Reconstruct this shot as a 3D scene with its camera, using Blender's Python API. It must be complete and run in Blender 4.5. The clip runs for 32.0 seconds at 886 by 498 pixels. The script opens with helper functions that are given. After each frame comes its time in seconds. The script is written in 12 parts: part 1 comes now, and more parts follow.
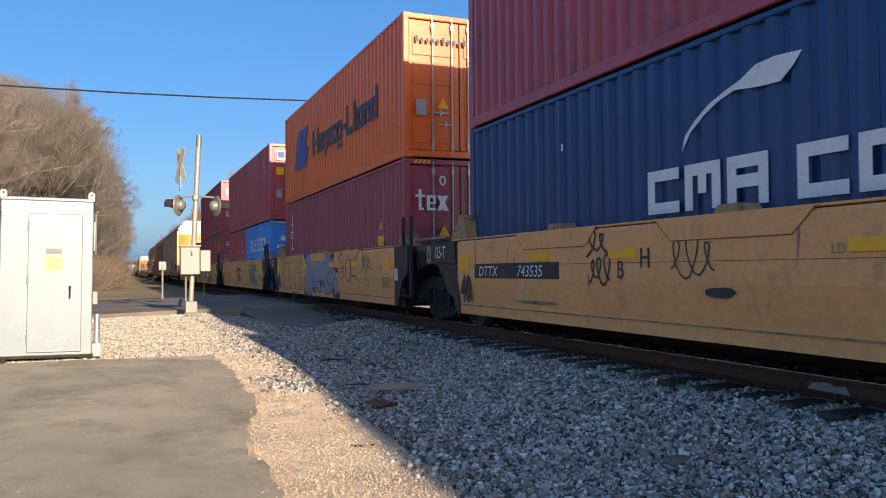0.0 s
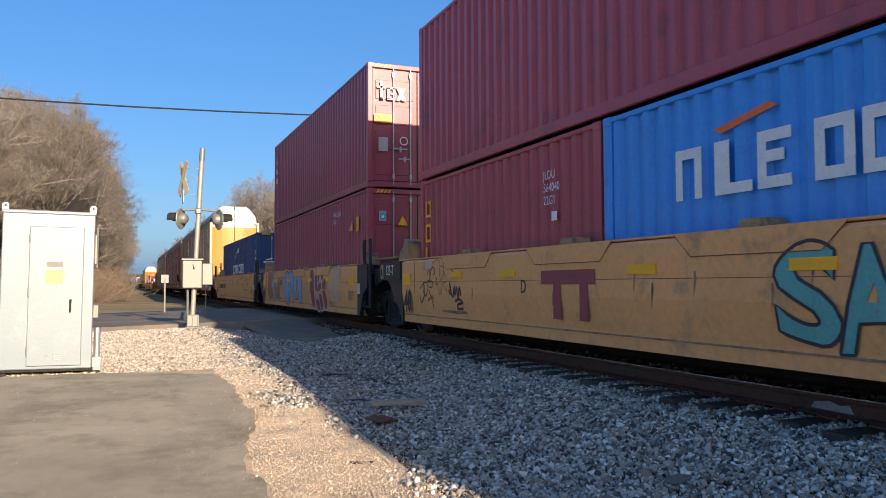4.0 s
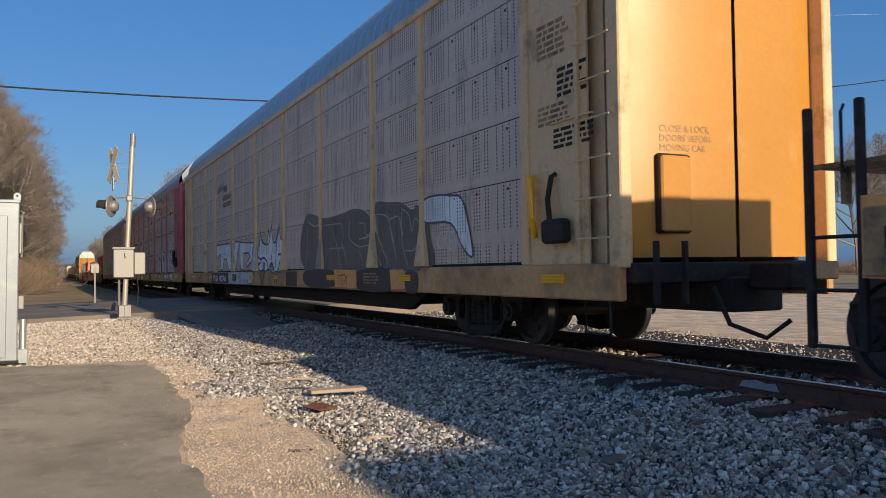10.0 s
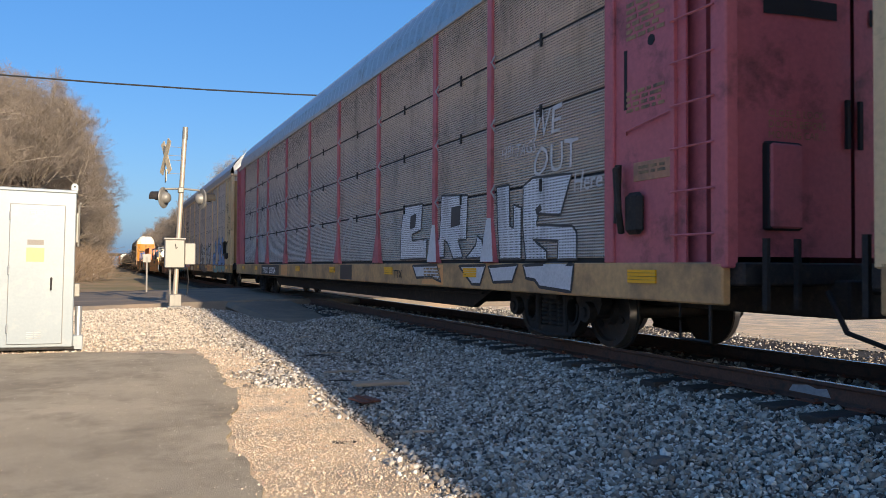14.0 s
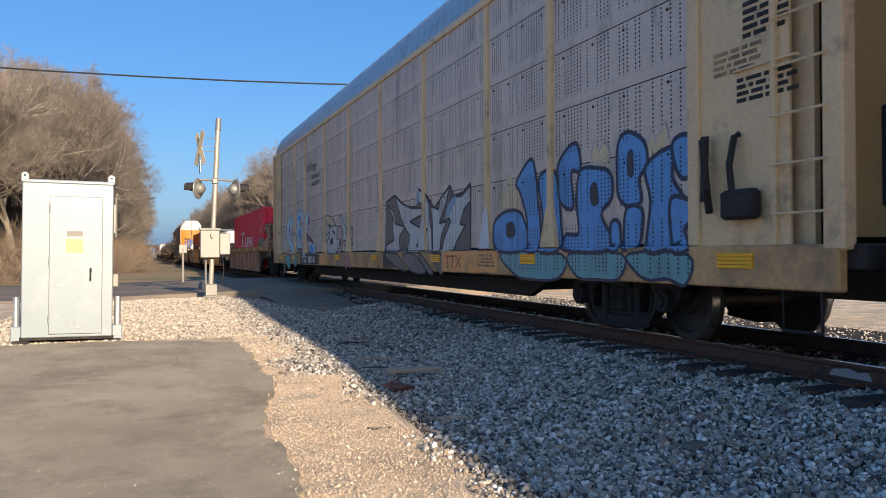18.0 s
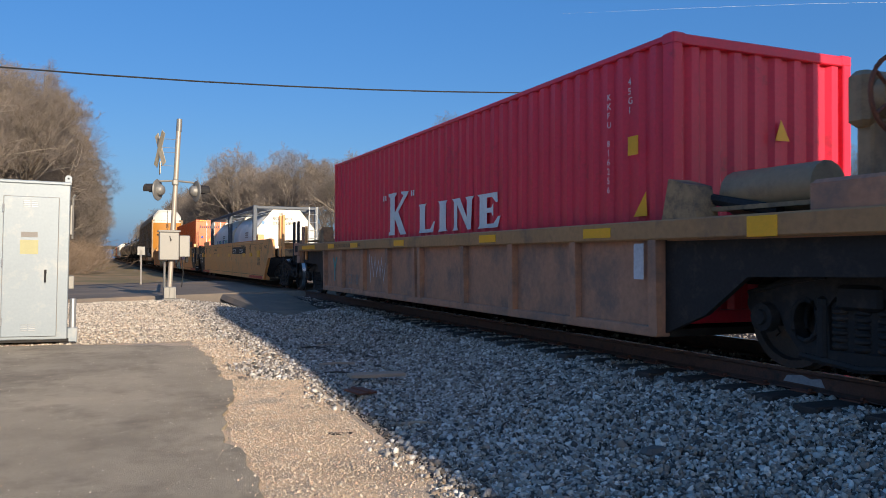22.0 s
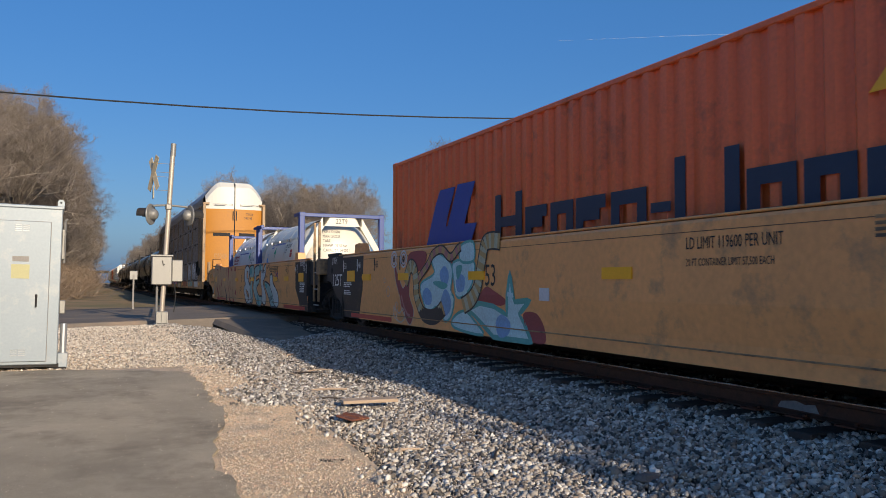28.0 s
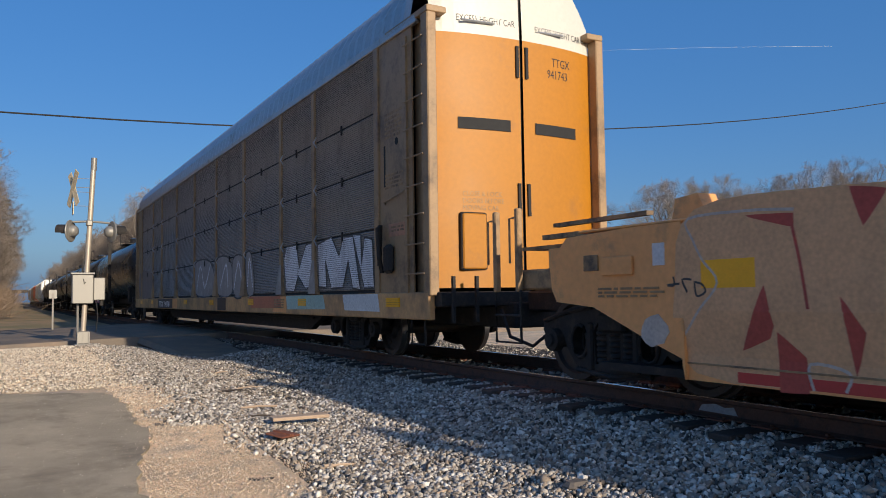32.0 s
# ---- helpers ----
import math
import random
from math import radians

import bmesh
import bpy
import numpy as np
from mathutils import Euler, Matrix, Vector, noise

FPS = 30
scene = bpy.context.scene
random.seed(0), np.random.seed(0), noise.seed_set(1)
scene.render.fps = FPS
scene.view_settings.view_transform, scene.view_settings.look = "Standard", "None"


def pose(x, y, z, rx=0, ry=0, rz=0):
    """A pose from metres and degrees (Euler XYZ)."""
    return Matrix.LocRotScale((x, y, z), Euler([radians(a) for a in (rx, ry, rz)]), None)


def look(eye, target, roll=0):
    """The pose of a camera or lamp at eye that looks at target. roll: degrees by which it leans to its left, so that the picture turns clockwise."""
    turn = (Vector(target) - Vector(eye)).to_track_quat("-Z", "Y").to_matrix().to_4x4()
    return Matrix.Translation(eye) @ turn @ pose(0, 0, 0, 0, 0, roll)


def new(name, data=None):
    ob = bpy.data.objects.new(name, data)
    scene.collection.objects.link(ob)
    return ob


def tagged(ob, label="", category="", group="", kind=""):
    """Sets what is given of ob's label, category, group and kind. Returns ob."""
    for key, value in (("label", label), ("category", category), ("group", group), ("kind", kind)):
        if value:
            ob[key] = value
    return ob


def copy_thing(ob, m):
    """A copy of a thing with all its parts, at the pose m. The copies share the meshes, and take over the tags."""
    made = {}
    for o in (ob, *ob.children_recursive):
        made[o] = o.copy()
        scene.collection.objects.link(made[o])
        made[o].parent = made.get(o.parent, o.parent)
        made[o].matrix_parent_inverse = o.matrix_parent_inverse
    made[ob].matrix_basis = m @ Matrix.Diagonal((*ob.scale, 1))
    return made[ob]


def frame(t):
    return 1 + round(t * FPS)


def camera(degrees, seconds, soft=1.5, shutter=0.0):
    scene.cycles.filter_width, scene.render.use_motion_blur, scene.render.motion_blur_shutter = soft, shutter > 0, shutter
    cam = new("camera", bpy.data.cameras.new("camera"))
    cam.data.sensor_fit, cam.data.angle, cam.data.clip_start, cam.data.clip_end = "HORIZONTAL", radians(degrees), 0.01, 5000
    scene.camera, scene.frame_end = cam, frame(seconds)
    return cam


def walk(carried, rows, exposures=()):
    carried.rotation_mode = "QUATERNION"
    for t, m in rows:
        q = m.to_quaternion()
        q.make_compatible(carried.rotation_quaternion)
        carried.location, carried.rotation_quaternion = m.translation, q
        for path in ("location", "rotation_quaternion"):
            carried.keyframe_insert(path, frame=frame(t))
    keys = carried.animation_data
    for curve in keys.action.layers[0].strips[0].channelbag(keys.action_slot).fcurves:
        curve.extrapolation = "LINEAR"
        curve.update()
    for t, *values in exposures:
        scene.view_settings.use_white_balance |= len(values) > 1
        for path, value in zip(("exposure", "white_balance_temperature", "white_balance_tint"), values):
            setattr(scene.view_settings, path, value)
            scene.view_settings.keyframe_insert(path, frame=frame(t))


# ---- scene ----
cam = camera(58.28, 32.0, soft=0.55, shutter=0.06)
PATH = [
    (0, pose(-0.024, -0.014, 0.945, 91.51, 0.53, -22.03)),
    (0.5, pose(-0.027, -0.006, 0.945, 91.76, 0.64, -21.55)),
    (1, pose(-0.016, 0.001, 0.949, 92.10, 0.48, -21.53)),
    (1.5, pose(0.008, 0.011, 0.952, 92.19, 0.44, -21.45)),
    (2, pose(0.015, 0.015, 0.940, 92.07, 0.42, -21.66)),
    (2.5, pose(0.001, 0.001, 0.943, 91.97, 0.41, -22.07)),
    (4.5, pose(0.012, 0.008, 0.960, 92.84, 0.21, -21.69)),
    (5, pose(0.013, -0.001, 0.958, 93.02, 0.31, -21.44)),
    (5.5, pose(-0.000, -0.009, 0.945, 92.98, 0.29, -21.24)),
    (6, pose(0.008, -0.007, 0.941, 92.69, 0.24, -21.03)),
    (6.5, pose(0.016, -0.007, 0.949, 92.47, 0.09, -20.93)),
    (7, pose(0.017, -0.005, 0.948, 92.41, 0.05, -21.03)),
    (7.5, pose(0.022, -0.019, 0.957, 92.34, 0.45, -21.85)),
    (8, pose(0.026, -0.029, 0.959, 92.32, 0.74, -23.24)),
    (8.5, pose(0.031, -0.030, 0.957, 92.21, 0.78, -24.66)),
    (9, pose(0.028, -0.012, 0.950, 92.13, 0.66, -25.46)),
    (9.5, pose(0.036, -0.008, 0.956, 91.79, 0.81, -25.87)),
    (10, pose(0.017, 0.010, 0.944, 91.59, 0.76, -26.17)),
    (10.5, pose(0.005, -0.016, 0.955, 91.24, 0.62, -26.49)),
    (11, pose(0.014, -0.001, 0.963, 91.00, 1.15, -26.55)),
    (11.5, pose(0.004, -0.014, 0.949, 91.06, 1.44, -25.62)),
    (12, pose(-0.004, -0.008, 0.946, 91.07, 1.17, -24.26)),
    (12.5, pose(-0.001, -0.005, 0.946, 91.08, 0.93, -23.57)),
    (13, pose(0.004, -0.011, 0.950, 91.05, 0.80, -23.26)),
    (13.5, pose(0.004, -0.003, 0.950, 91.13, 0.21, -23.11)),
    (14, pose(0.001, 0.002, 0.953, 91.25, -0.29, -22.99)),
    (14.5, pose(0.002, 0.012, 0.957, 91.42, -0.57, -23.01)),
    (16.5, pose(-0.005, 0.029, 0.939, 90.79, 0.04, -21.34)),
    (17, pose(0.008, 0.031, 0.935, 90.74, 0.09, -20.37)),
    (17.5, pose(0.007, 0.021, 0.931, 90.37, 0.25, -20.29)),
    (18, pose(0.006, 0.013, 0.937, 90.38, 0.34, -20.66)),
    (18.5, pose(0.009, 0.015, 0.939, 90.69, 0.33, -20.57)),
    (19, pose(0.008, 0.013, 0.939, 90.81, 0.20, -20.29)),
    (19.5, pose(0.010, 0.018, 0.933, 90.79, -0.02, -20.20)),
    (20, pose(0.012, 0.013, 0.932, 90.77, -0.21, -20.42)),
    (20.5, pose(0.016, 0.018, 0.934, 90.66, -0.09, -20.67)),
    (21, pose(0.014, 0.024, 0.933, 90.39, 0.09, -21.21)),
    (21.5, pose(0.005, 0.019, 0.943, 90.37, -0.24, -22.15)),
    (22, pose(-0.004, 0.008, 0.943, 90.71, -0.22, -23.36)),
    (22.5, pose(-0.039, -0.006, 0.937, 90.87, -0.01, -23.94)),
    (23, pose(-0.053, -0.012, 0.934, 90.96, 0.03, -24.26)),
    (23.5, pose(-0.040, -0.000, 0.945, 91.08, 0.17, -24.40)),
    (24, pose(-0.040, -0.004, 0.944, 91.49, 0.20, -24.37)),
    (24.5, pose(-0.031, -0.010, 0.946, 91.82, 0.29, -24.22)),
    (26.5, pose(0.003, -0.003, 0.932, 92.16, -0.18, -24.21)),
    (27, pose(0.007, 0.003, 0.936, 92.17, -0.21, -23.77)),
    (27.5, pose(0.012, 0.013, 0.942, 92.42, -0.21, -23.70)),
    (28, pose(0.005, 0.014, 0.944, 92.50, -0.28, -23.81)),
    (28.5, pose(0.009, 0.010, 0.949, 92.56, -0.03, -24.05)),
    (29, pose(0.025, 0.005, 0.953, 92.79, 0.38, -24.45)),
    (29.5, pose(0.012, -0.006, 0.954, 92.84, 0.44, -24.99)),
    (30, pose(0.017, -0.003, 0.954, 92.44, 0.78, -25.27)),
    (30.5, pose(0.027, -0.001, 0.948, 92.09, 1.28, -25.82)),
    (31, pose(0.037, -0.023, 0.957, 92.15, 1.37, -26.96)),
    (31.5, pose(0.035, -0.024, 0.956, 92.73, 1.16, -28.19)),
    (32, pose(0.026, -0.030, 0.950, 93.36, 0.83, -28.61)),
]
walk(cam, PATH, exposures=[(0, 0.65, 6900, 9), (5.8, 0.65, 6900, 9), (7, 0.3, 6900, 9), (8.2, 0.16, 6900, 9), (9, 0.12, 6900, 9), (9.7, 0.08, 6900, 9), (10.3, 0.1, 6900, 9), (11, 0.5, 6900, 9), (12, 0.62, 6900, 9), (17, 0.62, 6900, 9), (20.5, 0.5, 6700, 9), (22, 0.26, 6500, 9), (24, 0.06, 6350, 9), (27, 0.04, 6480, 9), (32, 0.04, 6500, 9)])
# metres that the train has rolled, second by second
ROLLED = [0.0, 6.97, 13.95, 21.04, 28.24, 35.54, 43.0, 50.49, 58.0, 65.54, 73.0, 80.41, 87.82, 95.22, 102.63, 110.07, 117.54, 125.04, 132.59, 140.13, 147.75, 155.53, 163.36, 171.12, 178.86, 186.61, 194.37, 202.14, 209.9, 217.63, 225.31, 232.94, 240.55]

# ---- world and sun ----
TO_SUN = Vector((0.47, -3.22, 1.0)).normalized()
world = bpy.data.worlds.new("sky")
scene.world = world
world.use_nodes = True
wn = world.node_tree.nodes
sky = wn.new("ShaderNodeTexSky")
sky.sky_type = "NISHITA"
sky.sun_disc = False
sky.sun_elevation = math.asin(TO_SUN.z)
sky.sun_rotation = math.atan2(TO_SUN.x, TO_SUN.y)
sky.air_density, sky.dust_density, sky.ozone_density = 1.0, 2.0, 3.5
wn["Background"].inputs["Strength"].default_value = 0.115
tone = wn.new("ShaderNodeHueSaturation")
tone.inputs["Saturation"].default_value = 1.25
tone.inputs["Hue"].default_value = 0.511
world.node_tree.links.new(sky.outputs[0], tone.inputs["Color"])
clear = wn.new("ShaderNodeMix")
clear.data_type = "RGBA"
clear.inputs["Factor"].default_value = 0.42
clear.inputs[7].default_value = (0.62, 2.25, 5.6, 1)
world.node_tree.links.new(tone.outputs[0], clear.inputs[6])
world.node_tree.links.new(clear.outputs[2], wn["Background"].inputs["Color"])
sun_data = bpy.data.lights.new("sun", "SUN")
sun_data.energy, sun_data.angle, sun_data.color = 4.8, radians(0.6), (1.0, 0.85, 0.67)
sun = new("sun", sun_data)
sun.matrix_world = look((0, 0, 40), Vector((0, 0, 40)) - TO_SUN)
scene.view_settings.exposure = 0.0

TRACK = 6.347      # centre line of the track
GAUGE = 0.7525     # rail centre from the centre line


# ---- materials ----
def material(name, colour, rough=0.6, metal=0.0, vary=0.12, scale=3.0, grain=40.0, bump=0.15, dirt=None, dirt_at=0.62, random_tint=0.0, island=False, stretch=(1, 1, 1)):
    """A worn surface: base colour with large and fine variation, optional dirt patches and relief."""
    m = bpy.data.materials.new(name)
    m.use_nodes = True
    nt = m.node_tree
    n, link = nt.nodes, nt.links.new
    b = n["Principled BSDF"]
    b.inputs["Metallic"].default_value = metal
    tc = n.new("ShaderNodeTexCoord")
    mp = n.new("ShaderNodeMapping")
    mp.inputs["Scale"].default_value = stretch
    link(tc.outputs["Object"], mp.inputs["Vector"])
    big = n.new("ShaderNodeTexNoise")
    big.inputs["Scale"].default_value, big.inputs["Detail"].default_value, big.inputs["Roughness"].default_value = scale, 6, 0.65
    fine = n.new("ShaderNodeTexNoise")
    fine.inputs["Scale"].default_value, fine.inputs["Detail"].default_value = grain, 3
    link(mp.outputs[0], big.inputs["Vector"])
    link(mp.outputs[0], fine.inputs["Vector"])
    add = n.new("ShaderNodeMath")
    add.operation = "MULTIPLY_ADD"
    add.inputs[1].default_value = 0.5
    link(fine.outputs["Fac"], add.inputs[0])
    half = n.new("ShaderNodeMath")
    half.operation = "MULTIPLY"
    half.inputs[1].default_value = 0.5
    link(big.outputs["Fac"], half.inputs[0])
    link(half.outputs[0], add.inputs[2])
    ramp = n.new("ShaderNodeMapRange")
    ramp.inputs["From Min"].default_value, ramp.inputs["From Max"].default_value = 0.3, 0.7
    ramp.inputs["To Min"].default_value, ramp.inputs["To Max"].default_value = 1 - vary, 1 + vary
    link(add.outputs[0], ramp.inputs["Value"])
    rgb = n.new("ShaderNodeRGB")
    rgb.outputs[0].default_value = (*colour, 1)
    mul = n.new("ShaderNodeVectorMath")
    mul.operation = "SCALE"
    link(rgb.outputs[0], mul.inputs[0])
    link(ramp.outputs[0], mul.inputs["Scale"])
    out = mul.outputs[0]
    if random_tint:
        src = n.new("ShaderNodeNewGeometry").outputs["Random Per Island"] if island else n.new("ShaderNodeObjectInfo").outputs["Random"]
        r2 = n.new("ShaderNodeMapRange")
        r2.inputs["To Min"].default_value, r2.inputs["To Max"].default_value = 1 - random_tint, 1 + random_tint
        link(src, r2.inputs["Value"])
        m2 = n.new("ShaderNodeVectorMath")
        m2.operation = "SCALE"
        link(out, m2.inputs[0])
        link(r2.outputs[0], m2.inputs["Scale"])
        out = m2.outputs[0]
    if dirt:
        patch = n.new("ShaderNodeTexNoise")
        patch.inputs["Scale"].default_value, patch.inputs["Detail"].default_value = scale * 1.7, 9
        patch.inputs["Roughness"].default_value = 0.7
        link(mp.outputs[0], patch.inputs["Vector"])
        cut = n.new("ShaderNodeMapRange")
        cut.inputs["From Min"].default_value, cut.inputs["From Max"].default_value = dirt_at - 0.09, dirt_at + 0.09
        link(patch.outputs["Fac"], cut.inputs["Value"])
        mix = n.new("ShaderNodeMix")
        mix.data_type = "RGBA"
        link(cut.outputs[0], mix.inputs["Factor"])
        link(out, mix.inputs[6])
        mix.inputs[7].default_value = (*dirt, 1)
        out = mix.outputs[2]
    link(out, b.inputs["Base Color"])
    rr = n.new("ShaderNodeMapRange")
    rr.inputs["To Min"].default_value, rr.inputs["To Max"].default_value = max(rough - 0.1, 0.03), min(rough + 0.1, 1)
    link(big.outputs["Fac"], rr.inputs["Value"])
    link(rr.outputs[0], b.inputs["Roughness"])
    if bump:
        bp = n.new("ShaderNodeBump")
        bp.inputs["Strength"].default_value, bp.inputs["Distance"].default_value = bump, 0.02
        link(add.outputs[0], bp.inputs["Height"])
        link(bp.outputs[0], b.inputs["Normal"])
    return m


def perforated(name, colour, pitch_y, pitch_z, radius, hole=0.012, groups=0.0, metal=0.35):
    """Sheet steel, bare or sprayed, with punched holes in rows."""
    m = material(name, colour, 0.5, metal, 0.16, 1.2, 30, 0.06, dirt=tuple(0.5 * q for q in colour), dirt_at=0.62, stretch=(1, 1, 0.3))
    nt = m.node_tree
    n, link = nt.nodes, nt.links.new
    b = n["Principled BSDF"]
    base = b.inputs["Base Color"].links[0].from_socket
    tc = n.new("ShaderNodeTexCoord")
    sep = n.new("ShaderNodeSeparateXYZ")
    link(tc.outputs["Object"], sep.inputs[0])

    def op(kind, a, c):
        k = n.new("ShaderNodeMath")
        k.operation = kind
        for i, v in enumerate((a, c)):
            if isinstance(v, (int, float)):
                k.inputs[i].default_value = v
            else:
                link(v, k.inputs[i])
        return k.outputs[0]

    def off(axis, pitch):
        return op("MULTIPLY", op("SUBTRACT", op("FRACT", op("DIVIDE", sep.outputs[axis], pitch), 0), 0.5), pitch)

    d2 = op("ADD", op("MULTIPLY", off("Y", pitch_y), off("Y", pitch_y)), op("MULTIPLY", off("Z", pitch_z), off("Z", pitch_z)))
    ishole = op("LESS_THAN", d2, radius * radius)
    if groups:
        isout = op("GREATER_THAN", op("FRACT", op("DIVIDE", op("SUBTRACT", sep.outputs["Z"], 0.56), groups), 0), 0.2)
        white = n.new("ShaderNodeTexWhiteNoise")
        white.noise_dimensions = "1D"
        link(op("FLOOR", op("DIVIDE", sep.outputs["Y"], pitch_y), 0), white.inputs["W"])
        isout2 = op("GREATER_THAN", white.outputs["Value"], 0.38)
        ishole = op("MULTIPLY", ishole, op("MULTIPLY", isout, isout2))
    mix = n.new("ShaderNodeMix")
    mix.data_type = "RGBA"
    link(ishole, mix.inputs["Factor"])
    link(base, mix.inputs[6])
    mix.inputs[7].default_value = (hole, hole, hole, 1)
    link(mix.outputs[2], b.inputs["Base Color"])
    return m


TAN = material("tan car paint", (0.8, 0.365, 0.125), 0.5, 0, 0.14, 0.9, 14, 0.06, dirt=(0.30, 0.19, 0.10), dirt_at=0.64)
TAN_DARK = material("grimy and shade-dark tan paint", (0.36, 0.225, 0.11), 0.65, 0, 0.25, 1.6, 18, 0.12, dirt=(0.08, 0.06, 0.045), dirt_at=0.55)
CHARCOAL = material("charcoal car paint", (0.017, 0.018, 0.021), 0.6, 0, 0.25, 1.5, 20, 0.1, dirt=(0.12, 0.09, 0.07), dirt_at=0.68)
BROWN = material("brown car paint", (0.464, 0.228, 0.132), 0.65, 0, 0.2, 1.2, 16, 0.1, dirt=(0.24, 0.15, 0.11), dirt_at=0.55)
SOOT = material("sooty steel", (0.022, 0.02, 0.019), 0.75, 0.2, 0.35, 4, 30, 0.25, dirt=(0.06, 0.043, 0.034), dirt_at=0.6)
OCHRE = material("weathered ochre car paint", (0.4, 0.21, 0.085), 0.6, 0, 0.2, 1.4, 16, 0.1, dirt=(0.2, 0.12, 0.07), dirt_at=0.63)
WHEEL = material("wheel steel", (0.06, 0.052, 0.048), 0.6, 0.5, 0.25, 5, 40, 0.1, dirt=(0.10, 0.06, 0.04), dirt_at=0.6)
TREAD = material("bright wheel rim", (0.45, 0.43, 0.41), 0.3, 0.9, 0.1, 5, 40, 0.02)
YELLOW = material("yellow reflector", (0.92, 0.44, 0.01), 0.35, 0, 0.08, 8, 60, 0.02)
WHITE = material("white marking", (0.74, 0.74, 0.72), 0.6, 0, 0.12, 8, 60, 0.02, dirt=(0.45, 0.42, 0.4), dirt_at=0.68)
BLACK = material("black marking", (0.02, 0.02, 0.022), 0.6, 0, 0.15, 8, 60, 0.02)
GREYMARK = material("grey marking", (0.23, 0.21, 0.19), 0.6, 0, 0.15, 8, 60, 0.02)
NAVY = material("navy container paint", (0.010, 0.052, 0.16), 0.36, 0, 0.15, 0.8, 25, 0.05, dirt=(0.03, 0.04, 0.08), dirt_at=0.68)
MAROON = material("maroon container paint", (0.325, 0.06, 0.086), 0.36, 0, 0.16, 0.8, 25, 0.05, dirt=(0.11, 0.05, 0.05), dirt_at=0.66)
OXBLOOD = material("oxide red container paint", (0.42, 0.07, 0.085), 0.36, 0, 0.16, 0.8, 25, 0.05, dirt=(0.14, 0.06, 0.05), dirt_at=0.66)
ORANGE = material("orange container paint", (0.806, 0.150, 0.023), 0.36, 0, 0.12, 0.8, 25, 0.05, dirt=(0.36, 0.10, 0.03), dirt_at=0.67)
RUST_ORANGE = material("faded orange container paint", (0.80, 0.15, 0.038), 0.36, 0, 0.15, 0.8, 25, 0.05, dirt=(0.30, 0.08, 0.03), dirt_at=0.64)
CRIMSON = material("crimson container paint", (0.72, 0.024, 0.06), 0.36, 0, 0.12, 0.8, 25, 0.05, dirt=(0.22, 0.03, 0.03), dirt_at=0.68)
SKYBLUE = material("bright blue container paint", (0.035, 0.280, 0.735), 0.36, 0, 0.12, 0.8, 25, 0.05, dirt=(0.06, 0.15, 0.3), dirt_at=0.68)
LOGO_BLUE = material("logo blue", (0.02, 0.06, 0.32), 0.5, 0, 0.1, 4, 30, 0.02)
LOGO_NAVY = material("logo dark blue", (0.012, 0.025, 0.06), 0.5, 0, 0.1, 4, 30, 0.02)
ROD = material("galvanised lock rod", (0.42, 0.43, 0.44), 0.4, 0.6, 0.12, 10, 60, 0.05)
SEAL = material("black rubber", (0.015, 0.015, 0.016), 0.8, 0, 0.1, 10, 60, 0.05)
RACK_TAN = material("tan rack paint", (0.71, 0.5, 0.275), 0.5, 0, 0.14, 1.0, 20, 0.06, dirt=(0.22, 0.16, 0.09), dirt_at=0.63)
RACK_RED = material("faded red rack paint", (0.5, 0.125, 0.145), 0.55, 0, 0.16, 1.0, 20, 0.06, dirt=(0.14, 0.05, 0.05), dirt_at=0.62)
RACK_BROWN = material("brown rack paint", (0.33, 0.215, 0.115), 0.55, 0, 0.16, 1.0, 20, 0.06, dirt=(0.13, 0.09, 0.06), dirt_at=0.58)
DOOR_YELLOW = material("yellow rack door paint", (0.52, 0.235, 0.04), 0.42, 0, 0.08, 0.8, 16, 0.04, dirt=(0.55, 0.30, 0.09), dirt_at=0.66)
DOOR_ORANGE = material("orange rack door paint", (0.42, 0.165, 0.006), 0.55, 0, 0.1, 0.8, 16, 0.04, dirt=(0.30, 0.13, 0.03), dirt_at=0.66)
DOOR_OLIVE = material("olive tan rack door paint", (0.42, 0.28, 0.11), 0.48, 0, 0.1, 0.8, 16, 0.04, dirt=(0.3, 0.2, 0.08), dirt_at=0.66)
DOOR_WHITE = material("white rack door paint", (0.60, 0.58, 0.52), 0.45, 0, 0.06, 1.0, 20, 0.03, dirt=(0.55, 0.48, 0.38), dirt_at=0.70)
SILL_BLACK = material("black sill paint", (0.03, 0.032, 0.035), 0.55, 0, 0.2, 2, 20, 0.08)
SILL_TAN = material("dusty tan sill paint", (0.58, 0.33, 0.14), 0.6, 0, 0.25, 0.7, 14, 0.1, dirt=(0.30, 0.18, 0.09), dirt_at=0.52)
PERF_DOTS = perforated("punched grey steel", (0.61, 0.5, 0.415), 0.075, 0.045, 0.0135, groups=0.72, metal=0.1)
PERF_BROWN = perforated("louvred slate grey steel", (0.31, 0.275, 0.245), 0.034, 0.034, 0.0095, metal=0.15)
PERF_LINES = perforated("louvred grey steel", (0.62, 0.53, 0.46), 0.034, 0.034, 0.0095, metal=0.15)
GALV = material("galvanised roof steel", (0.42, 0.42, 0.42), 0.4, 0.7, 0.14, 1.5, 20, 0.06, dirt=(0.3, 0.26, 0.22), dirt_at=0.62)
CREAM = material("cream tank shell paint", (0.72, 0.66, 0.54), 0.4, 0, 0.06, 1, 20, 0.03, dirt=(0.5, 0.42, 0.3), dirt_at=0.72)
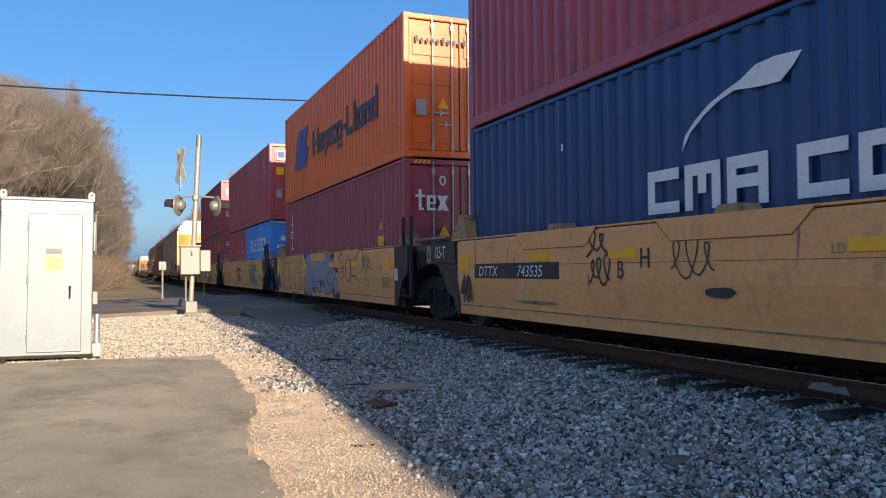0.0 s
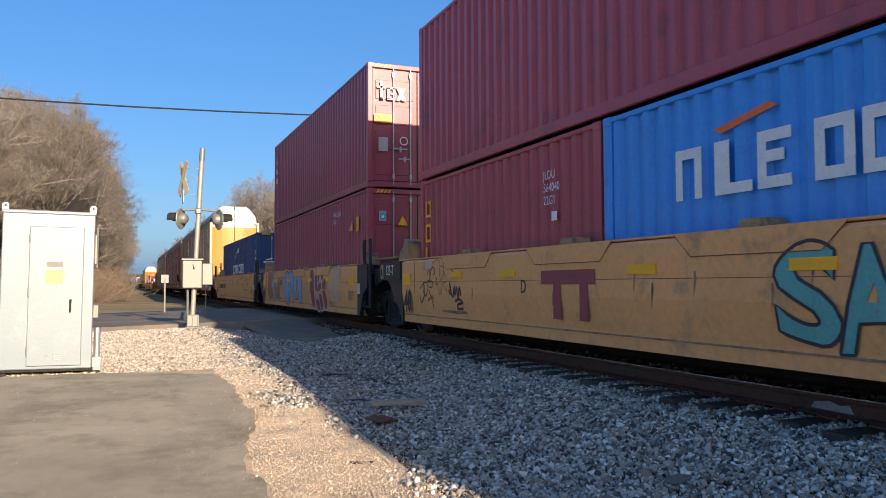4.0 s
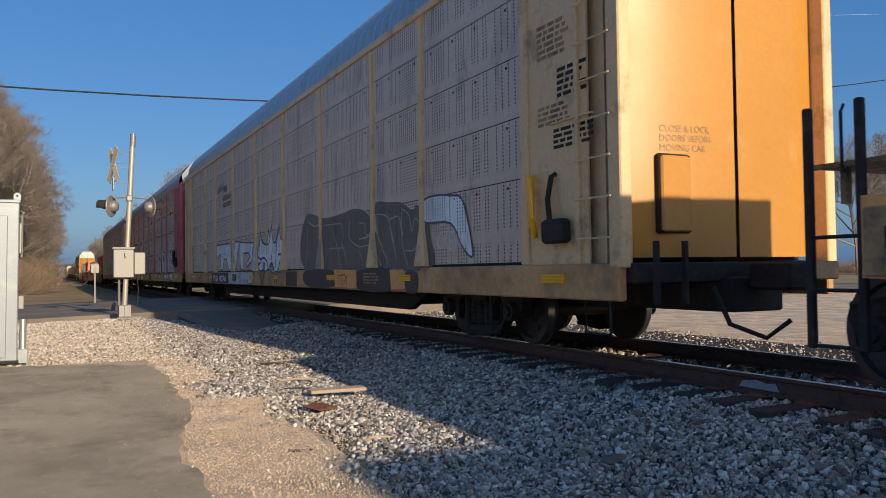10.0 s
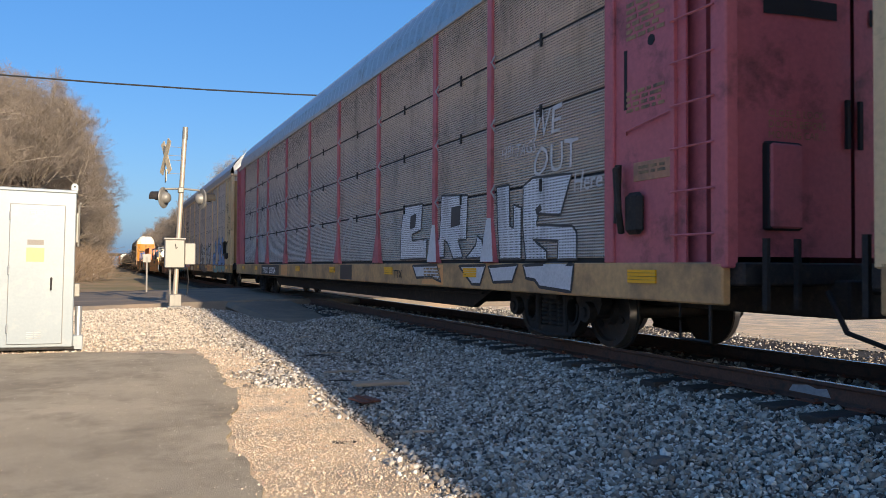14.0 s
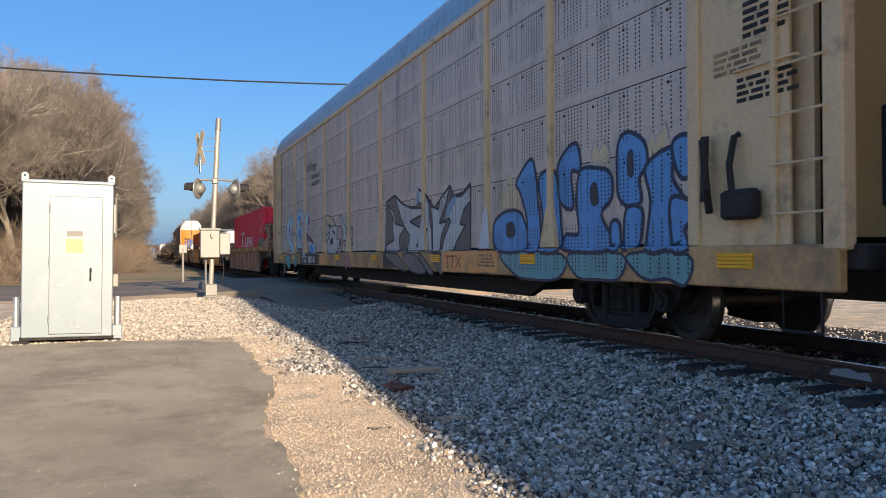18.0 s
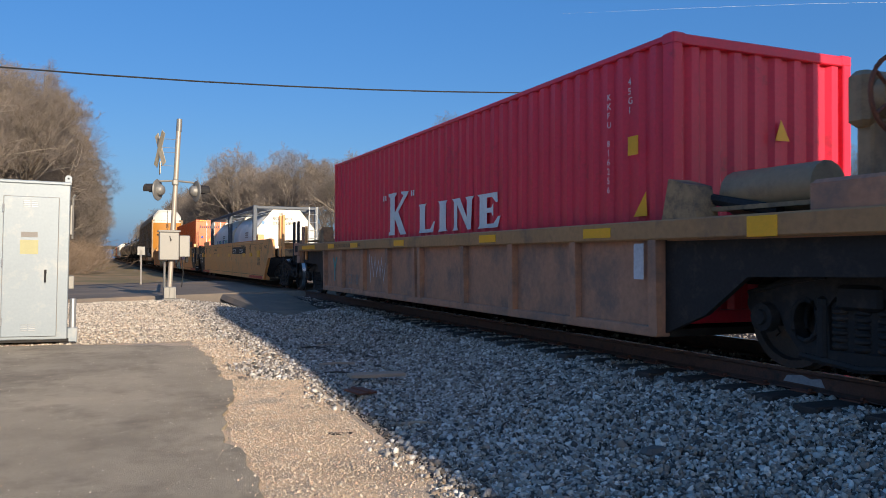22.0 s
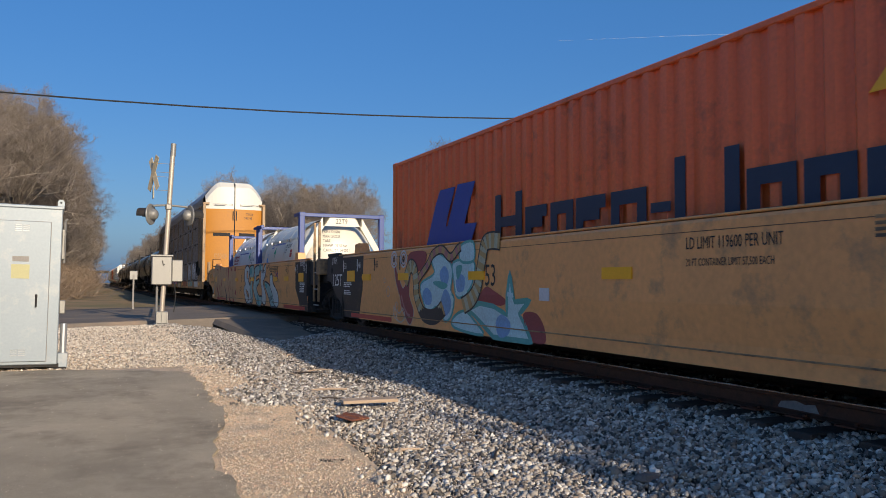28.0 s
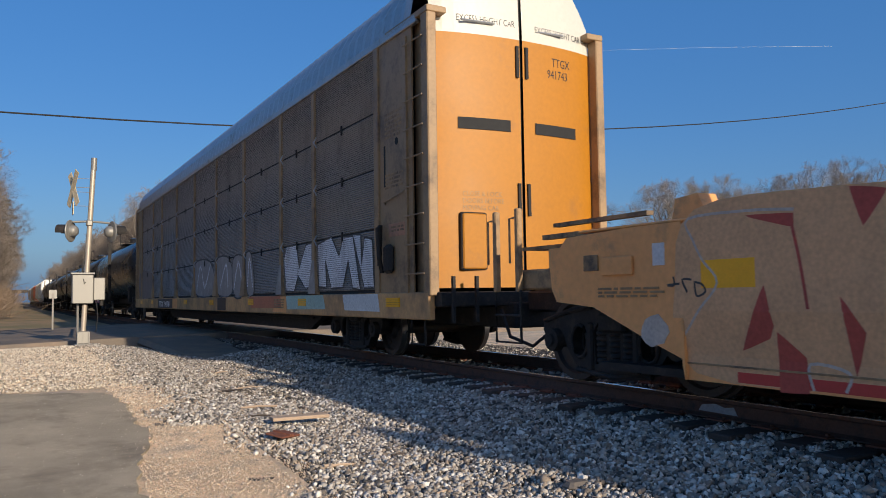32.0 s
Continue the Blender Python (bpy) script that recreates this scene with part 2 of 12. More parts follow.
TANKWHITE = material("white tank shell paint", (0.72, 0.72, 0.70), 0.35, 0, 0.06, 1, 20, 0.03, dirt=(0.5, 0.47, 0.42), dirt_at=0.72)
FRAME_BLUE = material("blue tank frame paint", (0.014, 0.045, 0.21), 0.4, 0, 0.12, 3, 30, 0.05)
FRAME_GREY = material("slate tank frame paint", (0.06, 0.075, 0.10), 0.5, 0, 0.15, 3, 30, 0.05)
TANKBLACK = material("black tank car paint", (0.022, 0.022, 0.024), 0.28, 0, 0.3, 1, 20, 0.04, dirt=(0.07, 0.055, 0.045), dirt_at=0.62)
RAIL = material("rusty rail steel", (0.12, 0.058, 0.04), 0.85, 0.0, 0.3, 5, 50, 0.2, dirt=(0.05, 0.035, 0.03), dirt_at=0.58)
RAILTOP = material("polished rail head", (0.55, 0.54, 0.53), 0.22, 1.0, 0.06, 4, 60, 0.01)
TIE = material("creosoted sleeper wood", (0.055, 0.042, 0.034), 0.85, 0, 0.35, 6, 30, 0.4, random_tint=0.4, stretch=(0.3, 3, 3))


def stone_mix(name, colours):
    """Loose stones, each with one of several colours."""
    m = material(name, (1, 1, 1), 0.85, 0, 0.18, 20, 90, 0.2)
    n, link = m.node_tree.nodes, m.node_tree.links.new
    b = n["Principled BSDF"]
    b.inputs["Specular IOR Level"].default_value = 0.25
    worn = b.inputs["Base Color"].links[0].from_socket
    ramp = n.new("ShaderNodeValToRGB")
    ramp.color_ramp.interpolation = "CONSTANT"
    for i, c in enumerate(colours):
        el = ramp.color_ramp.elements[i] if i < 2 else ramp.color_ramp.elements.new(i / len(colours))
        el.position, el.color = i / len(colours), (*c, 1)
    link(n.new("ShaderNodeNewGeometry").outputs["Random Per Island"], ramp.inputs[0])
    mul = n.new("ShaderNodeVectorMath")
    mul.operation = "MULTIPLY"
    link(ramp.outputs[0], mul.inputs[0])
    link(worn, mul.inputs[1])
    link(mul.outputs[0], b.inputs["Base Color"])
    return m


STONE = stone_mix("grey ballast stone", ((0.08, 0.074, 0.068), (0.42, 0.38, 0.33), (0.23, 0.205, 0.18), (0.54, 0.49, 0.43), (0.34, 0.275, 0.215), (0.15, 0.13, 0.113), (0.72, 0.67, 0.6), (0.37, 0.33, 0.285), (0.26, 0.21, 0.165), (0.47, 0.42, 0.355)))
STONE_WARM = stone_mix("pinkish gravel stone", ((0.74, 0.57, 0.41), (0.53, 0.41, 0.3), (0.82, 0.69, 0.53), (0.62, 0.48, 0.34), (0.3, 0.235, 0.18), (0.77, 0.61, 0.45), (0.66, 0.45, 0.32), (0.45, 0.37, 0.29)))
STONE_PALE = stone_mix("pale grey gravel stone", ((0.7, 0.6, 0.48), (0.46, 0.4, 0.33), (0.86, 0.78, 0.66), (0.3, 0.25, 0.2), (0.58, 0.48, 0.37), (0.76, 0.66, 0.53), (0.2, 0.17, 0.14), (0.64, 0.54, 0.43)))
# near black: the shade in the gaps between stones is put into this colour
BED = material("ballast bed with gap shade", (0.06, 0.052, 0.045), 0.9, 0, 0.4, 6, 45, 0.9)
GRAVEL = material("fine tan gravel", (0.74, 0.555, 0.365), 0.95, 0, 0.5, 1.3, 210, 1.0, dirt=(0.44, 0.37, 0.29), dirt_at=0.55)
ASPHALT = material("worn asphalt", (0.44, 0.36, 0.25), 0.9, 0, 0.36, 0.8, 140, 1.0, dirt=(0.29, 0.235, 0.165), dirt_at=0.58)
ROADWAY = material("road asphalt", (0.20, 0.165, 0.13), 0.9, 0, 0.25, 0.35, 60, 0.5, dirt=(0.30, 0.22, 0.155), dirt_at=0.57)
SOIL = material("dry winter ground", (0.36, 0.25, 0.15), 0.95, 0, 0.3, 0.12, 9, 0.8, dirt=(0.22, 0.19, 0.10), dirt_at=0.52)
ALU = material("weathered aluminium", (0.25, 0.24, 0.22), 0.5, 0.35, 0.1, 3, 40, 0.05)
ALUMAST = material("dull aluminium mast", (0.44, 0.38, 0.31), 0.5, 0.4, 0.1, 3, 40, 0.05)
CABPAINT = material("silver cabinet sheet", (0.255, 0.295, 0.325), 0.42, 0.15, 0.07, 1.4, 30, 0.03, dirt=(0.36, 0.365, 0.36), dirt_at=0.62)
BARK = material("grey brown bark", (0.22, 0.185, 0.15), 0.9, 0, 0.25, 3, 30, 0.3, random_tint=0.3)
PALE_BARK = material("pale sycamore bark", (0.46, 0.41, 0.35), 0.9, 0, 0.25, 3, 30, 0.3)
TWIG = material("bare twigs", (0.21, 0.172, 0.14), 0.9, 0, 0.2, 3, 30, 0.0, random_tint=0.3)
WOOD = material("old board wood", (0.42, 0.31, 0.22), 0.85, 0, 0.25, 3, 30, 0.4, stretch=(0.4, 4, 4))
RUSTY = material("rusty plate", (0.20, 0.075, 0.045), 0.8, 0.2, 0.3, 6, 50, 0.3)
CABLE = material("black cable", (0.02, 0.02, 0.02), 0.6, 0, 0.1, 5, 30, 0.0)
RED = material("red stripe", (0.50, 0.04, 0.035), 0.5, 0, 0.1, 5, 30, 0.0)
GREEN = material("green placard", (0.02, 0.38, 0.20), 0.5, 0, 0.1, 5, 30, 0.0)
TEAL = material("teal spray paint", (0.10, 0.36, 0.33), 0.6, 0, 0.2, 3, 30, 0.02)
AQUA = material("pale aqua spray paint", (0.46, 0.66, 0.68), 0.6, 0, 0.25, 2, 30, 0.02)
PINK = material("dull pink spray paint", (0.40, 0.17, 0.17), 0.6, 0, 0.25, 2, 30, 0.02)
WINE = material("wine red spray paint", (0.30, 0.055, 0.06), 0.6, 0, 0.2, 3, 30, 0.02)
AZURE = material("azure spray paint", (0.08, 0.30, 0.60), 0.6, 0, 0.2, 3, 30, 0.02)
HAZE_BLUE = material("grey blue spray paint", (0.28, 0.36, 0.47), 0.65, 0, 0.25, 2, 30, 0.02)
SILVER = material("silver spray paint", (0.50, 0.49, 0.48), 0.5, 0.1, 0.2, 3, 30, 0.02)
SPRAYBLACK = material("black spray paint", (0.03, 0.03, 0.033), 0.6, 0, 0.25, 3, 30, 0.02)
SMOKE = material("smoky grey spray paint", (0.27, 0.25, 0.235), 0.65, 0, 0.3, 2, 30, 0.02, dirt=(0.38, 0.35, 0.32), dirt_at=0.6)
PALEGREEN = material("pale green spray paint", (0.34, 0.42, 0.22), 0.6, 0, 0.2, 3, 30, 0.02)
SPRAY_OLIVE = material("pale olive spray paint", (0.42, 0.42, 0.30), 0.6, 0, 0.25, 2, 30, 0.02)
SPRAY_NAVY = material("deep blue spray paint", (0.05, 0.12, 0.22), 0.6, 0, 0.25, 3, 30, 0.02)
HAZE_WHITE = material("faded white spray paint", (0.50, 0.43, 0.37), 0.65, 0, 0.3, 3, 30, 0.02)
SPRAYWHITE = material("white spray paint", (0.62, 0.60, 0.60), 0.6, 0, 0.2, 3, 30, 0.02)

# paint on punched steel: the holes stay open
PUNCH_WHITE = perforated("pale blue white spray paint on punched steel", (0.78, 0.85, 0.86), 0.075, 0.045, 0.0135, groups=0.72, metal=0.0)
PUNCH_SILVER = perforated("silver grey spray paint on punched steel", (0.52, 0.53, 0.52), 0.075, 0.045, 0.0135, groups=0.72, metal=0.0)
PUNCH_SMOKE = perforated("smoky spray paint on punched steel", (0.13, 0.125, 0.12), 0.075, 0.045, 0.0135, groups=0.72, metal=0.0)
PUNCH_TEAL = perforated("teal spray paint on punched steel", (0.13, 0.34, 0.36), 0.075, 0.045, 0.0135, groups=0.72, metal=0.0)
PUNCH_CREAM = perforated("cream spray paint on punched steel", (0.62, 0.5, 0.3), 0.075, 0.045, 0.0135, groups=0.72, metal=0.0)
PUNCH_AZURE = perforated("azure spray paint on punched steel", (0.09, 0.3, 0.6), 0.075, 0.045, 0.0135, groups=0.72, metal=0.0)
PUNCH_PINK = perforated("dull pink spray paint on punched steel", (0.5, 0.34, 0.33), 0.075, 0.045, 0.0135, groups=0.72, metal=0.0)
PUNCH_AQUA = perforated("pale aqua spray paint on punched steel", (0.42, 0.64, 0.68), 0.075, 0.045, 0.0135, groups=0.72, metal=0.0)
LOUVRE_WHITE = perforated("white spray paint on louvred steel", (0.72, 0.73, 0.76), 0.034, 0.034, 0.0095, metal=0.0)
SMOKE_DARK = material("dark smoky spray paint", (0.055, 0.052, 0.05), 0.65, 0, 0.3, 2, 30, 0.02)
SMOKE_WARM = material("warm grey spray paint", (0.21, 0.17, 0.15), 0.65, 0, 0.35, 2, 30, 0.02)
PALE_LINE = material("pale grey spray line", (0.33, 0.33, 0.31), 0.65, 0, 0.25, 2, 30, 0.02)
FADED_BLUE = material("dust faded blue spray paint", (0.30, 0.31, 0.33), 0.7, 0, 0.3, 1.6, 30, 0.02)
FADED_DEEP = material("dust faded deep blue spray paint", (0.055, 0.16, 0.28), 0.7, 0, 0.3, 2, 30, 0.02)
SEAM_BROWN = material("dark brown grime line", (0.15, 0.075, 0.04), 0.7, 0, 0.3, 3, 30, 0.02)
OUTLINE = material("slate blue spray line", (0.075, 0.095, 0.12), 0.65, 0, 0.25, 3, 30, 0.02)
CHALK = material("chalky pale blue paint", (0.62, 0.62, 0.6), 0.65, 0, 0.3, 1.5, 30, 0.02)
PANEL_PRINT = material("faded dark lettering paint", (0.2, 0.18, 0.165), 0.65, 0, 0.25, 3, 30, 0.02)
TEAL_LINE = material("dark teal spray line", (0.045, 0.1, 0.11), 0.65, 0, 0.25, 3, 30, 0.02)
SMOKE_ROSE = material("smoky rose spray paint", (0.36, 0.2, 0.19), 0.65, 0, 0.35, 2, 30, 0.02)
ROSE_LINE = material("dull plum spray line", (0.25, 0.1, 0.13), 0.65, 0, 0.25, 3, 30, 0.02)
GREY_FADE = material("faded grey spray paint", (0.48, 0.40, 0.34), 0.65, 0, 0.25, 2, 30, 0.02)
TAN_FADE = material("faded tan spray paint", (0.62, 0.37, 0.2), 0.65, 0, 0.2, 2, 30, 0.02)
PINK_FADE = material("faded red spray paint", (0.50, 0.165, 0.085), 0.65, 0, 0.25, 2, 30, 0.02)
SPRAY_MID = material("mid blue spray paint", (0.2, 0.36, 0.58), 0.65, 0, 0.25, 2, 30, 0.02)
PALE_SPRAY = material("pale grey green spray paint", (0.62, 0.63, 0.58), 0.65, 0, 0.22, 2, 30, 0.02)
TEAL_FADE = material("faded teal spray paint", (0.36, 0.5, 0.44), 0.65, 0, 0.35, 2, 30, 0.02)
TAN_DUST = material("dusty tan spray paint", (0.66, 0.375, 0.19), 0.65, 0, 0.22, 2, 30, 0.02)
RED_FADE = material("dull red spray paint", (0.42, 0.07, 0.05), 0.65, 0, 0.25, 2, 30, 0.02)
for m in (ROADWAY, ASPHALT, GRAVEL, SOIL, BED):
    m.node_tree.nodes["Principled BSDF"].inputs["Specular IOR Level"].default_value = 0.12


# ---- mesh helpers ----
class Shape:
    """Gathers simple solids into one mesh."""

    def __init__(self):
        self.v, self.f = [], []

    def add(self, verts, faces):
        o = len(self.v)
        self.v += [tuple(p) for p in verts]
        self.f += [tuple(i + o for i in q) for q in faces]
        return self

    def box(self, x0, y0, z0, x1, y1, z1, b=0.0):
        x0, x1, y0, y1, z0, z1 = min(x0, x1), max(x0, x1), min(y0, y1), max(y0, y1), min(z0, z1), max(z0, z1)
        if not b:
            return self.add([(x, y, z) for z in (z0, z1) for x, y in ((x0, y0), (x1, y0), (x1, y1), (x0, y1))],
                            [(3, 2, 1, 0), (4, 5, 6, 7), (0, 1, 5, 4), (1, 2, 6, 5), (2, 3, 7, 6), (3, 0, 4, 7)])
        b = min(b, (x1 - x0) * 0.45, (y1 - y0) * 0.45, (z1 - z0) * 0.45)
        ring = [(x0 + b, y0), (x1 - b, y0), (x1, y0 + b), (x1, y1 - b), (x1 - b, y1), (x0 + b, y1), (x0, y1 - b), (x0, y0 + b)]
        cx, cy = (x0 + x1) / 2, (y0 + y1) / 2
        kx, ky = 1 - 2 * b / (x1 - x0), 1 - 2 * b / (y1 - y0)
        inner = [(cx + (x - cx) * kx, cy + (y - cy) * ky) for x, y in ring]
        verts = [(x, y, z0) for x, y in inner] + [(x, y, z0 + b) for x, y in ring] + [(x, y, z1 - b) for x, y in ring] + [(x, y, z1) for x, y in inner]
        faces = [tuple(range(7, -1, -1)), tuple(range(24, 32))]
        for k in range(3):
            for i in range(8):
                j = (i + 1) % 8
                faces.append((k * 8 + i, k * 8 + j, k * 8 + 8 + j, k * 8 + 8 + i))
        return self.add(verts, faces)

    def tube(self, points, r, sides=8, r_end=None, caps=True):
        """A tube through points, of one radius or tapering to r_end."""
        pts = [Vector(p) for p in points]
        verts, faces, k = [], [], len(pts)
        for i, p in enumerate(pts):
            d = (pts[min(i + 1, k - 1)] - pts[max(i - 1, 0)]).normalized()
            a = d.cross(Vector((0, 0, 1)) if abs(d.z) < 0.9 else Vector((0, 1, 0))).normalized()
            c = d.cross(a)
            rad = r if r_end is None else r + (r_end - r) * i / (k - 1)
            verts += [p + rad * (math.cos(2 * math.pi * s / sides) * a + math.sin(2 * math.pi * s / sides) * c) for s in range(sides)]
        for i in range(k - 1):
            for s in range(sides):
                t = (s + 1) % sides
                faces.append((i * sides + s, i * sides + t, i * sides + sides + t, i * sides + sides + s))
        if caps:
            faces += [tuple(range(sides - 1, -1, -1)), tuple(range((k - 1) * sides, k * sides))]
        return self.add(verts, faces)

    def prism(self, outline, axis, a, c):
        """An outline of 2D points, run along an axis from a to c. For x: (y, z); for y: (x, z); for z: (x, y)."""
        def at(p, w):
            return {"x": (w, p[0], p[1]), "y": (p[0], w, p[1]), "z": (p[0], p[1], w)}[axis]
        k = len(outline)
        verts = [at(p, a) for p in outline] + [at(p, c) for p in outline]
        faces = [tuple(range(k)), tuple(range(2 * k - 1, k - 1, -1))] + [(i, k + i, k + (i + 1) % k, (i + 1) % k) for i in range(k)]
        return self.add(verts, faces)

    def sheet(self, rows):
        """A quad sheet through equal rows of points."""
        w = len(rows[0])
        return self.add([p for r in rows for p in r], [(i * w + j, i * w + j + 1, i * w + w + j + 1, i * w + w + j) for i in range(len(rows) - 1) for j in range(w - 1)])

    def lathe(self, centre, profile, sides=20, axis="x"):
        """Radius over distance along the axis, turned; profile: (distance, radius)."""
        verts = []
        for d, r in profile:
            for s in range(sides):
                c, e = r * math.cos(2 * math.pi * s / sides), r * math.sin(2 * math.pi * s / sides)
                verts.append({"x": (d, c, e), "y": (c, d, e), "z": (c, e, d)}[axis])
        verts = [(v[0] + centre[0], v[1] + centre[1], v[2] + centre[2]) for v in verts]
        faces = [(i * sides + s, i * sides + (s + 1) % sides, (i + 1) * sides + (s + 1) % sides, (i + 1) * sides + s) for i in range(len(profile) - 1) for s in range(sides)]
        faces += [tuple(range(sides)), tuple(range((len(profile) - 1) * sides, len(profile) * sides))]
        return self.add(verts, faces)

    def mesh(self, name, mat, smooth=False):
        me = bpy.data.meshes.new(name)
        me.from_pydata(self.v, [], self.f)
        bm = bmesh.new()
        bm.from_mesh(me)
        bmesh.ops.recalc_face_normals(bm, faces=bm.faces)
        bm.to_mesh(me)
        bm.free()
        me.materials.append(mat)
        if smooth:
            me.shade_smooth()
            me.set_sharp_from_angle(angle=radians(38))
        return me


def part(name, shape, mat, parent, label="", smooth=False):
    """One mesh object under a thing or a part; shape may be a Shape or a ready mesh."""
    ob = new(name, shape if isinstance(shape, bpy.types.Mesh) else shape.mesh(name, mat, smooth))
    ob.parent = parent
    if label:
        ob["label"] = label
    return ob


def thing(name, label, category, group="", kind="", at=(0, 0, 0)):
    ob = new(name)
    ob.empty_display_size = 0.3
    ob.location = at
    return tagged(ob, label, category, group, kind)


def solid(name, shape, mat, label, category, group="", kind="", smooth=False):
    return tagged(new(name, shape.mesh(name, mat, smooth)), label, category, group, kind)


def lettering(text, height, mat, squeeze=1.0, bold=0.0, fine=2):
    """Flat letters as a mesh: x to the right, y up, start at the origin."""
    cu = bpy.data.curves.new("letters", "FONT")
    cu.body, cu.size, cu.resolution_u, cu.offset = text, height * 1.38, fine, bold
    ob = bpy.data.objects.new("letters", cu)
    me = bpy.data.meshes.new_from_object(ob)
    bpy.data.objects.remove(ob)
    me.transform(Matrix.Diagonal((squeeze, 1, 1, 1)))
    me.materials.clear()
    me.materials.append(mat)
    return me


def mark(name, text, height, mat, parent, x, y, z, squeeze=1.0, end=False, down=False, bold=0.0):
    """Letters on the near side of a car (reading towards +y in the picture's left-to-right, so from far to near) or on its front end."""
    me = lettering(text, height, mat, squeeze, bold)
    if down:
        me.transform(Matrix.Rotation(radians(-90), 4, "Z"))
    if end:   # face looks to -y
        m = Matrix(((1, 0, 0, x), (0, 0, -1, y), (0, 1, 0, z), (0, 0, 0, 1)))
    else:     # face looks to -x; letters run towards -y
        m = Matrix(((0, 0, -1, x), (-1, 0, 0, y), (0, 1, 0, z), (0, 0, 0, 1)))
    me.transform(m)
    return part(name, me, mat, parent)


def slanted(ob, z, by=0.2):
    """Lean a mark's letters forward."""
    for v in ob.data.vertices:
        v.co.y -= by * (v.co.z - z)
    return ob


def on_door(ob):
    """Lay a mark on the bowed face of a rack's front door."""
    for v in ob.data.vertices:
        v.co.y = -13.253 - 0.5 * math.sqrt(max(0.0, 1 - (v.co.x / 1.75) ** 2)) + 0.05 * max(0.0, v.co.z - 4.55)
    return ob


def on_dome(ob):
    """Lay a mark on the front end of a lying tank."""
    for v in ob.data.vertices:
        v.co.y = float(np.interp(math.hypot(v.co.x, v.co.z - 1.35), (0.05, 0.45, 0.8, 1.02, 1.13), (0.12, 0.16, 0.28, 0.5, 0.85))) - 0.006
    return ob


def on_shell(ob, r=1.13, mid=1.35):
    """Lay a mark on the near side of a lying tank."""
    for v in ob.data.vertices:
        v.co.x = -math.sqrt(max(0.05, r * r - (v.co.z - mid) ** 2)) - (0.003 if v.co.x > -1.1305 else 0.005)
    return ob


# ---- the train's rolling ----
moving = []       # (thing, place on the train)
turning = []      # (wheelset, its parent truck's height, radius)


def on_train(ob, s, z=0.0):
    ob.location = (TRACK, s, z)
    moving.append((ob, s, z))
    return ob


def corrugate(length, pitch=0.278, depth=0.05):
    """Plan outline of a container wall: (distance, depth)."""
    k = max(2, round(length / pitch))
    p = length / k
    pts = []
    for i in range(k):
        o = i * p
        pts += [(o, depth), (o + 0.3 * p, depth), (o + 0.48 * p, 0.0), (o + 0.82 * p, 0.0)]
    return pts + [(length, depth)]


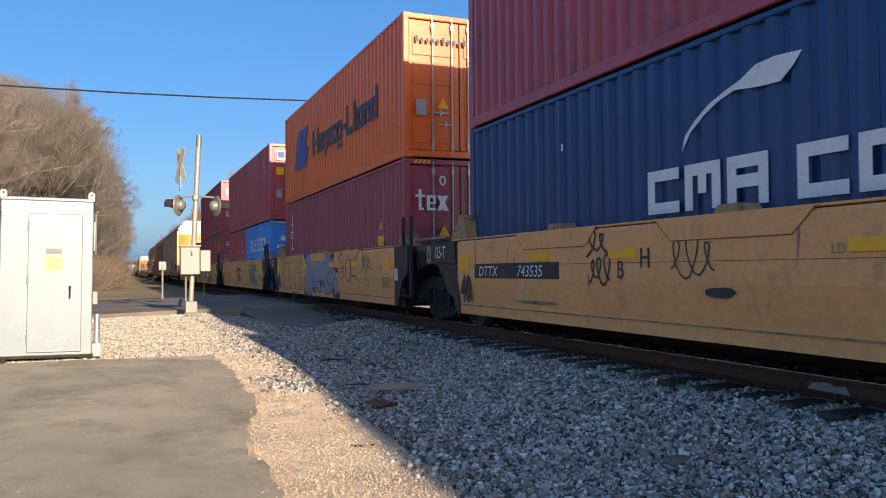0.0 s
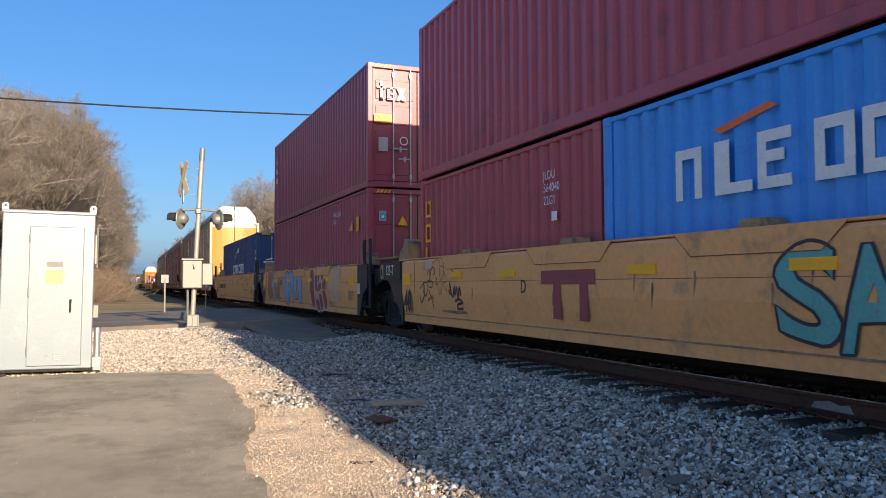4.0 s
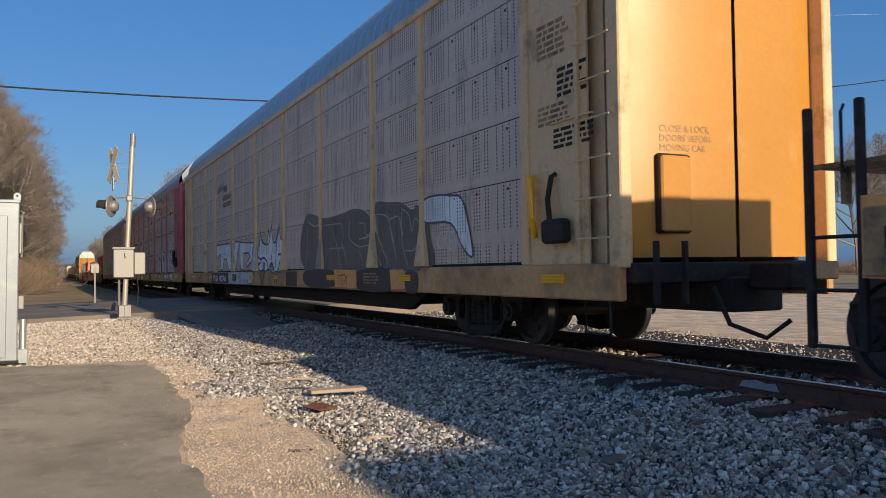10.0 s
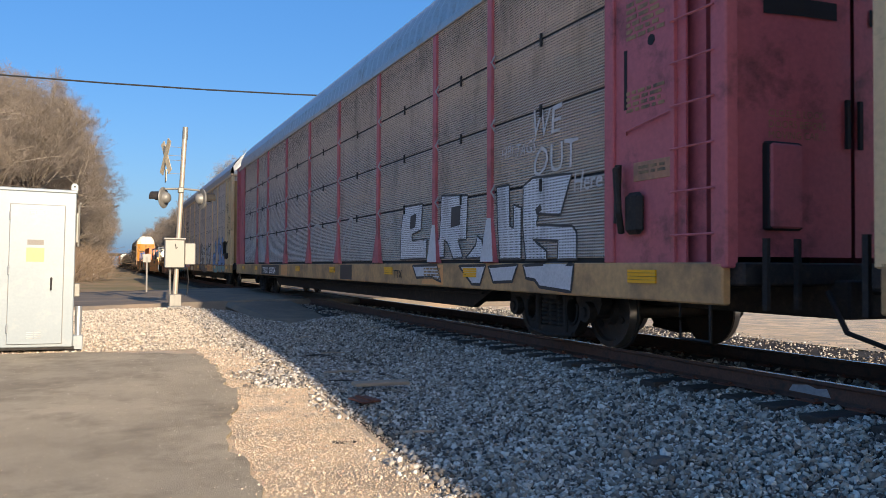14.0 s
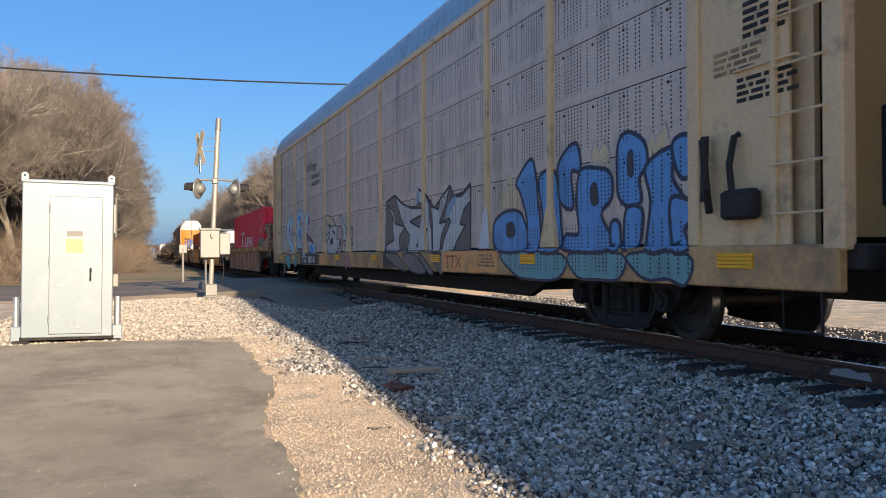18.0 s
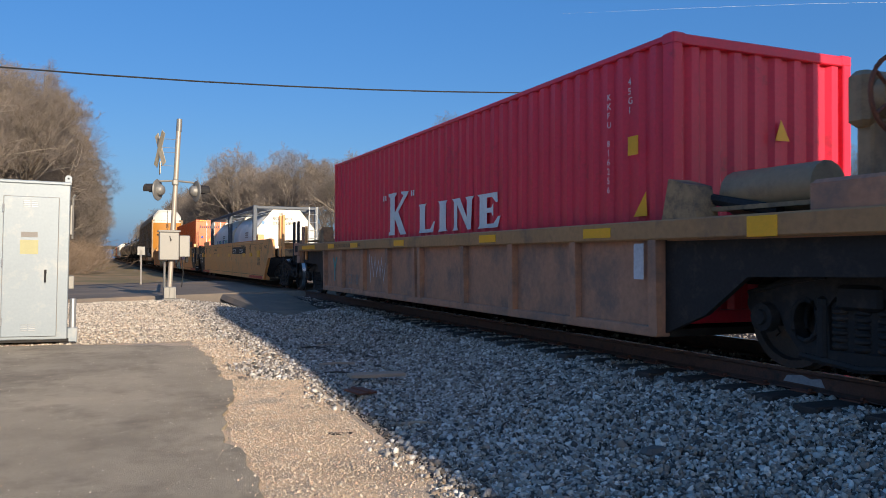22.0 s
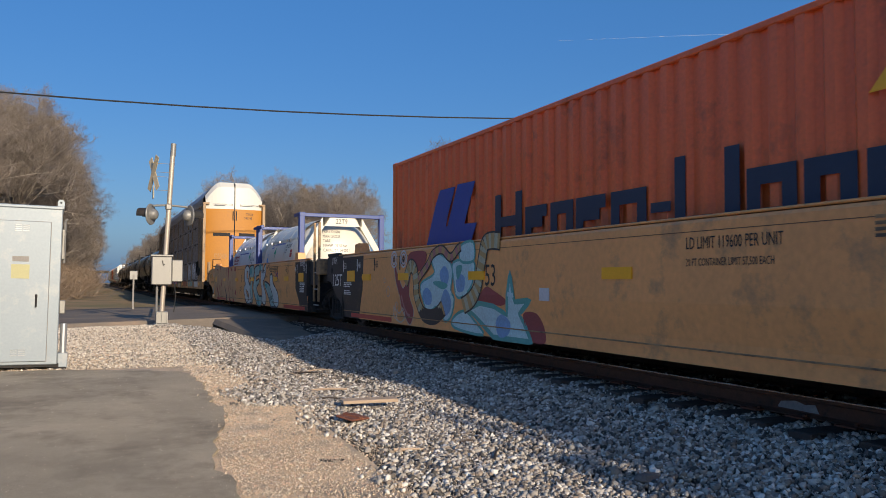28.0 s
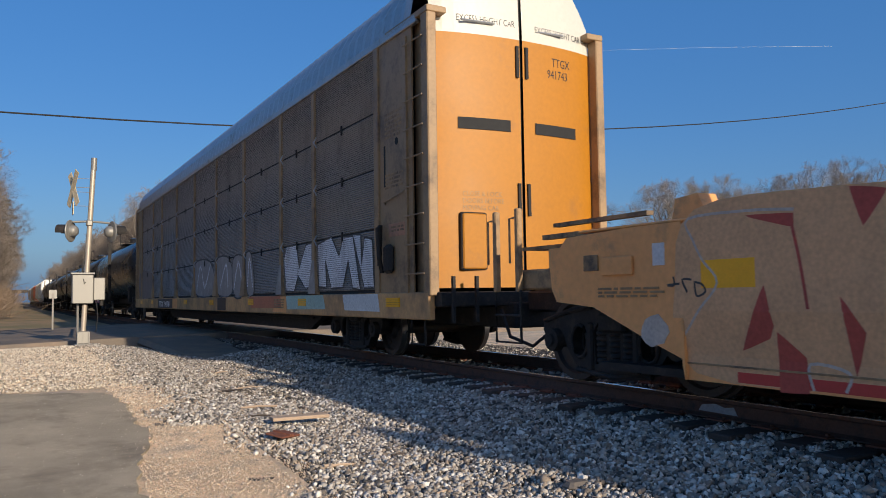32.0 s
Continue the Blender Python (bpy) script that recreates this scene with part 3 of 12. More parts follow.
def container(name, mat, length, height, s, z, label, doors=True, side_far=True, roof_mat=None):
    """A steel box on the train; s, z: its near front end and its underside. Local: front end at y = 0."""
    c = thing(name, label, "container", "containers on the train")
    w = 1.219
    for sx in (-1, 1):
        wall = corrugate(length - 0.3)
        x = sx * (w - 0.012)
        rows = [[(x - sx * d, 0.15 + y, 0.16) for y, d in wall], [(x - sx * d, 0.15 + y, height - 0.07) for y, d in wall]]
        part("side_wall", Shape().sheet(rows), mat, c)
    fr = Shape()
    for sx in (-1, 1):
        fr.box(sx * w, 0.0, 0.02, sx * (w - 0.06), length, 0.17, 0.01)
        fr.box(sx * w, 0.0, height - 0.075, sx * (w - 0.06), length, height - 0.012, 0.01)
        for y in (0.0, length - 0.16):
            fr.box(sx * w, y, 0.1, sx * (w - 0.12), y + 0.16, height - 0.1, 0.012)
    for y in (0.0, length - 0.12):
        fr.box(-w, y, 0.02, w, y + 0.12, 0.15, 0.01)
        fr.box(-w, y, height - 0.12, w, y + 0.12, height - 0.012, 0.01)
    part("frame", fr, mat, c)
    part("roof", Shape().box(-w + 0.03, 0.05, height - 0.05, w - 0.03, length - 0.05, height - 0.03), roof_mat or mat, c)
    part("floor", Shape().box(-w + 0.03, 0.05, 0.1, w - 0.03, length - 0.05, 0.15), SOOT, c)
    for sx in (-1, 1):
        for y in (0, length):
            for zz in (0, height - 0.118):
                y0 = y - 0.004 if y == 0 else y - 0.174
                part("corner_casting", Shape().box(sx * (w + 0.004), y0, zz, sx * (w - 0.16), y0 + 0.178, zz + 0.118, 0.015), mat, c)
    for y, front in ((0.03, True), (length - 0.03, False)):
        if front and doors:
            for sx in (-1, 1):
                d = Shape().box(sx * 0.012, y + 0.03, 0.17, sx * (w - 0.12), y + 0.06, height - 0.13)
                door = part("door", d, mat, c)
                for k in range(4):
                    zz = 0.3 + k * (height - 0.55) / 4
                    part("door_panel", Shape().box(sx * 0.1, y + 0.012, zz, sx * (w - 0.2), y + 0.032, zz + (height - 0.55) / 4 - 0.14, 0.012), mat, door)
                for x, reach, zh in ((0.18, 0.3, 0.67), (0.6, -0.34, 0.9)):
                    part("lock_rod", Shape().tube([(sx * x, y - 0.015, 0.08), (sx * x, y - 0.015, height - 0.06)], 0.018, 6), ROD, door)
                    for zz in (0.22, height - 0.3):
                        part("rod_keeper", Shape().box(sx * x - 0.03, y - 0.035, zz, sx * x + 0.03, y + 0.03, zz + 0.1), ROD, door)
                    part("lock_handle", Shape().box(sx * x, y - 0.04, zh, sx * (x + reach), y - 0.025, zh + 0.028).box(sx * (x + 0.5 * reach) - 0.025, y - 0.05, zh - 0.06, sx * (x + 0.5 * reach) + 0.02, y - 0.01, zh + 0.07, 0.008), ROD, door)
            part("door_seal", Shape().box(-0.012, y + 0.02, 0.17, 0.012, y + 0.05, height - 0.13), SEAL, c)
            for sx in (-1, 1):
                for k in range(4):
                    x0 = sx * (w - 0.2 - k * 0.09)
                    part("hazard_stripe", Shape().add([(x0, y - 0.034, height - 0.105), (x0 - sx * 0.05, y - 0.034, height - 0.105), (x0 - sx * 0.09, y - 0.034, height - 0.03), (x0 - sx * 0.04, y - 0.034, height - 0.03)], [(0, 1, 2, 3)]), YELLOW, c)
        else:
            wall = corrugate(2 * w - 0.24)
            sg = 1 if front else -1
            rows = [[(-w + 0.12 + a, y + sg * d, 0.15) for a, d in wall], [(-w + 0.12 + a, y + sg * d, height - 0.1) for a, d in wall]]
            part("end_wall", Shape().sheet(rows), mat, c)
    return on_train(c, s, z)


def plate(parent, mat, y0, z0, y1, z1, x=-1.219, name="marking", t=0.004):
    """A painted or stuck-on rectangle on the near side."""
    return part(name, Shape().box(x, y0, z0, x - t, y1, z1), mat, parent)


def side_shape(parent, mat, outline, x, name="logo_shape"):
    """A flat painted figure on the near side, from (y, z) points."""
    return part(name, Shape().prism(outline, "x", x, x - 0.003), mat, parent)


# ---- trucks and wheels ----
WHEELS = {}


def wheelset_mesh(r):
    if r not in WHEELS:
        w = Shape()
        for sx in (-1, 1):
            x = sx * GAUGE
            w.lathe((0, 0, 0), [(x - sx * 0.07, r + 0.025), (x - sx * 0.04, r + 0.025), (x - sx * 0.035, r), (x + sx * 0.065, r - 0.004), (x + sx * 0.067, r - 0.022), (x + sx * 0.065, r - 0.07), (x + sx * 0.025, r - 0.09), (x + sx * 0.03, 0.16), (x + sx * 0.09, 0.13), (x + sx * 0.09, 0.09)], 28)
            for k in range(3):
                a = k * 2.09
                w.box(x + sx * 0.02, 0.24 * math.cos(a) - 0.03, 0.24 * math.sin(a) - 0.03, x + sx * 0.045, 0.24 * math.cos(a) + 0.03, 0.24 * math.sin(a) + 0.03)
        w.tube([(-1.05, 0, 0), (1.05, 0, 0)], 0.085, 12)
        me = w.mesh("wheelset", WHEEL, True)
        me.materials.append(TREAD)
        for p in me.polygons:
            c = p.center
            rr = math.hypot(c.y, c.z)
            if rr > r - 0.03 and rr < r + 0.01 and abs(p.normal.x) < 0.5:
                p.material_index = 1
        WHEELS[r] = me
    return WHEELS[r]


FRAMES = {}


def truck(parent, y, r=0.457, base=1.83):
    """A three-piece freight truck with two wheelsets."""
    if (r, base) not in FRAMES:
        h = base / 2
        sf = Shape()
        xa, xb = -0.08, 0.08
        outer = [(-h - 0.24, r + 0.10), (-h - 0.17, r - 0.02), (-h - 0.12, r + 0.06), (-h + 0.12, r + 0.06), (-h + 0.18, r - 0.08), (-h * 0.62, r - 0.27), (-0.34, r - 0.33), (0.34, r - 0.33), (h * 0.62, r - 0.27), (h - 0.18, r - 0.08), (h - 0.12, r + 0.06), (h + 0.12, r + 0.06), (h + 0.17, r - 0.02), (h + 0.24, r + 0.10), (h + 0.22, r + 0.2), (h * 0.8, r + 0.29), (h * 0.45, r + 0.36), (-h * 0.45, r + 0.36), (-h * 0.8, r + 0.29), (-h - 0.22, r + 0.2)]
        fl = bmesh.new()
        holes = [[(sg * (c + w * math.cos(q * math.pi / 6)), zc + e * math.sin(q * math.pi / 6)) for q in range(12)] for sg, c, w, zc, e in ((-1, h * 0.56, 0.13, r + 0.0, 0.17), (1, h * 0.56, 0.13, r + 0.0, 0.17))]
        holes.append([(-0.27, r - 0.22), (0.27, r - 0.22), (0.29, r + 0.12), (0.22, r + 0.2), (-0.22, r + 0.2), (-0.29, r + 0.12)])
        eds = []
        for ring in [outer] + holes:
            vs = [fl.verts.new((0, a, b)) for a, b in ring]
            eds += [fl.edges.new((vs[q], vs[(q + 1) % len(vs)])) for q in range(len(vs))]
        bmesh.ops.triangle_fill(fl, edges=eds, use_beauty=True)
        ext = bmesh.ops.extrude_face_region(fl, geom=fl.faces[:])["geom"]
        for v in fl.verts:
            v.co.x = -0.07
        for v in ext:
            if isinstance(v, bmesh.types.BMVert):
                v.co.x = 0.07
        fl.verts.ensure_lookup_table()
        fl.verts.index_update()
        sf.add([v.co for v in fl.verts], [[v.index for v in f.verts] for f in fl.faces])
        fl.free()
        for ring in holes[:2]:
            sf.tube([(-0.075, a, b) for a, b in ring + ring[:1]], 0.022, 6, caps=False)
            sf.tube([(0.075, a, b) for a, b in ring + ring[:1]], 0.022, 6, caps=False)
        for k in (-1, 1):
            sf.box(-0.1, k * 0.34 - 0.045, r - 0.3, 0.1, k * 0.34 + 0.045, r + 0.2, 0.02)
            sf.tube([(-0.08, k * 0.3, r + 0.36), (-0.08, k * h * 0.75, r + 0.31), (-0.08, k * (h + 0.2), r + 0.2)], 0.025, 6)
        sf.tube([(-0.08, -h * 0.6, r - 0.29), (-0.08, 0, r - 0.34), (-0.08, h * 0.6, r - 0.29)], 0.03, 6)
        sp = Shape()
        for k in (-0.2, 0.0, 0.2):
            pr = []
            for q in range(6):
                pr += [(q * 0.055, 0.07), (q * 0.055 + 0.015, 0.088), (q * 0.055 + 0.035, 0.088)]
            sp.lathe((0, k, r - 0.21), pr + [(0.34, 0.055)], 10, "z")
        bl = Shape().box(-1.12, -0.2, r + 0.1, 1.12, 0.2, r + 0.3, 0.03)
        sp.box(-0.04, -0.28, r - 0.24, 0.04, 0.28, r + 0.16)
        cap = Shape().lathe((0, 0, 0), [(-0.02, 0.13), (0.07, 0.12), (0.075, 0.07), (0.1, 0.06)], 12)
        FRAMES[(r, base)] = [q.mesh(n, SOOT, True) for n, q in (("bolster", bl), ("side_frame", sf), ("spring_nest", sp), ("axle_cap", cap))]
    bol, frame_me, spring, cap = FRAMES[(r, base)]
    t = new("truck", bol)
    t.parent, t.location = parent, (0, y, 0)
    for sx in (-1, 1):
        part("side_frame", frame_me, None, t).location = (sx * 1.01, 0, 0)
        part("spring_nest", spring, None, t).location = (sx * 1.01, 0, 0)
        for k in (-base / 2, base / 2):
            cp = part("axle_cap", cap, None, t)
            cp.location, cp.rotation_euler = (sx * 1.09, k, r), (0, 0, 0 if sx > 0 else math.pi)
    for k in (-base / 2, base / 2):
        w = new("wheelset", wheelset_mesh(r))
        w.parent, w.location = t, (0, k, r)
        turning.append((w, k, r))
    return t


# ---- graffiti: figures without meaning, in the colours seen ----
def blob(cy, cz, ry, rz, rng, k=14, wob=0.28):
    pts = []
    ph = rng.random() * 6.28
    for i in range(k):
        a = 2 * math.pi * i / k
        q = 1 + wob * math.sin(2 * a + ph) * 0.6 + wob * (rng.random() - 0.5)
        pts.append((cy + ry * q * math.cos(a), cz + rz * q * math.sin(a)))
    return pts


def stroke(points, width, x, sh):
    """A ribbon along (y, z) points on the near side; closed where the ends meet. x: a number, or a function of z."""
    pts = [points[0]] + [q for p, q in zip(points, points[1:]) if math.hypot(q[0] - p[0], q[1] - p[1]) > 1e-4]
    closed = math.hypot(pts[0][0] - pts[-1][0], pts[0][1] - pts[-1][1]) < 1e-4 and len(pts) > 3
    if closed:
        pts = pts[:-1]
    n = len(pts)
    if n < 2:
        return
    at = x if callable(x) else (lambda z: x)
    verts = []
    for i, (y, z) in enumerate(pts):
        a = pts[i - 1] if i or closed else pts[i]
        b = pts[(i + 1) % n] if i < n - 1 or closed else pts[i]
        dy, dz = b[0] - a[0], b[1] - a[1]
        ln = math.hypot(dy, dz) or 1e-6
        u, v = -dz / ln * width / 2, dy / ln * width / 2
        verts += [(at(z + v), y + u, z + v), (at(z - v), y - u, z - v)]
    sh.add(verts, [(2 * i, 2 * ((i + 1) % n), 2 * ((i + 1) % n) + 1, 2 * i + 1) for i in range(n if closed else n - 1)])


def well_side(z):
    """The painted side of a well car leans inward low down."""
    return -1.5055 if z > 0.8 else -1.5055 + 0.045 * min((0.8 - z) / 0.35, 1)


def spray(parent, text, ya, yb, za, zb, fills, edge, line=0.04, x=None, seed=1, wob=0.07, bold=0.04, dots=None, tilt=0.0):
    """Fat sprayed figures in a row from ya (far) to yb (near), each one piece with its own outline."""
    rng = random.Random(seed)
    at = (lambda z: x) if x else well_side
    step = (yb - ya) / len(text)
    fills = fills if isinstance(fills, (list, tuple)) else [fills]
    for i, ch in enumerate(text):
        if ch == " ":
            continue
        me = lettering(ch, 1.0, fills[i % len(fills)], 1.0, bold, 5)
        bm = bmesh.new()
        bm.from_mesh(me)
        bmesh.ops.remove_doubles(bm, verts=bm.verts[:], dist=0.002)
        xs, ys = [v.co.x for v in bm.verts], [v.co.y for v in bm.verts]
        x0, x1, y0, y1 = min(xs), max(xs), min(ys), max(ys)
        hi = zb + rng.uniform(-0.06, 0.06) * (zb - za)
        lo = za + rng.uniform(-0.02, 0.05) * (zb - za)
        layer = 0.0013 * (i % 2)
        for v in bm.verts:
            u, w = (v.co.x - x0) / (x1 - x0), (v.co.y - y0) / (y1 - y0)
            du = noise.noise(Vector((u * 1.7 + i * 3.1 + seed, w * 2.2, 0.5)))
            dw = noise.noise(Vector((u * 2.0, w * 1.6 + i * 2.3, seed + 0.7)))
            u, w = -0.05 + 1.1 * u + wob * du + tilt * (w - 0.5), w + wob * dw
            v.co = (0, ya + step * (i + u), lo + (hi - lo) * w)
        bmesh.ops.bisect_plane(bm, geom=bm.verts[:] + bm.edges[:] + bm.faces[:], plane_co=(0, 0, 0.8), plane_no=(0, 0, 1))
        bmesh.ops.bisect_plane(bm, geom=bm.verts[:] + bm.edges[:] + bm.faces[:], plane_co=(0, 0, 0.45), plane_no=(0, 0, 1))
        spots = [f.calc_center_median() for f in bm.faces if f.calc_area() > 0.002]
        bm.verts.index_update()
        nxt = {}
        for e in bm.edges:
            if len(e.link_faces) == 1:
                a, b = e.verts[0].index, e.verts[1].index
                nxt.setdefault(a, []).append(b)
                nxt.setdefault(b, []).append(a)
        bm.verts.ensure_lookup_table()
        rims, seen = [], set()
        for st in nxt:
            if st in seen:
                continue
            loop, cur, prev = [st], st, None
            seen.add(st)
            while True:
                more = [q for q in nxt[cur] if q != prev and q not in seen]
                if not more:
                    break
                prev, cur = cur, more[0]
                seen.add(cur)
                loop.append(cur)
            if len(loop) > 3:
                ring = [(bm.verts[q].co.y, bm.verts[q].co.z) for q in loop]
                rim = Shape()
                stroke(ring + ring[:1], line, lambda z: at(z) - 0.0032 - layer, rim)
                if rim.v:
                    rims.append(rim)
        for v in bm.verts:
            v.co.x = at(v.co.z) - layer
        bm.to_mesh(me)
        bm.free()
        g = part("graffiti_figure", me, None, parent)
        for rim in rims:
            part("graffiti_outline", rim, edge, g)
        if dots and spots:
            for k in range(4):
                c = rng.choice(spots)
                c.z = min(max(c.z, za + 0.16 * (zb - za)), zb - 0.16 * (zb - za))
                q = blob(c.y, c.z, 0.08 * (zb - za), 0.1 * (zb - za), rng, 10)
                part("graffiti_dot", Shape().add([(at(z) - 0.002 - layer, y, z) for y, z in q], [tuple(range(10))]), dots[k % len(dots)], g)


# height bands of a car's side, each with its own face: (from, to, x at a height)
WELL_SIDE = ((-1.0, 0.45, lambda z: -1.4605), (0.45, 0.8, well_side), (0.8, 9.0, lambda z: -1.5055))
RACK_SIDE = ((-1.0, 1.004, lambda z: -1.505), (1.004, 9.0, lambda z: -1.4665))
layers = {}


def rounded(pts, closed=True, steps=4):
    """A flowing line through a few points."""
    n, out = len(pts), []
    for i in range(n if closed else n - 1):
        p0, p1, p2, p3 = [Vector(pts[(i + k) % n if closed else min(max(i + k, 0), n - 1)]) for k in (-1, 0, 1, 2)]
        for q in range(steps):
            u = q / steps
            v = 0.5 * (2 * p1 + (p2 - p0) * u + (2 * p0 - 5 * p1 + 4 * p2 - p3) * u * u + (3 * p1 - p0 - 3 * p2 + p3) * u ** 3)
            out.append((v.x, v.y))
    return out if closed else out + [pts[-1]]


def cut_band(pts, lo, hi):
    """The part of an outline between two heights."""
    for level, sign in ((lo, 1), (hi, -1)):
        out = []
        for i in range(len(pts)):
            (ya, za), (yb, zb) = pts[i - 1], pts[i]
            ina, inb = sign * (za - level) >= 0, sign * (zb - level) >= 0
            if ina != inb:
                f = (level - za) / (zb - za)
                out.append((ya + (yb - ya) * f, level))
            if inb:
                out.append((yb, zb))
        pts = out
        if len(pts) < 3:
            return []
    return pts


def short_steps(pts):
    """The same line in steps of at most 6 cm, so that it follows the side's relief."""
    out = [pts[0]]
    for a, b in zip(pts, pts[1:]):
        n = max(1, int(math.hypot(b[0] - a[0], b[1] - a[1]) / 0.06))
        out += [(a[0] + (b[0] - a[0]) * k / n, a[1] + (b[1] - a[1]) * k / n) for k in range(1, n + 1)]
    return out


def surface(side):
    return lambda z: next(at(z) for lo, hi, at in side if lo <= z < hi)


def figure(parent, side, fill, edge, line, pts, sharp=False):
    """One sprayed figure: a filled outline with its rim, laid over those sprayed before it."""
    k = layers[parent.name] = layers.get(parent.name, 0) + 1
    lift = 0.0001 * k
    ring = pts if sharp else rounded(pts)
    sh = Shape()
    for lo, hi, at in side:
        q = cut_band(ring, lo, hi)
        if q:
            sh.add([(at(min(max(z, lo), hi - 1e-6)) - lift, y, z) for y, z in q], [tuple(range(len(q)))])
    g = part("graffiti_figure", sh, fill, parent)
    rim, at = Shape(), surface(side)
    stroke(short_steps(ring + ring[:1]), line, lambda z: at(z) - lift - 0.00005, rim)
    part("graffiti_outline", rim, edge, g)
    return g


def sweep(parent, side, mat, line, pts):
    """One sweep of the spray can."""
    k = layers[parent.name] = layers.get(parent.name, 0) + 1
    sh, at = Shape(), surface(side)
    stroke(short_steps(rounded(pts, False)), line, lambda z: at(z) - 0.0001 * k, sh)
    return part("graffiti_stroke", sh, mat, parent)


def banded(parent, pts, width, fills, edge, lift=0.004):
    """A thick curving sprayed hose in bands with a dark rim."""
    fine = []
    for i in range(len(pts) - 1):
        p0, p1, p2, p3 = [Vector(pts[min(max(j, 0), len(pts) - 1)]) for j in (i - 1, i, i + 1, i + 2)]
        for q in range(6):
            u = q / 6
            v = 0.5 * (2 * p1 + (p2 - p0) * u + (2 * p0 - 5 * p1 + 4 * p2 - p3) * u * u + (3 * p1 - p0 - 3 * p2 + p3) * u ** 3)
            fine.append((v.x, v.y))
    fine.append(pts[-1])
    sh = Shape()
    stroke(fine, width + 0.05, lambda z: well_side(z) - lift, sh)
    g = part("graffiti_outline", sh, edge, parent)
    for i in range(0, len(fine) - 1, 2):
        sh = Shape()
        stroke(fine[i:i + 3], width, lambda z: well_side(z) - lift - 0.001, sh)
        part("graffiti_band", sh, fills[i // 2 % len(fills)], g)


def loops(parent, ya, yb, za, zb, mat, seed, line=0.022, x=-1.5065, count=4):
    """Thin sprayed loops in a row, each drawn in one sweep."""
    rng = random.Random(seed)
    sh, pts = Shape(), []
    n = count * 14
    for i in range(n + 1):
        a = math.tau * count * i / n
        w = 0.75 + 0.25 * math.sin(a * 0.37 + seed)
        pts.append((ya + (yb - ya) * (0.12 + 0.76 * i / n) + (yb - ya) * 0.85 / count * math.sin(a) * w * 0.6, (za + zb) / 2 - (zb - za) / 2 * math.cos(a + 0.35 * math.sin(a)) * w + rng.uniform(-0.012, 0.012)))
    stroke(pts, line, x, sh)
    return part("graffiti_tag", sh, mat, parent)


def tag(parent, text, y, z, h, mat, x=-1.5065, squeeze=0.8):
    """Thin sprayed writing, unsteady."""
    ob = mark("graffiti_tag", text, h, mat, parent, x, y, z, squeeze)
    for v in ob.data.vertices:
        a, b = v.co.y / h, v.co.z / h
        v.co.y += h * (0.16 * noise.noise(Vector((a * 0.9, b * 1.1, 4.2))) - 0.18 * (b - z / h))
        v.co.z += h * (0.2 * noise.noise(Vector((a * 0.7, b * 0.8, 9.1))) + 0.05 * noise.noise(Vector((a * 3, b * 3, 1.1))))
    return ob


def scrawl(parent, x, y0, y1, z0, z1, mat, seed, line=0.03, turns=9):
    """A spray-can flourish that cannot be read."""
    rng = random.Random(seed)
    sh, pts = Shape(), []
    for i in range(turns * 2):
        pts.append((y0 + (y1 - y0) * (i + rng.random()) / (turns * 2), (z0 if i % 2 else z1) + (rng.random() - 0.5) * (z1 - z0) * 0.5))
    smooth = []
    for i in range(len(pts) - 1):
        for k in range(4):
            t = k / 4
            w = (1 - math.cos(t * math.pi)) / 2
            smooth.append((pts[i][0] + (pts[i + 1][0] - pts[i][0]) * t + 0.06 * math.sin(t * math.pi * 2) * (z1 - z0), pts[i][1] + (pts[i + 1][1] - pts[i][1]) * w))
    stroke(smooth, line, x, sh)
    return part("graffiti_tag", sh, mat, parent)


def small_print(parent, x, y0, y1, z0, rows, mat=BLACK, h=0.035, seed=3):
    """Lines of print too small to read."""
    rng = random.Random(seed)
    sh = Shape()
    for k in range(rows):
        y = y1
        z = z0 - k * h * 1.7
        while y > y0 + 0.08:
            w = 0.05 + rng.random() * 0.14
            sh.box(x, max(y - w, y0), z, x - 0.003, y, z + h)
            y -= w + 0.035
    return part("small_print", sh, mat, parent)


# ---- ground, track and road ----
def bumpy(x0, x1, y0, y1, nx, ny, height, amp, freq):
    rows = []
    for j in range(ny + 1):
        y = y0 + (y1 - y0) * j / ny
        rows.append([(x, y, height(x, y) + amp * noise.noise(Vector((x * freq, y * freq, 3.1)))) for x in [x0 + (x1 - x0) * i / nx for i in range(nx + 1)]])
    return Shape().sheet(rows)


def rise(y):
    """The lot climbs towards the road."""
    f = min(max((12.4 - y) / 7.6, 0), 1)
    return -0.30 - 0.27 * f * f * (3 - 2 * f)


gx = [-900, -300, -90, -40, -22, -16, -12, -4, 4, 10, 13, 16, 24, 40, 90, 300, 900]
gy = [-400, -120, -60, -44, -20, 0, 8, 12, 16, 23, 30, 40, 80, 200, 600, 1500]
ground = Shape().sheet([[(x, y, -0.36 if abs(x) > 20 or y > 22 or y < -50 else -1.1) for x in gx] for y in gy])
solid("ground", ground, SOIL, "dry winter ground reaching to the horizon", "ground", kind="structure")


def lot_height(x, y):
    return rise(y) - 0.045 + 0.05 * min(max((y - 12) / 8, 0), 1) + 0.09 * math.exp(-((x - 2.0) ** 2 + (y - 21.5) ** 2 / 3) / 2.2)


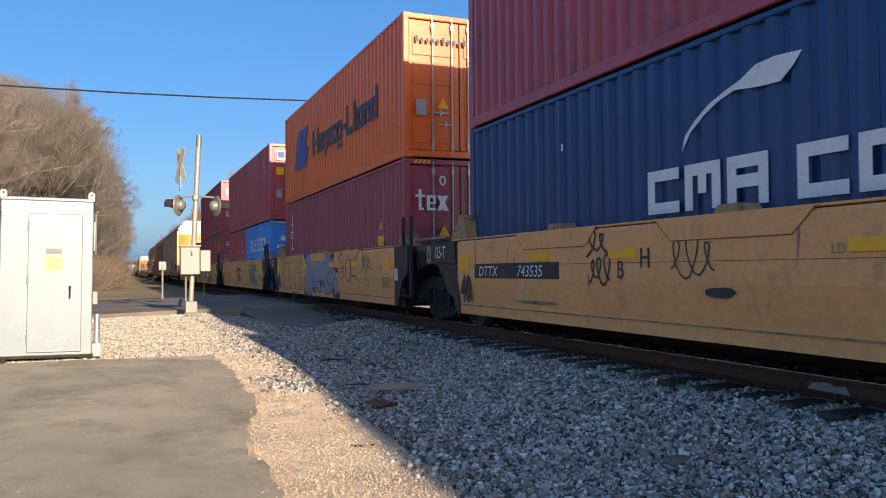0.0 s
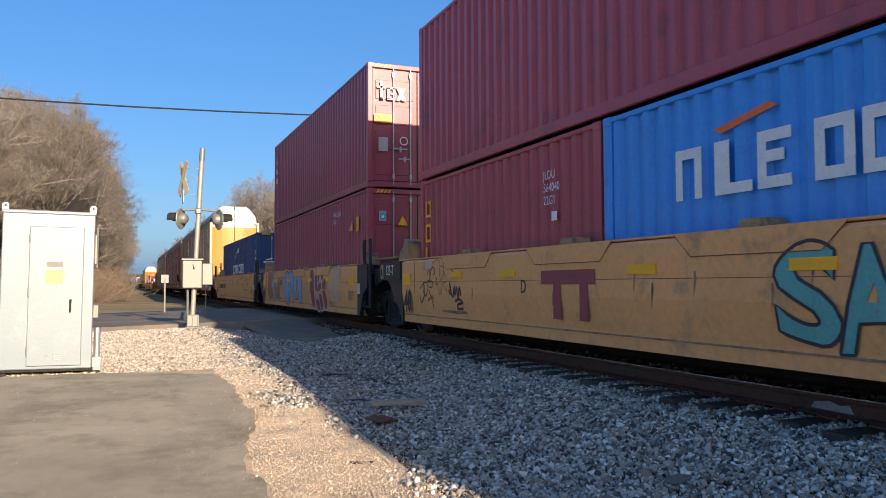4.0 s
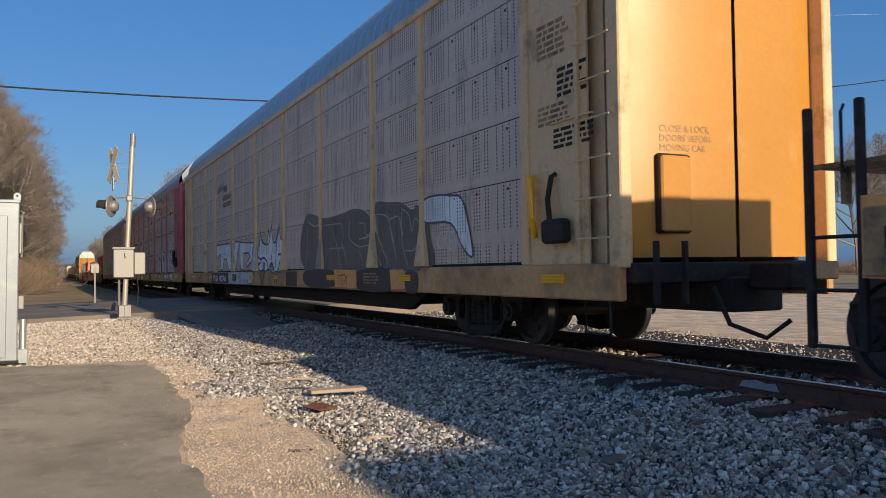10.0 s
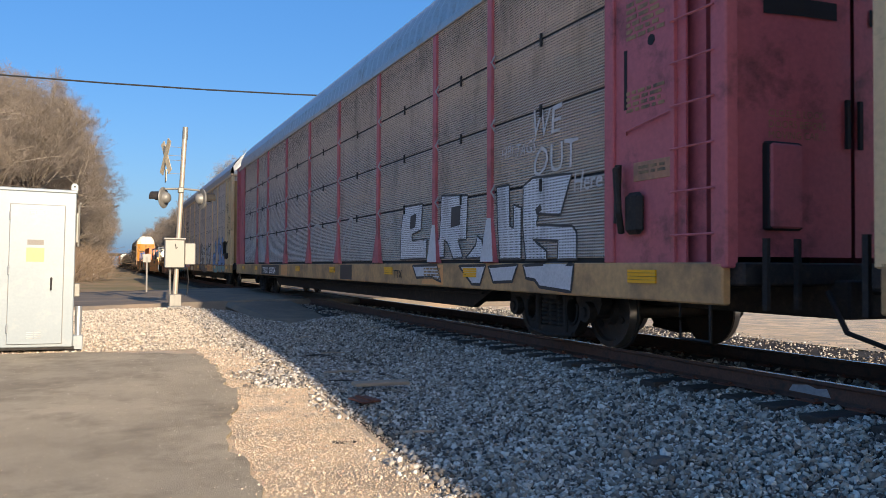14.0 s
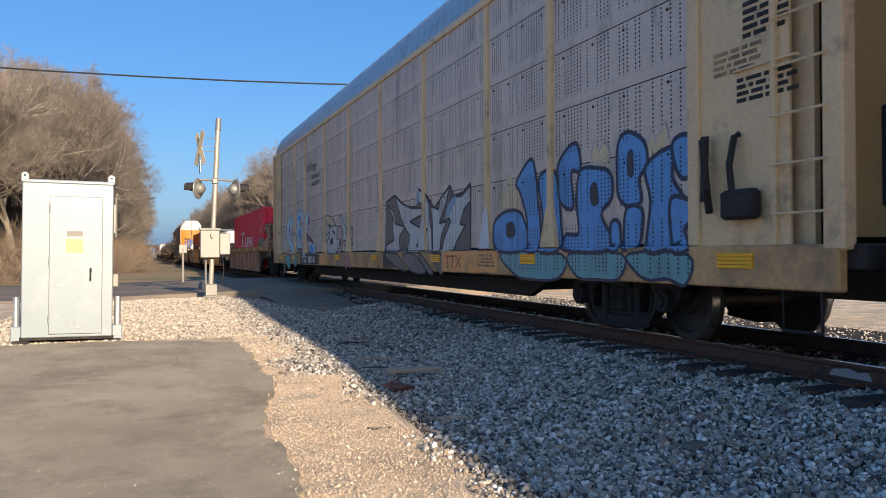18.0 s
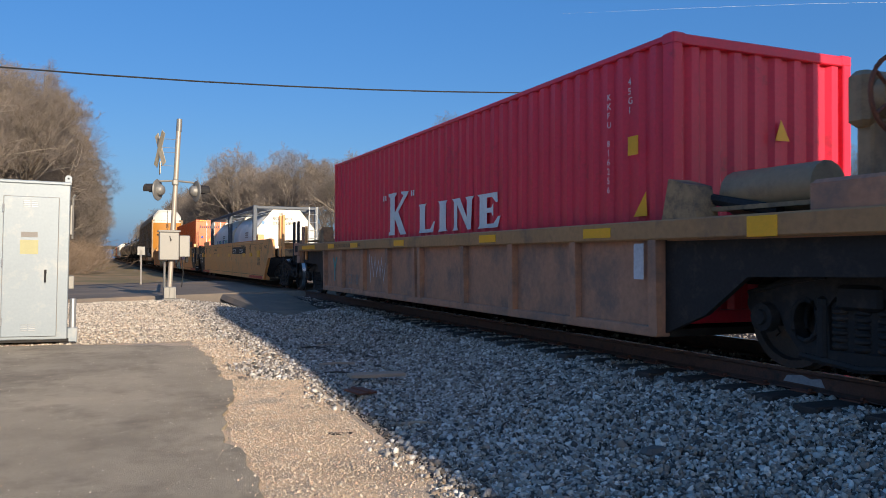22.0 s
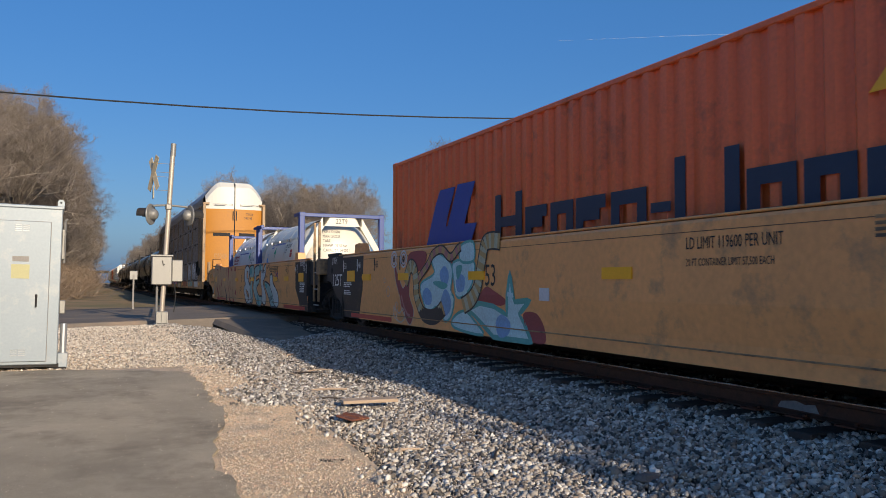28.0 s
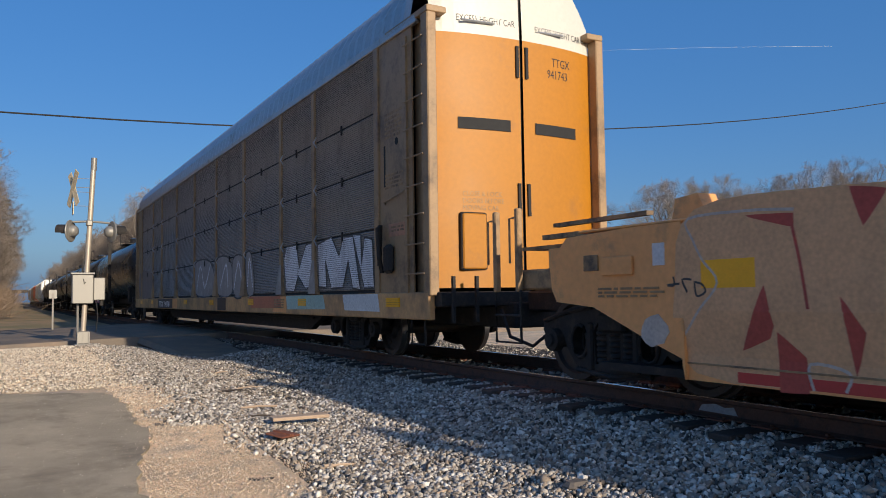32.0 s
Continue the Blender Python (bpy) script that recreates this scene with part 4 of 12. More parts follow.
def bed_height(x, y):
    """Ballast: level round the sleepers, a sloping shoulder, a shallow ditch, then the lot."""
    d = abs(x - TRACK)
    toe = -0.57 + 0.20 * min(max((y - 8.5) / 11, 0), 1)
    if y > 30:
        toe = -0.40
    side = lot_height(1.85, y) + 0.01 if x < TRACK else -0.34
    knots = ((0, -0.20), (1.22, -0.205), (1.42, -0.255), (2.0, -0.25 + 0.42 * (toe + 0.25)), (2.9, toe), (3.5, 0.6 * toe + 0.4 * side), (4.5, side), (6.5, side - 0.03))
    heap = 0.14 * math.exp(-((d - 1.9) / 0.8) ** 2 - ((y - 16.2) / 1.3) ** 2) if x < TRACK else 0.0
    if x < TRACK and y > 17.6 and 1.4 < d < TRACK - 3.8 + 0.1 * (y - 17.6):
        heap -= 0.12
    for (a, za), (b, zb) in zip(knots, knots[1:]):
        if a <= d <= b:
            return za + (zb - za) * (d - a) / (b - a) + heap
    return -0.4


solid("gravel_lot", bumpy(-14, 2.2, -6, 23.2, 70, 120, lambda x, y: lot_height(x, y) + 0.02, 0.012, 1.7), GRAVEL, "pale tan gravel and crushed stone beside the track", "gravel", kind="structure", smooth=True)
solid("ballast_bed", bumpy(TRACK - 5.4, TRACK + 5.4, -40, 24.5, 72, 220, bed_height, 0.015, 2.3), BED, "crushed stone ballast under the track, coloured dark for shaded gaps", "ballast", kind="structure", smooth=True)
solid("ballast_bed_far", bumpy(TRACK - 4.2, TRACK + 4.2, 34.5, 620, 28, 120, bed_height, 0.02, 1.1), BED, "ballast of the line beyond the road, coloured dark for shaded gaps", "ballast", kind="structure", smooth=True)
solid("far_lot", bumpy(TRACK + 4.6, 34, -40, 60, 12, 40, lambda x, y: -0.33, 0.02, 0.5), GRAVEL, "pale sunlit gravel lot behind the track", "gravel", kind="structure", smooth=True)
# asphalt pad with a ragged edge
pad = [(-14, -6), (0.45, -6), (0.55, -2), (0.73, 1.22), (0.8, 3.65), (0.91, 5.08), (1.03, 6.01), (0.99, 6.63), (1.05, 7.22), (1.1, 7.68), (1.26, 8.25), (1.3, 9.12), (1.29, 10.22), (1.28, 11.09), (1.18, 11.8), (0.7, 12.02), (0.3, 12.14), (-0.3, 12.45), (-0.84, 12.55), (-1.9, 12.52), (-6.0, 12.6), (-14.0, 12.7)]
rng = random.Random(5)
edge = []
for i in range(len(pad)):
    (ax, ay), (bx, by) = pad[i], pad[(i + 1) % len(pad)]
    n = max(1, int(math.hypot(bx - ax, by - ay) / 0.12)) if 1 <= i < len(pad) - 2 else 1
    for k in range(n):
        t = k / n
        j = 0.035 if n > 1 else 0
        ex, ey = ax + (bx - ax) * t, ay + (by - ay) * t
        w = 0.11 * noise.noise(Vector((ex * 1.6, ey * 1.6, 2.2))) + 0.05 * noise.noise(Vector((ex * 5, ey * 5, 7.2))) if j else 0
        edge.append((ex + w + (rng.random() - 0.5) * 2 * j, ey + w + (rng.random() - 0.5) * 2 * j))
lid = bmesh.new()
lid.faces.new([lid.verts.new((x, y, 0)) for x, y in edge])
for y in [3 + 0.8 * k for k in range(13)]:
    bmesh.ops.bisect_plane(lid, geom=lid.verts[:] + lid.edges[:] + lid.faces[:], plane_co=(0, y, 0), plane_no=(0, 1, 0))
bmesh.ops.triangulate(lid, faces=lid.faces[:])
rim = bmesh.ops.extrude_face_region(lid, geom=lid.faces[:])["geom"]
low = {v for v in rim if isinstance(v, bmesh.types.BMVert)}
for v in lid.verts:
    v.co.z = rise(v.co.y) - (0.07 if v in low else 0.0)
bmesh.ops.recalc_face_normals(lid, faces=lid.faces[:])
pad_me = bpy.data.meshes.new("asphalt_pad")
lid.to_mesh(pad_me)
lid.free()
pad_me.materials.append(ASPHALT)
tagged(new("asphalt_pad", pad_me), "worn grey asphalt pad with a crumbling edge", "pavement", kind="structure")
# crossing road, rising to the rails
road = []
for j in range(11):
    y = 23.2 + 12.0 * (j - 1) / 8 if 0 < j < 10 else (22.9 if j == 0 else 35.6)
    road.append([(x, y, -0.02 - 0.19 * min(max(abs(x - TRACK) - 1.8, 0) / 7.0, 1) - (0.3 if j in (0, 10) else 0.0)) for x in [-160 + 4 * i for i in range(30)] + [-38 + 2 * i for i in range(60)]])
solid("road", Shape().sheet(road), ROADWAY, "grey asphalt road over the level crossing", "road", kind="structure", smooth=True)
solid("dirt_bank", bumpy(-60, 1.6, 36.5, 300, 40, 90, lambda x, y: -0.33 + 0.9 * min(max((-x - 1.0) / 6.0, 0), 1) * min((y - 36.5) / 12, 1), 0.12, 0.35), SOIL, "reddish dirt and dead grass bank along the line", "ground", kind="structure", smooth=True)
apron = []
for j in range(9):
    y = 17.7 + 5.9 * j / 8
    left = 3.75 - 0.1 * (y - 17.7)
    xs = [left - 0.1, left] + [left + (5.0 - left) * q / 6 for q in range(1, 7)] + [5.1]
    apron.append([(x, y + (0.25 * noise.noise(Vector((x * 1.3, 0, 5))) if j == 0 else 0.0), -0.37 + 0.31 * j / 8 - (0.12 if j == 0 or q in (0, 8) else 0.0)) for q, x in enumerate(xs)])
solid("road_apron", Shape().sheet(apron), ROADWAY, "grey asphalt apron sloping up to the level crossing", "road", kind="structure", smooth=True)
# rails
for sx in (-1, 1):
    cx = TRACK + sx * GAUGE
    prof = [(-0.07, -0.172), (0.07, -0.172), (0.07, -0.16), (0.012, -0.14), (0.009, -0.045), (0.036, -0.03), (0.036, -0.006), (0.03, -0.002), (-0.03, -0.002), (-0.036, -0.006), (-0.036, -0.03), (-0.009, -0.045), (-0.012, -0.14), (-0.07, -0.16)]
    r = solid("rail", Shape().prism([(cx + a, b) for a, b in prof], "y", -60, 620), RAIL, "brown rusty steel rail with a shiny head", "rail", "rails of the track", kind="structure")
    part("rail_head", Shape().box(cx - 0.027, -60, -0.0025, cx + 0.027, 620, 0.0), RAILTOP, r, "wheel-polished running surface")
ties = thing("sleepers", "dark creosoted wooden sleepers under the rails", "sleepers", kind="structure")
tie_me = [Shape().box(-1.31 - q * 0.03, -0.115, -0.36, 1.30, 0.115, -0.172 + q * 0.004, 0.012).mesh("sleeper", TIE) for q in range(3)]
rng = random.Random(8)
for i in range(76):
    y = -14 + i * 0.5
    if 23.2 < y < 34.6:
        continue
    t = new("sleeper", tie_me[i % 3])
    t.parent, t.location, t.rotation_euler = ties, (TRACK + (rng.random() - 0.5) * 0.1, y + (rng.random() - 0.5) * 0.05, -0.004 * (i % 4)), (0, 0, (rng.random() - 0.5) * 0.03)
rest = Shape()
for i in range(240):
    rest.box(TRACK - 1.3, 35 + i * 0.6, -0.36, TRACK + 1.3, 35.23 + i * 0.6, -0.174)
tagged(part("sleeper_row", rest, TIE, ties, "far sleepers"), kind="stuff")
tp = Shape().box(-0.16, -0.1, -0.176, 0.16, 0.1, -0.158, 0.004).box(-0.1, -0.07, -0.158, -0.075, -0.045, -0.14).box(0.075, 0.045, -0.158, 0.1, 0.07, -0.14).mesh("tie_plate", RUSTY)
for i in range(30):
    for sx in (-1, 1):
        t = new("tie_plate", tp)
        t.parent, t.location = ties, (TRACK + sx * GAUGE, 2.0 + i * 0.5, 0)
# a patch of blue paint on the near rail
part("paint_patch", Shape().prism([(4.86, -0.13), (5.3, -0.125), (5.26, -0.07), (5.1, -0.05), (5.0, -0.075), (4.9, -0.06)], "x", TRACK - GAUGE - 0.012, TRACK - GAUGE - 0.016), FADED_BLUE, ties, "pale blue paint on the rail web")


def stones(name, count, area, size, mat, label, seed, height, keep=None, round_form=False):
    """Loose stones as one mesh: squashed, turned eight-cornered lumps."""
    g = np.random.default_rng(seed)
    xy = np.stack([area[0] + (area[1] - area[0]) * g.random(count), area[2] + (area[3] - area[2]) * g.random(count) ** 1.0], -1)
    if keep:
        xy = np.array([p for p in xy if keep(*p)])
    k = len(xy)
    base = np.array([(0, 0, 1), (0.9, 0, 0.25), (0.3, 0.85, 0.3), (-0.75, 0.55, 0.2), (-0.7, -0.55, 0.3), (0.3, -0.9, 0.2), (0.1, 0.05, -0.8)])
    faces = np.array([(0, 1, 2), (0, 2, 3), (0, 3, 4), (0, 4, 5), (0, 5, 1), (6, 2, 1), (6, 3, 2), (6, 4, 3), (6, 5, 4), (6, 1, 5)])
    if round_form:
        p = 0.618
        base = 0.8 * np.array([(-p, 1, 0), (p, 1, 0), (-p, -1, 0), (p, -1, 0), (0, -p, 1), (0, p, 1), (0, -p, -1), (0, p, -1), (1, 0, -p), (1, 0, p), (-1, 0, -p), (-1, 0, p)])
        faces = np.array([(0, 11, 5), (0, 5, 1), (0, 1, 7), (0, 7, 10), (0, 10, 11), (1, 5, 9), (5, 11, 4), (11, 10, 2), (10, 7, 6), (7, 1, 8), (3, 9, 4), (3, 4, 2), (3, 2, 6), (3, 6, 8), (3, 8, 9), (4, 9, 5), (2, 4, 11), (6, 2, 10), (8, 6, 7), (9, 8, 1)])
    n = len(base)
    sc = size * (0.5 + 1.0 * g.random((k, 1)) ** 2) * (0.55 + 0.9 * g.random((k, 3)))
    v = base[None] * (0.5 + 0.95 * g.random((k, n, 3))) * sc[:, None]
    q = g.normal(size=(k, 4))
    q /= np.linalg.norm(q, axis=1, keepdims=True)
    w, x, y, z = q.T
    rot = np.stack([np.stack([1 - 2 * (y * y + z * z), 2 * (x * y - z * w), 2 * (x * z + y * w)], -1), np.stack([2 * (x * y + z * w), 1 - 2 * (x * x + z * z), 2 * (y * z - x * w)], -1), np.stack([2 * (x * z - y * w), 2 * (y * z + x * w), 1 - 2 * (x * x + y * y)], -1)], -2)
    v = np.einsum("kij,knj->kni", rot, v)
    zz = np.array([height(a, b) for a, b in xy]) + size * (0.75 * g.random(k) - 0.2)
    v += np.concatenate([xy, zz[:, None]], 1)[:, None]
    me = bpy.data.meshes.new(name)
    me.vertices.add(k * n)
    me.vertices.foreach_set("co", v.ravel())
    f = (faces[None] + (np.arange(k) * n)[:, None, None]).reshape(-1, 3)
    me.loops.add(f.size)
    me.loops.foreach_set("vertex_index", f.ravel())
    me.polygons.add(len(f))
    me.polygons.foreach_set("loop_start", np.arange(0, f.size, 3))
    me.update(calc_edges=True)
    me.materials.append(mat)
    return tagged(new(name, me), label, "stones", kind="stuff")


# small things lying about
FR, BD, RP, ST = (3.789, 4.811, -0.499), (2.65, 8.831, -0.507), (2.537, 8.079, -0.528), (2.616, 10.102, -0.455)
EDGE = [p for p in pad if 0 < p[1] and p[0] > 0.74]


def beside_pad(x, y):
    ys = [p[1] for p in EDGE[:-1]]
    e = float(np.interp(y, ys, [p[0] for p in EDGE[:-1]]))
    return y > 12.6 or x > e + 0.1 * noise.noise(Vector((x * 3, y * 3, 9)))


def coarse(x, y):
    if y > 17.5 + 0.4 * noise.noise(Vector((x * 1.3, 2, 5))) and 3.8 - 0.1 * (y - 17.5) < x < 5.0:
        return False
    if x > 5.04 and abs((y + 14.25) % 0.5 - 0.25) < 0.13:
        return False
    return random.random() < (x - (2.0 if y < 9 else 1.55) - 0.5 * noise.noise(Vector((x, y * 0.8, 4)))) / 0.8


def top(x, y):
    return max(lot_height(x, y) + 0.02, bed_height(x, y)) if x < 2.15 else bed_height(x, y)


random.seed(4)
stones("ballast_stones", 64000, (TRACK - 4.9, TRACK - 0.85, 3.2, 11.0), 0.0205, STONE, "angular grey ballast stones", 11, lambda x, y: top(x, y) + 0.008, coarse, True)
stones("ballast_stones", 52000, (TRACK - 4.9, TRACK - 0.85, 11.0, 24.0), 0.022, STONE, "angular grey ballast stones", 12, lambda x, y: top(x, y) + 0.01, coarse)
stones("ballast_stones", 3500, (TRACK - 0.65, TRACK + 0.65, 2.0, 22.0), 0.04, STONE, "grey ballast between the rails", 13, lambda x, y: -0.2)
stones("ballast_stones", 16000, (TRACK + 0.9, TRACK + 5.2, 2.0, 24.0), 0.022, STONE, "grey ballast behind the track", 14, bed_height)
stones("gravel_stones", 70000, (0.8, 2.9, 3.4, 12.6), 0.006, STONE_WARM, "small pinkish gravel stones", 15, lambda x, y: top(x, y) + 0.004, beside_pad)
stones("gravel_stones", 7000, (1.2, 3.2, 3.4, 12.6), 0.011, STONE_PALE, "pinkish grey gravel stones", 19, lambda x, y: top(x, y) + 0.005, lambda x, y: beside_pad(x, y) and random.random() < 0.12 + 0.2 * max(0, y - 8.5) + 0.5 * max(0, x - 1.9 - 0.4 * noise.noise(Vector((x, y, 8)))), True)
stones("gravel_stones", 42000, (-2.5, 4.0, 12.2, 23.0), 0.016, STONE_PALE, "pale grey stones round the signal mast", 16, lambda x, y: top(x, y) + 0.005, lambda x, y: y > 12.6)
stones("gravel_stones", 1500, (0.6, 1.7, 3.2, 12.4), 0.0075, STONE_WARM, "gravel strewn over the pad edge", 20, lambda x, y: max(rise(y), top(x, y)) + 0.002, lambda x, y: random.random() < 0.9 - 4.5 * max(0, float(np.interp(y, [p[1] for p in EDGE[:-1]], [p[0] for p in EDGE[:-1]])) - x))
stones("gravel_stones", 5000, (-4.4, 1.3, 3.0, 12.4), 0.0042, STONE_WARM, "stray gravel on the asphalt", 17, lambda x, y: rise(y) + 0.002)
stones("ballast_stones", 52000, (TRACK - 4.9, TRACK - 0.85, -7.0, 3.2), 0.034, STONE, "angular grey ballast stones", 21, lambda x, y: top(x, y) + 0.008, lambda x, y: x > 5.04 - 3.1 * random.random())
stones("pale_lumps", 16, (1.9, 5.0, 5.0, 14.0), 0.05, STONE, "larger pale stones in the ballast", 18, lambda x, y: top(x, y) + 0.02, None, True)
solid("flat_rock", Shape().box(FR[0] - 0.11, FR[1] - 0.07, FR[2] - 0.02, FR[0] + 0.11, FR[1] + 0.07, FR[2] + 0.05, 0.03), STONE, "pale flat rock lying in the ballast", "rock")
bd = solid("weathered_board", Shape().box(0, -0.075, 0, 0.68, 0.075, 0.04, 0.006), WOOD, "grey weathered board lying in the gravel", "board")
bd.matrix_world = pose(BD[0], BD[1] + 0.05, BD[2] + 0.075, 4, 1, 2)
rp = solid("rusty_tie_plate", Shape().box(-0.15, -0.11, 0, 0.15, 0.11, 0.02, 0.005).box(-0.03, -0.11, 0.02, 0.03, 0.11, 0.035), RUSTY, "rusty brown tie plate lying in the gravel", "plate")
rp.matrix_world = pose(RP[0], RP[1], RP[2] + 0.06, 8, 3, 35)
st = solid("stick", Shape().tube([(0, 0, 0), (0.22, 0.03, 0.01), (0.46, 0.02, 0)], 0.016, 6), WOOD, "short grey stick on the ballast", "stick")
st.matrix_world = pose(ST[0], ST[1], ST[2] + 0.025, 0, 0, -12)

rng = random.Random(91)
for i in range(22):
    x, y, ln = rng.uniform(2.3, 4.6), rng.uniform(5.0, 15.0), rng.uniform(0.12, 0.5)
    w = solid("wood_scrap", Shape().tube([(0, 0, 0), (ln * 0.5, rng.uniform(-0.03, 0.03), 0.012), (ln, rng.uniform(-0.02, 0.02), 0.0)], rng.uniform(0.009, 0.02), 5, 0.006), TIE if i % 3 else WOOD, "dark splintered wood scrap lying in the ballast" if i % 3 else "grey stick lying in the ballast", "stick", "scraps in the ballast")
    w.matrix_world = pose(x, y, top(x, y) + 0.028, 0, rng.uniform(-6, 6), rng.uniform(-60, 60))

# ---- equipment cabinet ----
cab = thing("equipment_cabinet", "silver sheet metal railway equipment cabinet with one closed door", "cabinet", at=(-1.03, 12.7, -0.27))
cab.rotation_euler = (0, radians(0.8), radians(2.0))
part("body", Shape().box(-0.6, 0.0, 0.04, 0.6, 0.85, 2.28, 0.012), CABPAINT, cab)
part("base_skid", Shape().box(-0.62, 0.03, 0.0, 0.62, 0.82, 0.05, 0.005), SOOT, cab)
part("roof", Shape().box(-0.615, -0.02, 2.26, 0.615, 0.87, 2.31, 0.012), CABPAINT, cab)
part("door_gap", Shape().box(-0.251, -0.004, 0.084, 0.461, 0.01, 2.081), GREYMARK, cab)
dr = part("door", Shape().box(-0.245, -0.028, 0.09, 0.455, 0.0, 2.075, 0.006), CABPAINT, cab)
for z in (1.93, 0.17):
    for k in range(4):
        for q in range(2):
            part("vent_slot", Shape().box(0.0 + q * 0.1, -0.034, z + k * 0.027, 0.085 + q * 0.1, -0.026, z + k * 0.027 + 0.012, 0.003), ROD, dr)
part("handle", Shape().box(0.285, -0.06, 0.98, 0.315, -0.026, 1.04, 0.006).tube([(0.3, -0.055, 1.02), (0.3, -0.07, 0.86)], 0.012, 8), SOOT, dr, "dark latch handle")
part("number_plate", Shape().box(-0.02, -0.031, 1.5, 0.19, -0.027, 1.575), GREYMARK, dr, "small plate with a number")
part("notice", Shape().box(-0.03, -0.031, 1.26, 0.2, -0.027, 1.46), material("faded yellow notice", (0.42, 0.39, 0.2), 0.6, 0, 0.08, 10, 60, 0.0), dr, "faded yellow paper notice")
for z in (0.25, 1.08, 1.85):
    part("hinge", Shape().tube([(-0.245, -0.025, z), (-0.245, -0.025, z + 0.11)], 0.014, 8), ROD, cab)
for x in (-0.57, 0.57):
    part("lifting_lug", Shape().prism([(-0.045, 2.3), (0.045, 2.3), (0.045, 2.38), (0.02, 2.41), (-0.02, 2.41), (-0.045, 2.38)], "y", 0.02, 0.035), CABPAINT, cab).location = (x, 0, 0)
    lug_hole = part("lug_hole", Shape().lathe((x, 0, 2.365), [(0.016, 0.014), (0.039, 0.014)], 10, "y"), SEAL, cab)
for sx in (-1, 1):
    part("bracket", Shape().box(sx * 0.6, 0.06, -0.02, sx * 0.735, 0.2, 0.2, 0.01), CABPAINT, cab)
    part("bollard", Shape().tube([(sx * 0.67, 0.13, 0.2), (sx * 0.67, 0.13, 0.62)], 0.045, 10), ROD, cab, "galvanised pipe stub")
    part("foot", Shape().box(sx * 0.5, 0.05, -0.05, sx * 0.72, 0.22, 0.0, 0.01), SOOT, cab)
part("conduit", Shape().tube([(0.635, 0.3, 1.5), (0.635, 0.3, 2.1), (0.66, 0.34, 2.15)], 0.02, 8), ALU, cab, "conduit on the side wall")
part("side_vent", Shape().box(0.6, 0.25, 1.55, 0.64, 0.55, 2.0, 0.01), ALU, cab)
part("meter_box", Shape().box(0.6, 0.35, 0.75, 0.68, 0.5, 0.95, 0.01), ALU, cab)

# ---- crossing signal ----
sig = thing("crossing_signal", "aluminium level crossing signal mast with flashers and crossbuck", "signal", at=(1.70, 22.2, -0.24))
part("foundation", Shape().box(-0.19, -0.17, -0.04, 0.19, 0.17, 0.1, 0.01).box(-0.15, -0.13, 0.1, 0.15, 0.13, 0.42, 0.02), ALU, sig, "ribbed aluminium mast base")
for x in (-0.13, 0.0, 0.13):
    part("base_rib", Shape().box(x - 0.012, -0.16, 0.02, x + 0.012, -0.125, 0.4), ALU, sig)
part("mast", Shape().tube([(0.0, 0, 0.4), (0.21, 0, 4.85)], 0.065, 14), ALUMAST, sig, "slightly leaning grey mast", smooth=True)
part("mast_cap", Shape().tube([(0.203, 0, 4.55), (0.217, 0, 4.88)], 0.072, 14), ALU, sig, smooth=True)
part("arm_hub", Shape().box(0.04, -0.09, 3.1, 0.2, 0.09, 3.27, 0.03), ALU, sig)
part("cross_arm", Shape().tube([(-0.28, -0.02, 3.2), (0.12, 0, 3.23), (0.6, 0.02, 3.2)], 0.028, 8), ALU, sig)
for sx, x in ((-1, -0.32), (1, 0.66)):
    lamp = part("flasher", Shape().lathe((0, 0, 0), [(-0.02, 0.27), (0.0, 0.285), (0.02, 0.27), (0.03, 0.15), (0.12, 0.14), (0.17, 0.10), (0.19, 0.02)], 24, "y"), ALU, sig, "round flasher with its background disc", smooth=True)
    lamp.location, lamp.rotation_euler = (x, 0, 2.97), (0, 0, radians(-120 if sx < 0 else 107))
    hood = Shape()
    ring = [(math.cos(radians(a)) * 0.17, math.sin(radians(a)) * 0.17) for a in range(-20, 201, 20)]
    hood.sheet([[(p, 0.0, q) for p, q in ring], [(p, -0.32, q * 0.95 + 0.01) for p, q in ring]])
    hood.sheet([[(p * 0.94, 0.0, q * 0.94) for p, q in ring], [(p * 0.94, -0.32, q * 0.9 + 0.01) for p, q in ring]])
    part("hood", hood, SOOT, lamp, "dark lamp hood")
    part("hanger", Shape().tube([(x, 0, 2.97), (x, 0, 3.2)], 0.02, 8), ALU, sig)
cb = part("crossbuck", Shape().prism([(-0.085, -0.54), (0.085, -0.54), (0.085, 0.54), (-0.085, 0.54)], "x", -0.006, 0.006), material("tarnished sign back", (0.58, 0.47, 0.30), 0.6, 0.1, 0.12, 4, 30, 0.03), sig, "crossbuck blade seen from the side")
cb.location, cb.rotation_euler = (-0.28, 0.0, 4.05), (radians(38), radians(-9), radians(24))
cb2 = part("crossbuck", cb.data, None, sig, "crossbuck blade seen from the side")
cb2.location, cb2.rotation_euler = (-0.26, 0.0, 4.05), (radians(-38), radians(9), radians(24))
part("track_count_sign", Shape().box(-0.008, -0.2, -0.16, 0.008, 0.2, 0.16), cb.data.materials[0], sig, "small sign under the crossbuck").location = (-0.27, 0, 3.55)
for z in (4.33, 4.1, 3.98, 3.62):
    part("bracket", Shape().tube([(-0.27, 0, z), (0.16, 0, z)], 0.008, 6), ROD, sig)
part("relay_box", Shape().box(-0.28, -0.2, 1.12, 0.22, 0.12, 1.86, 0.02), ALU, sig, "grey aluminium gate mechanism box")
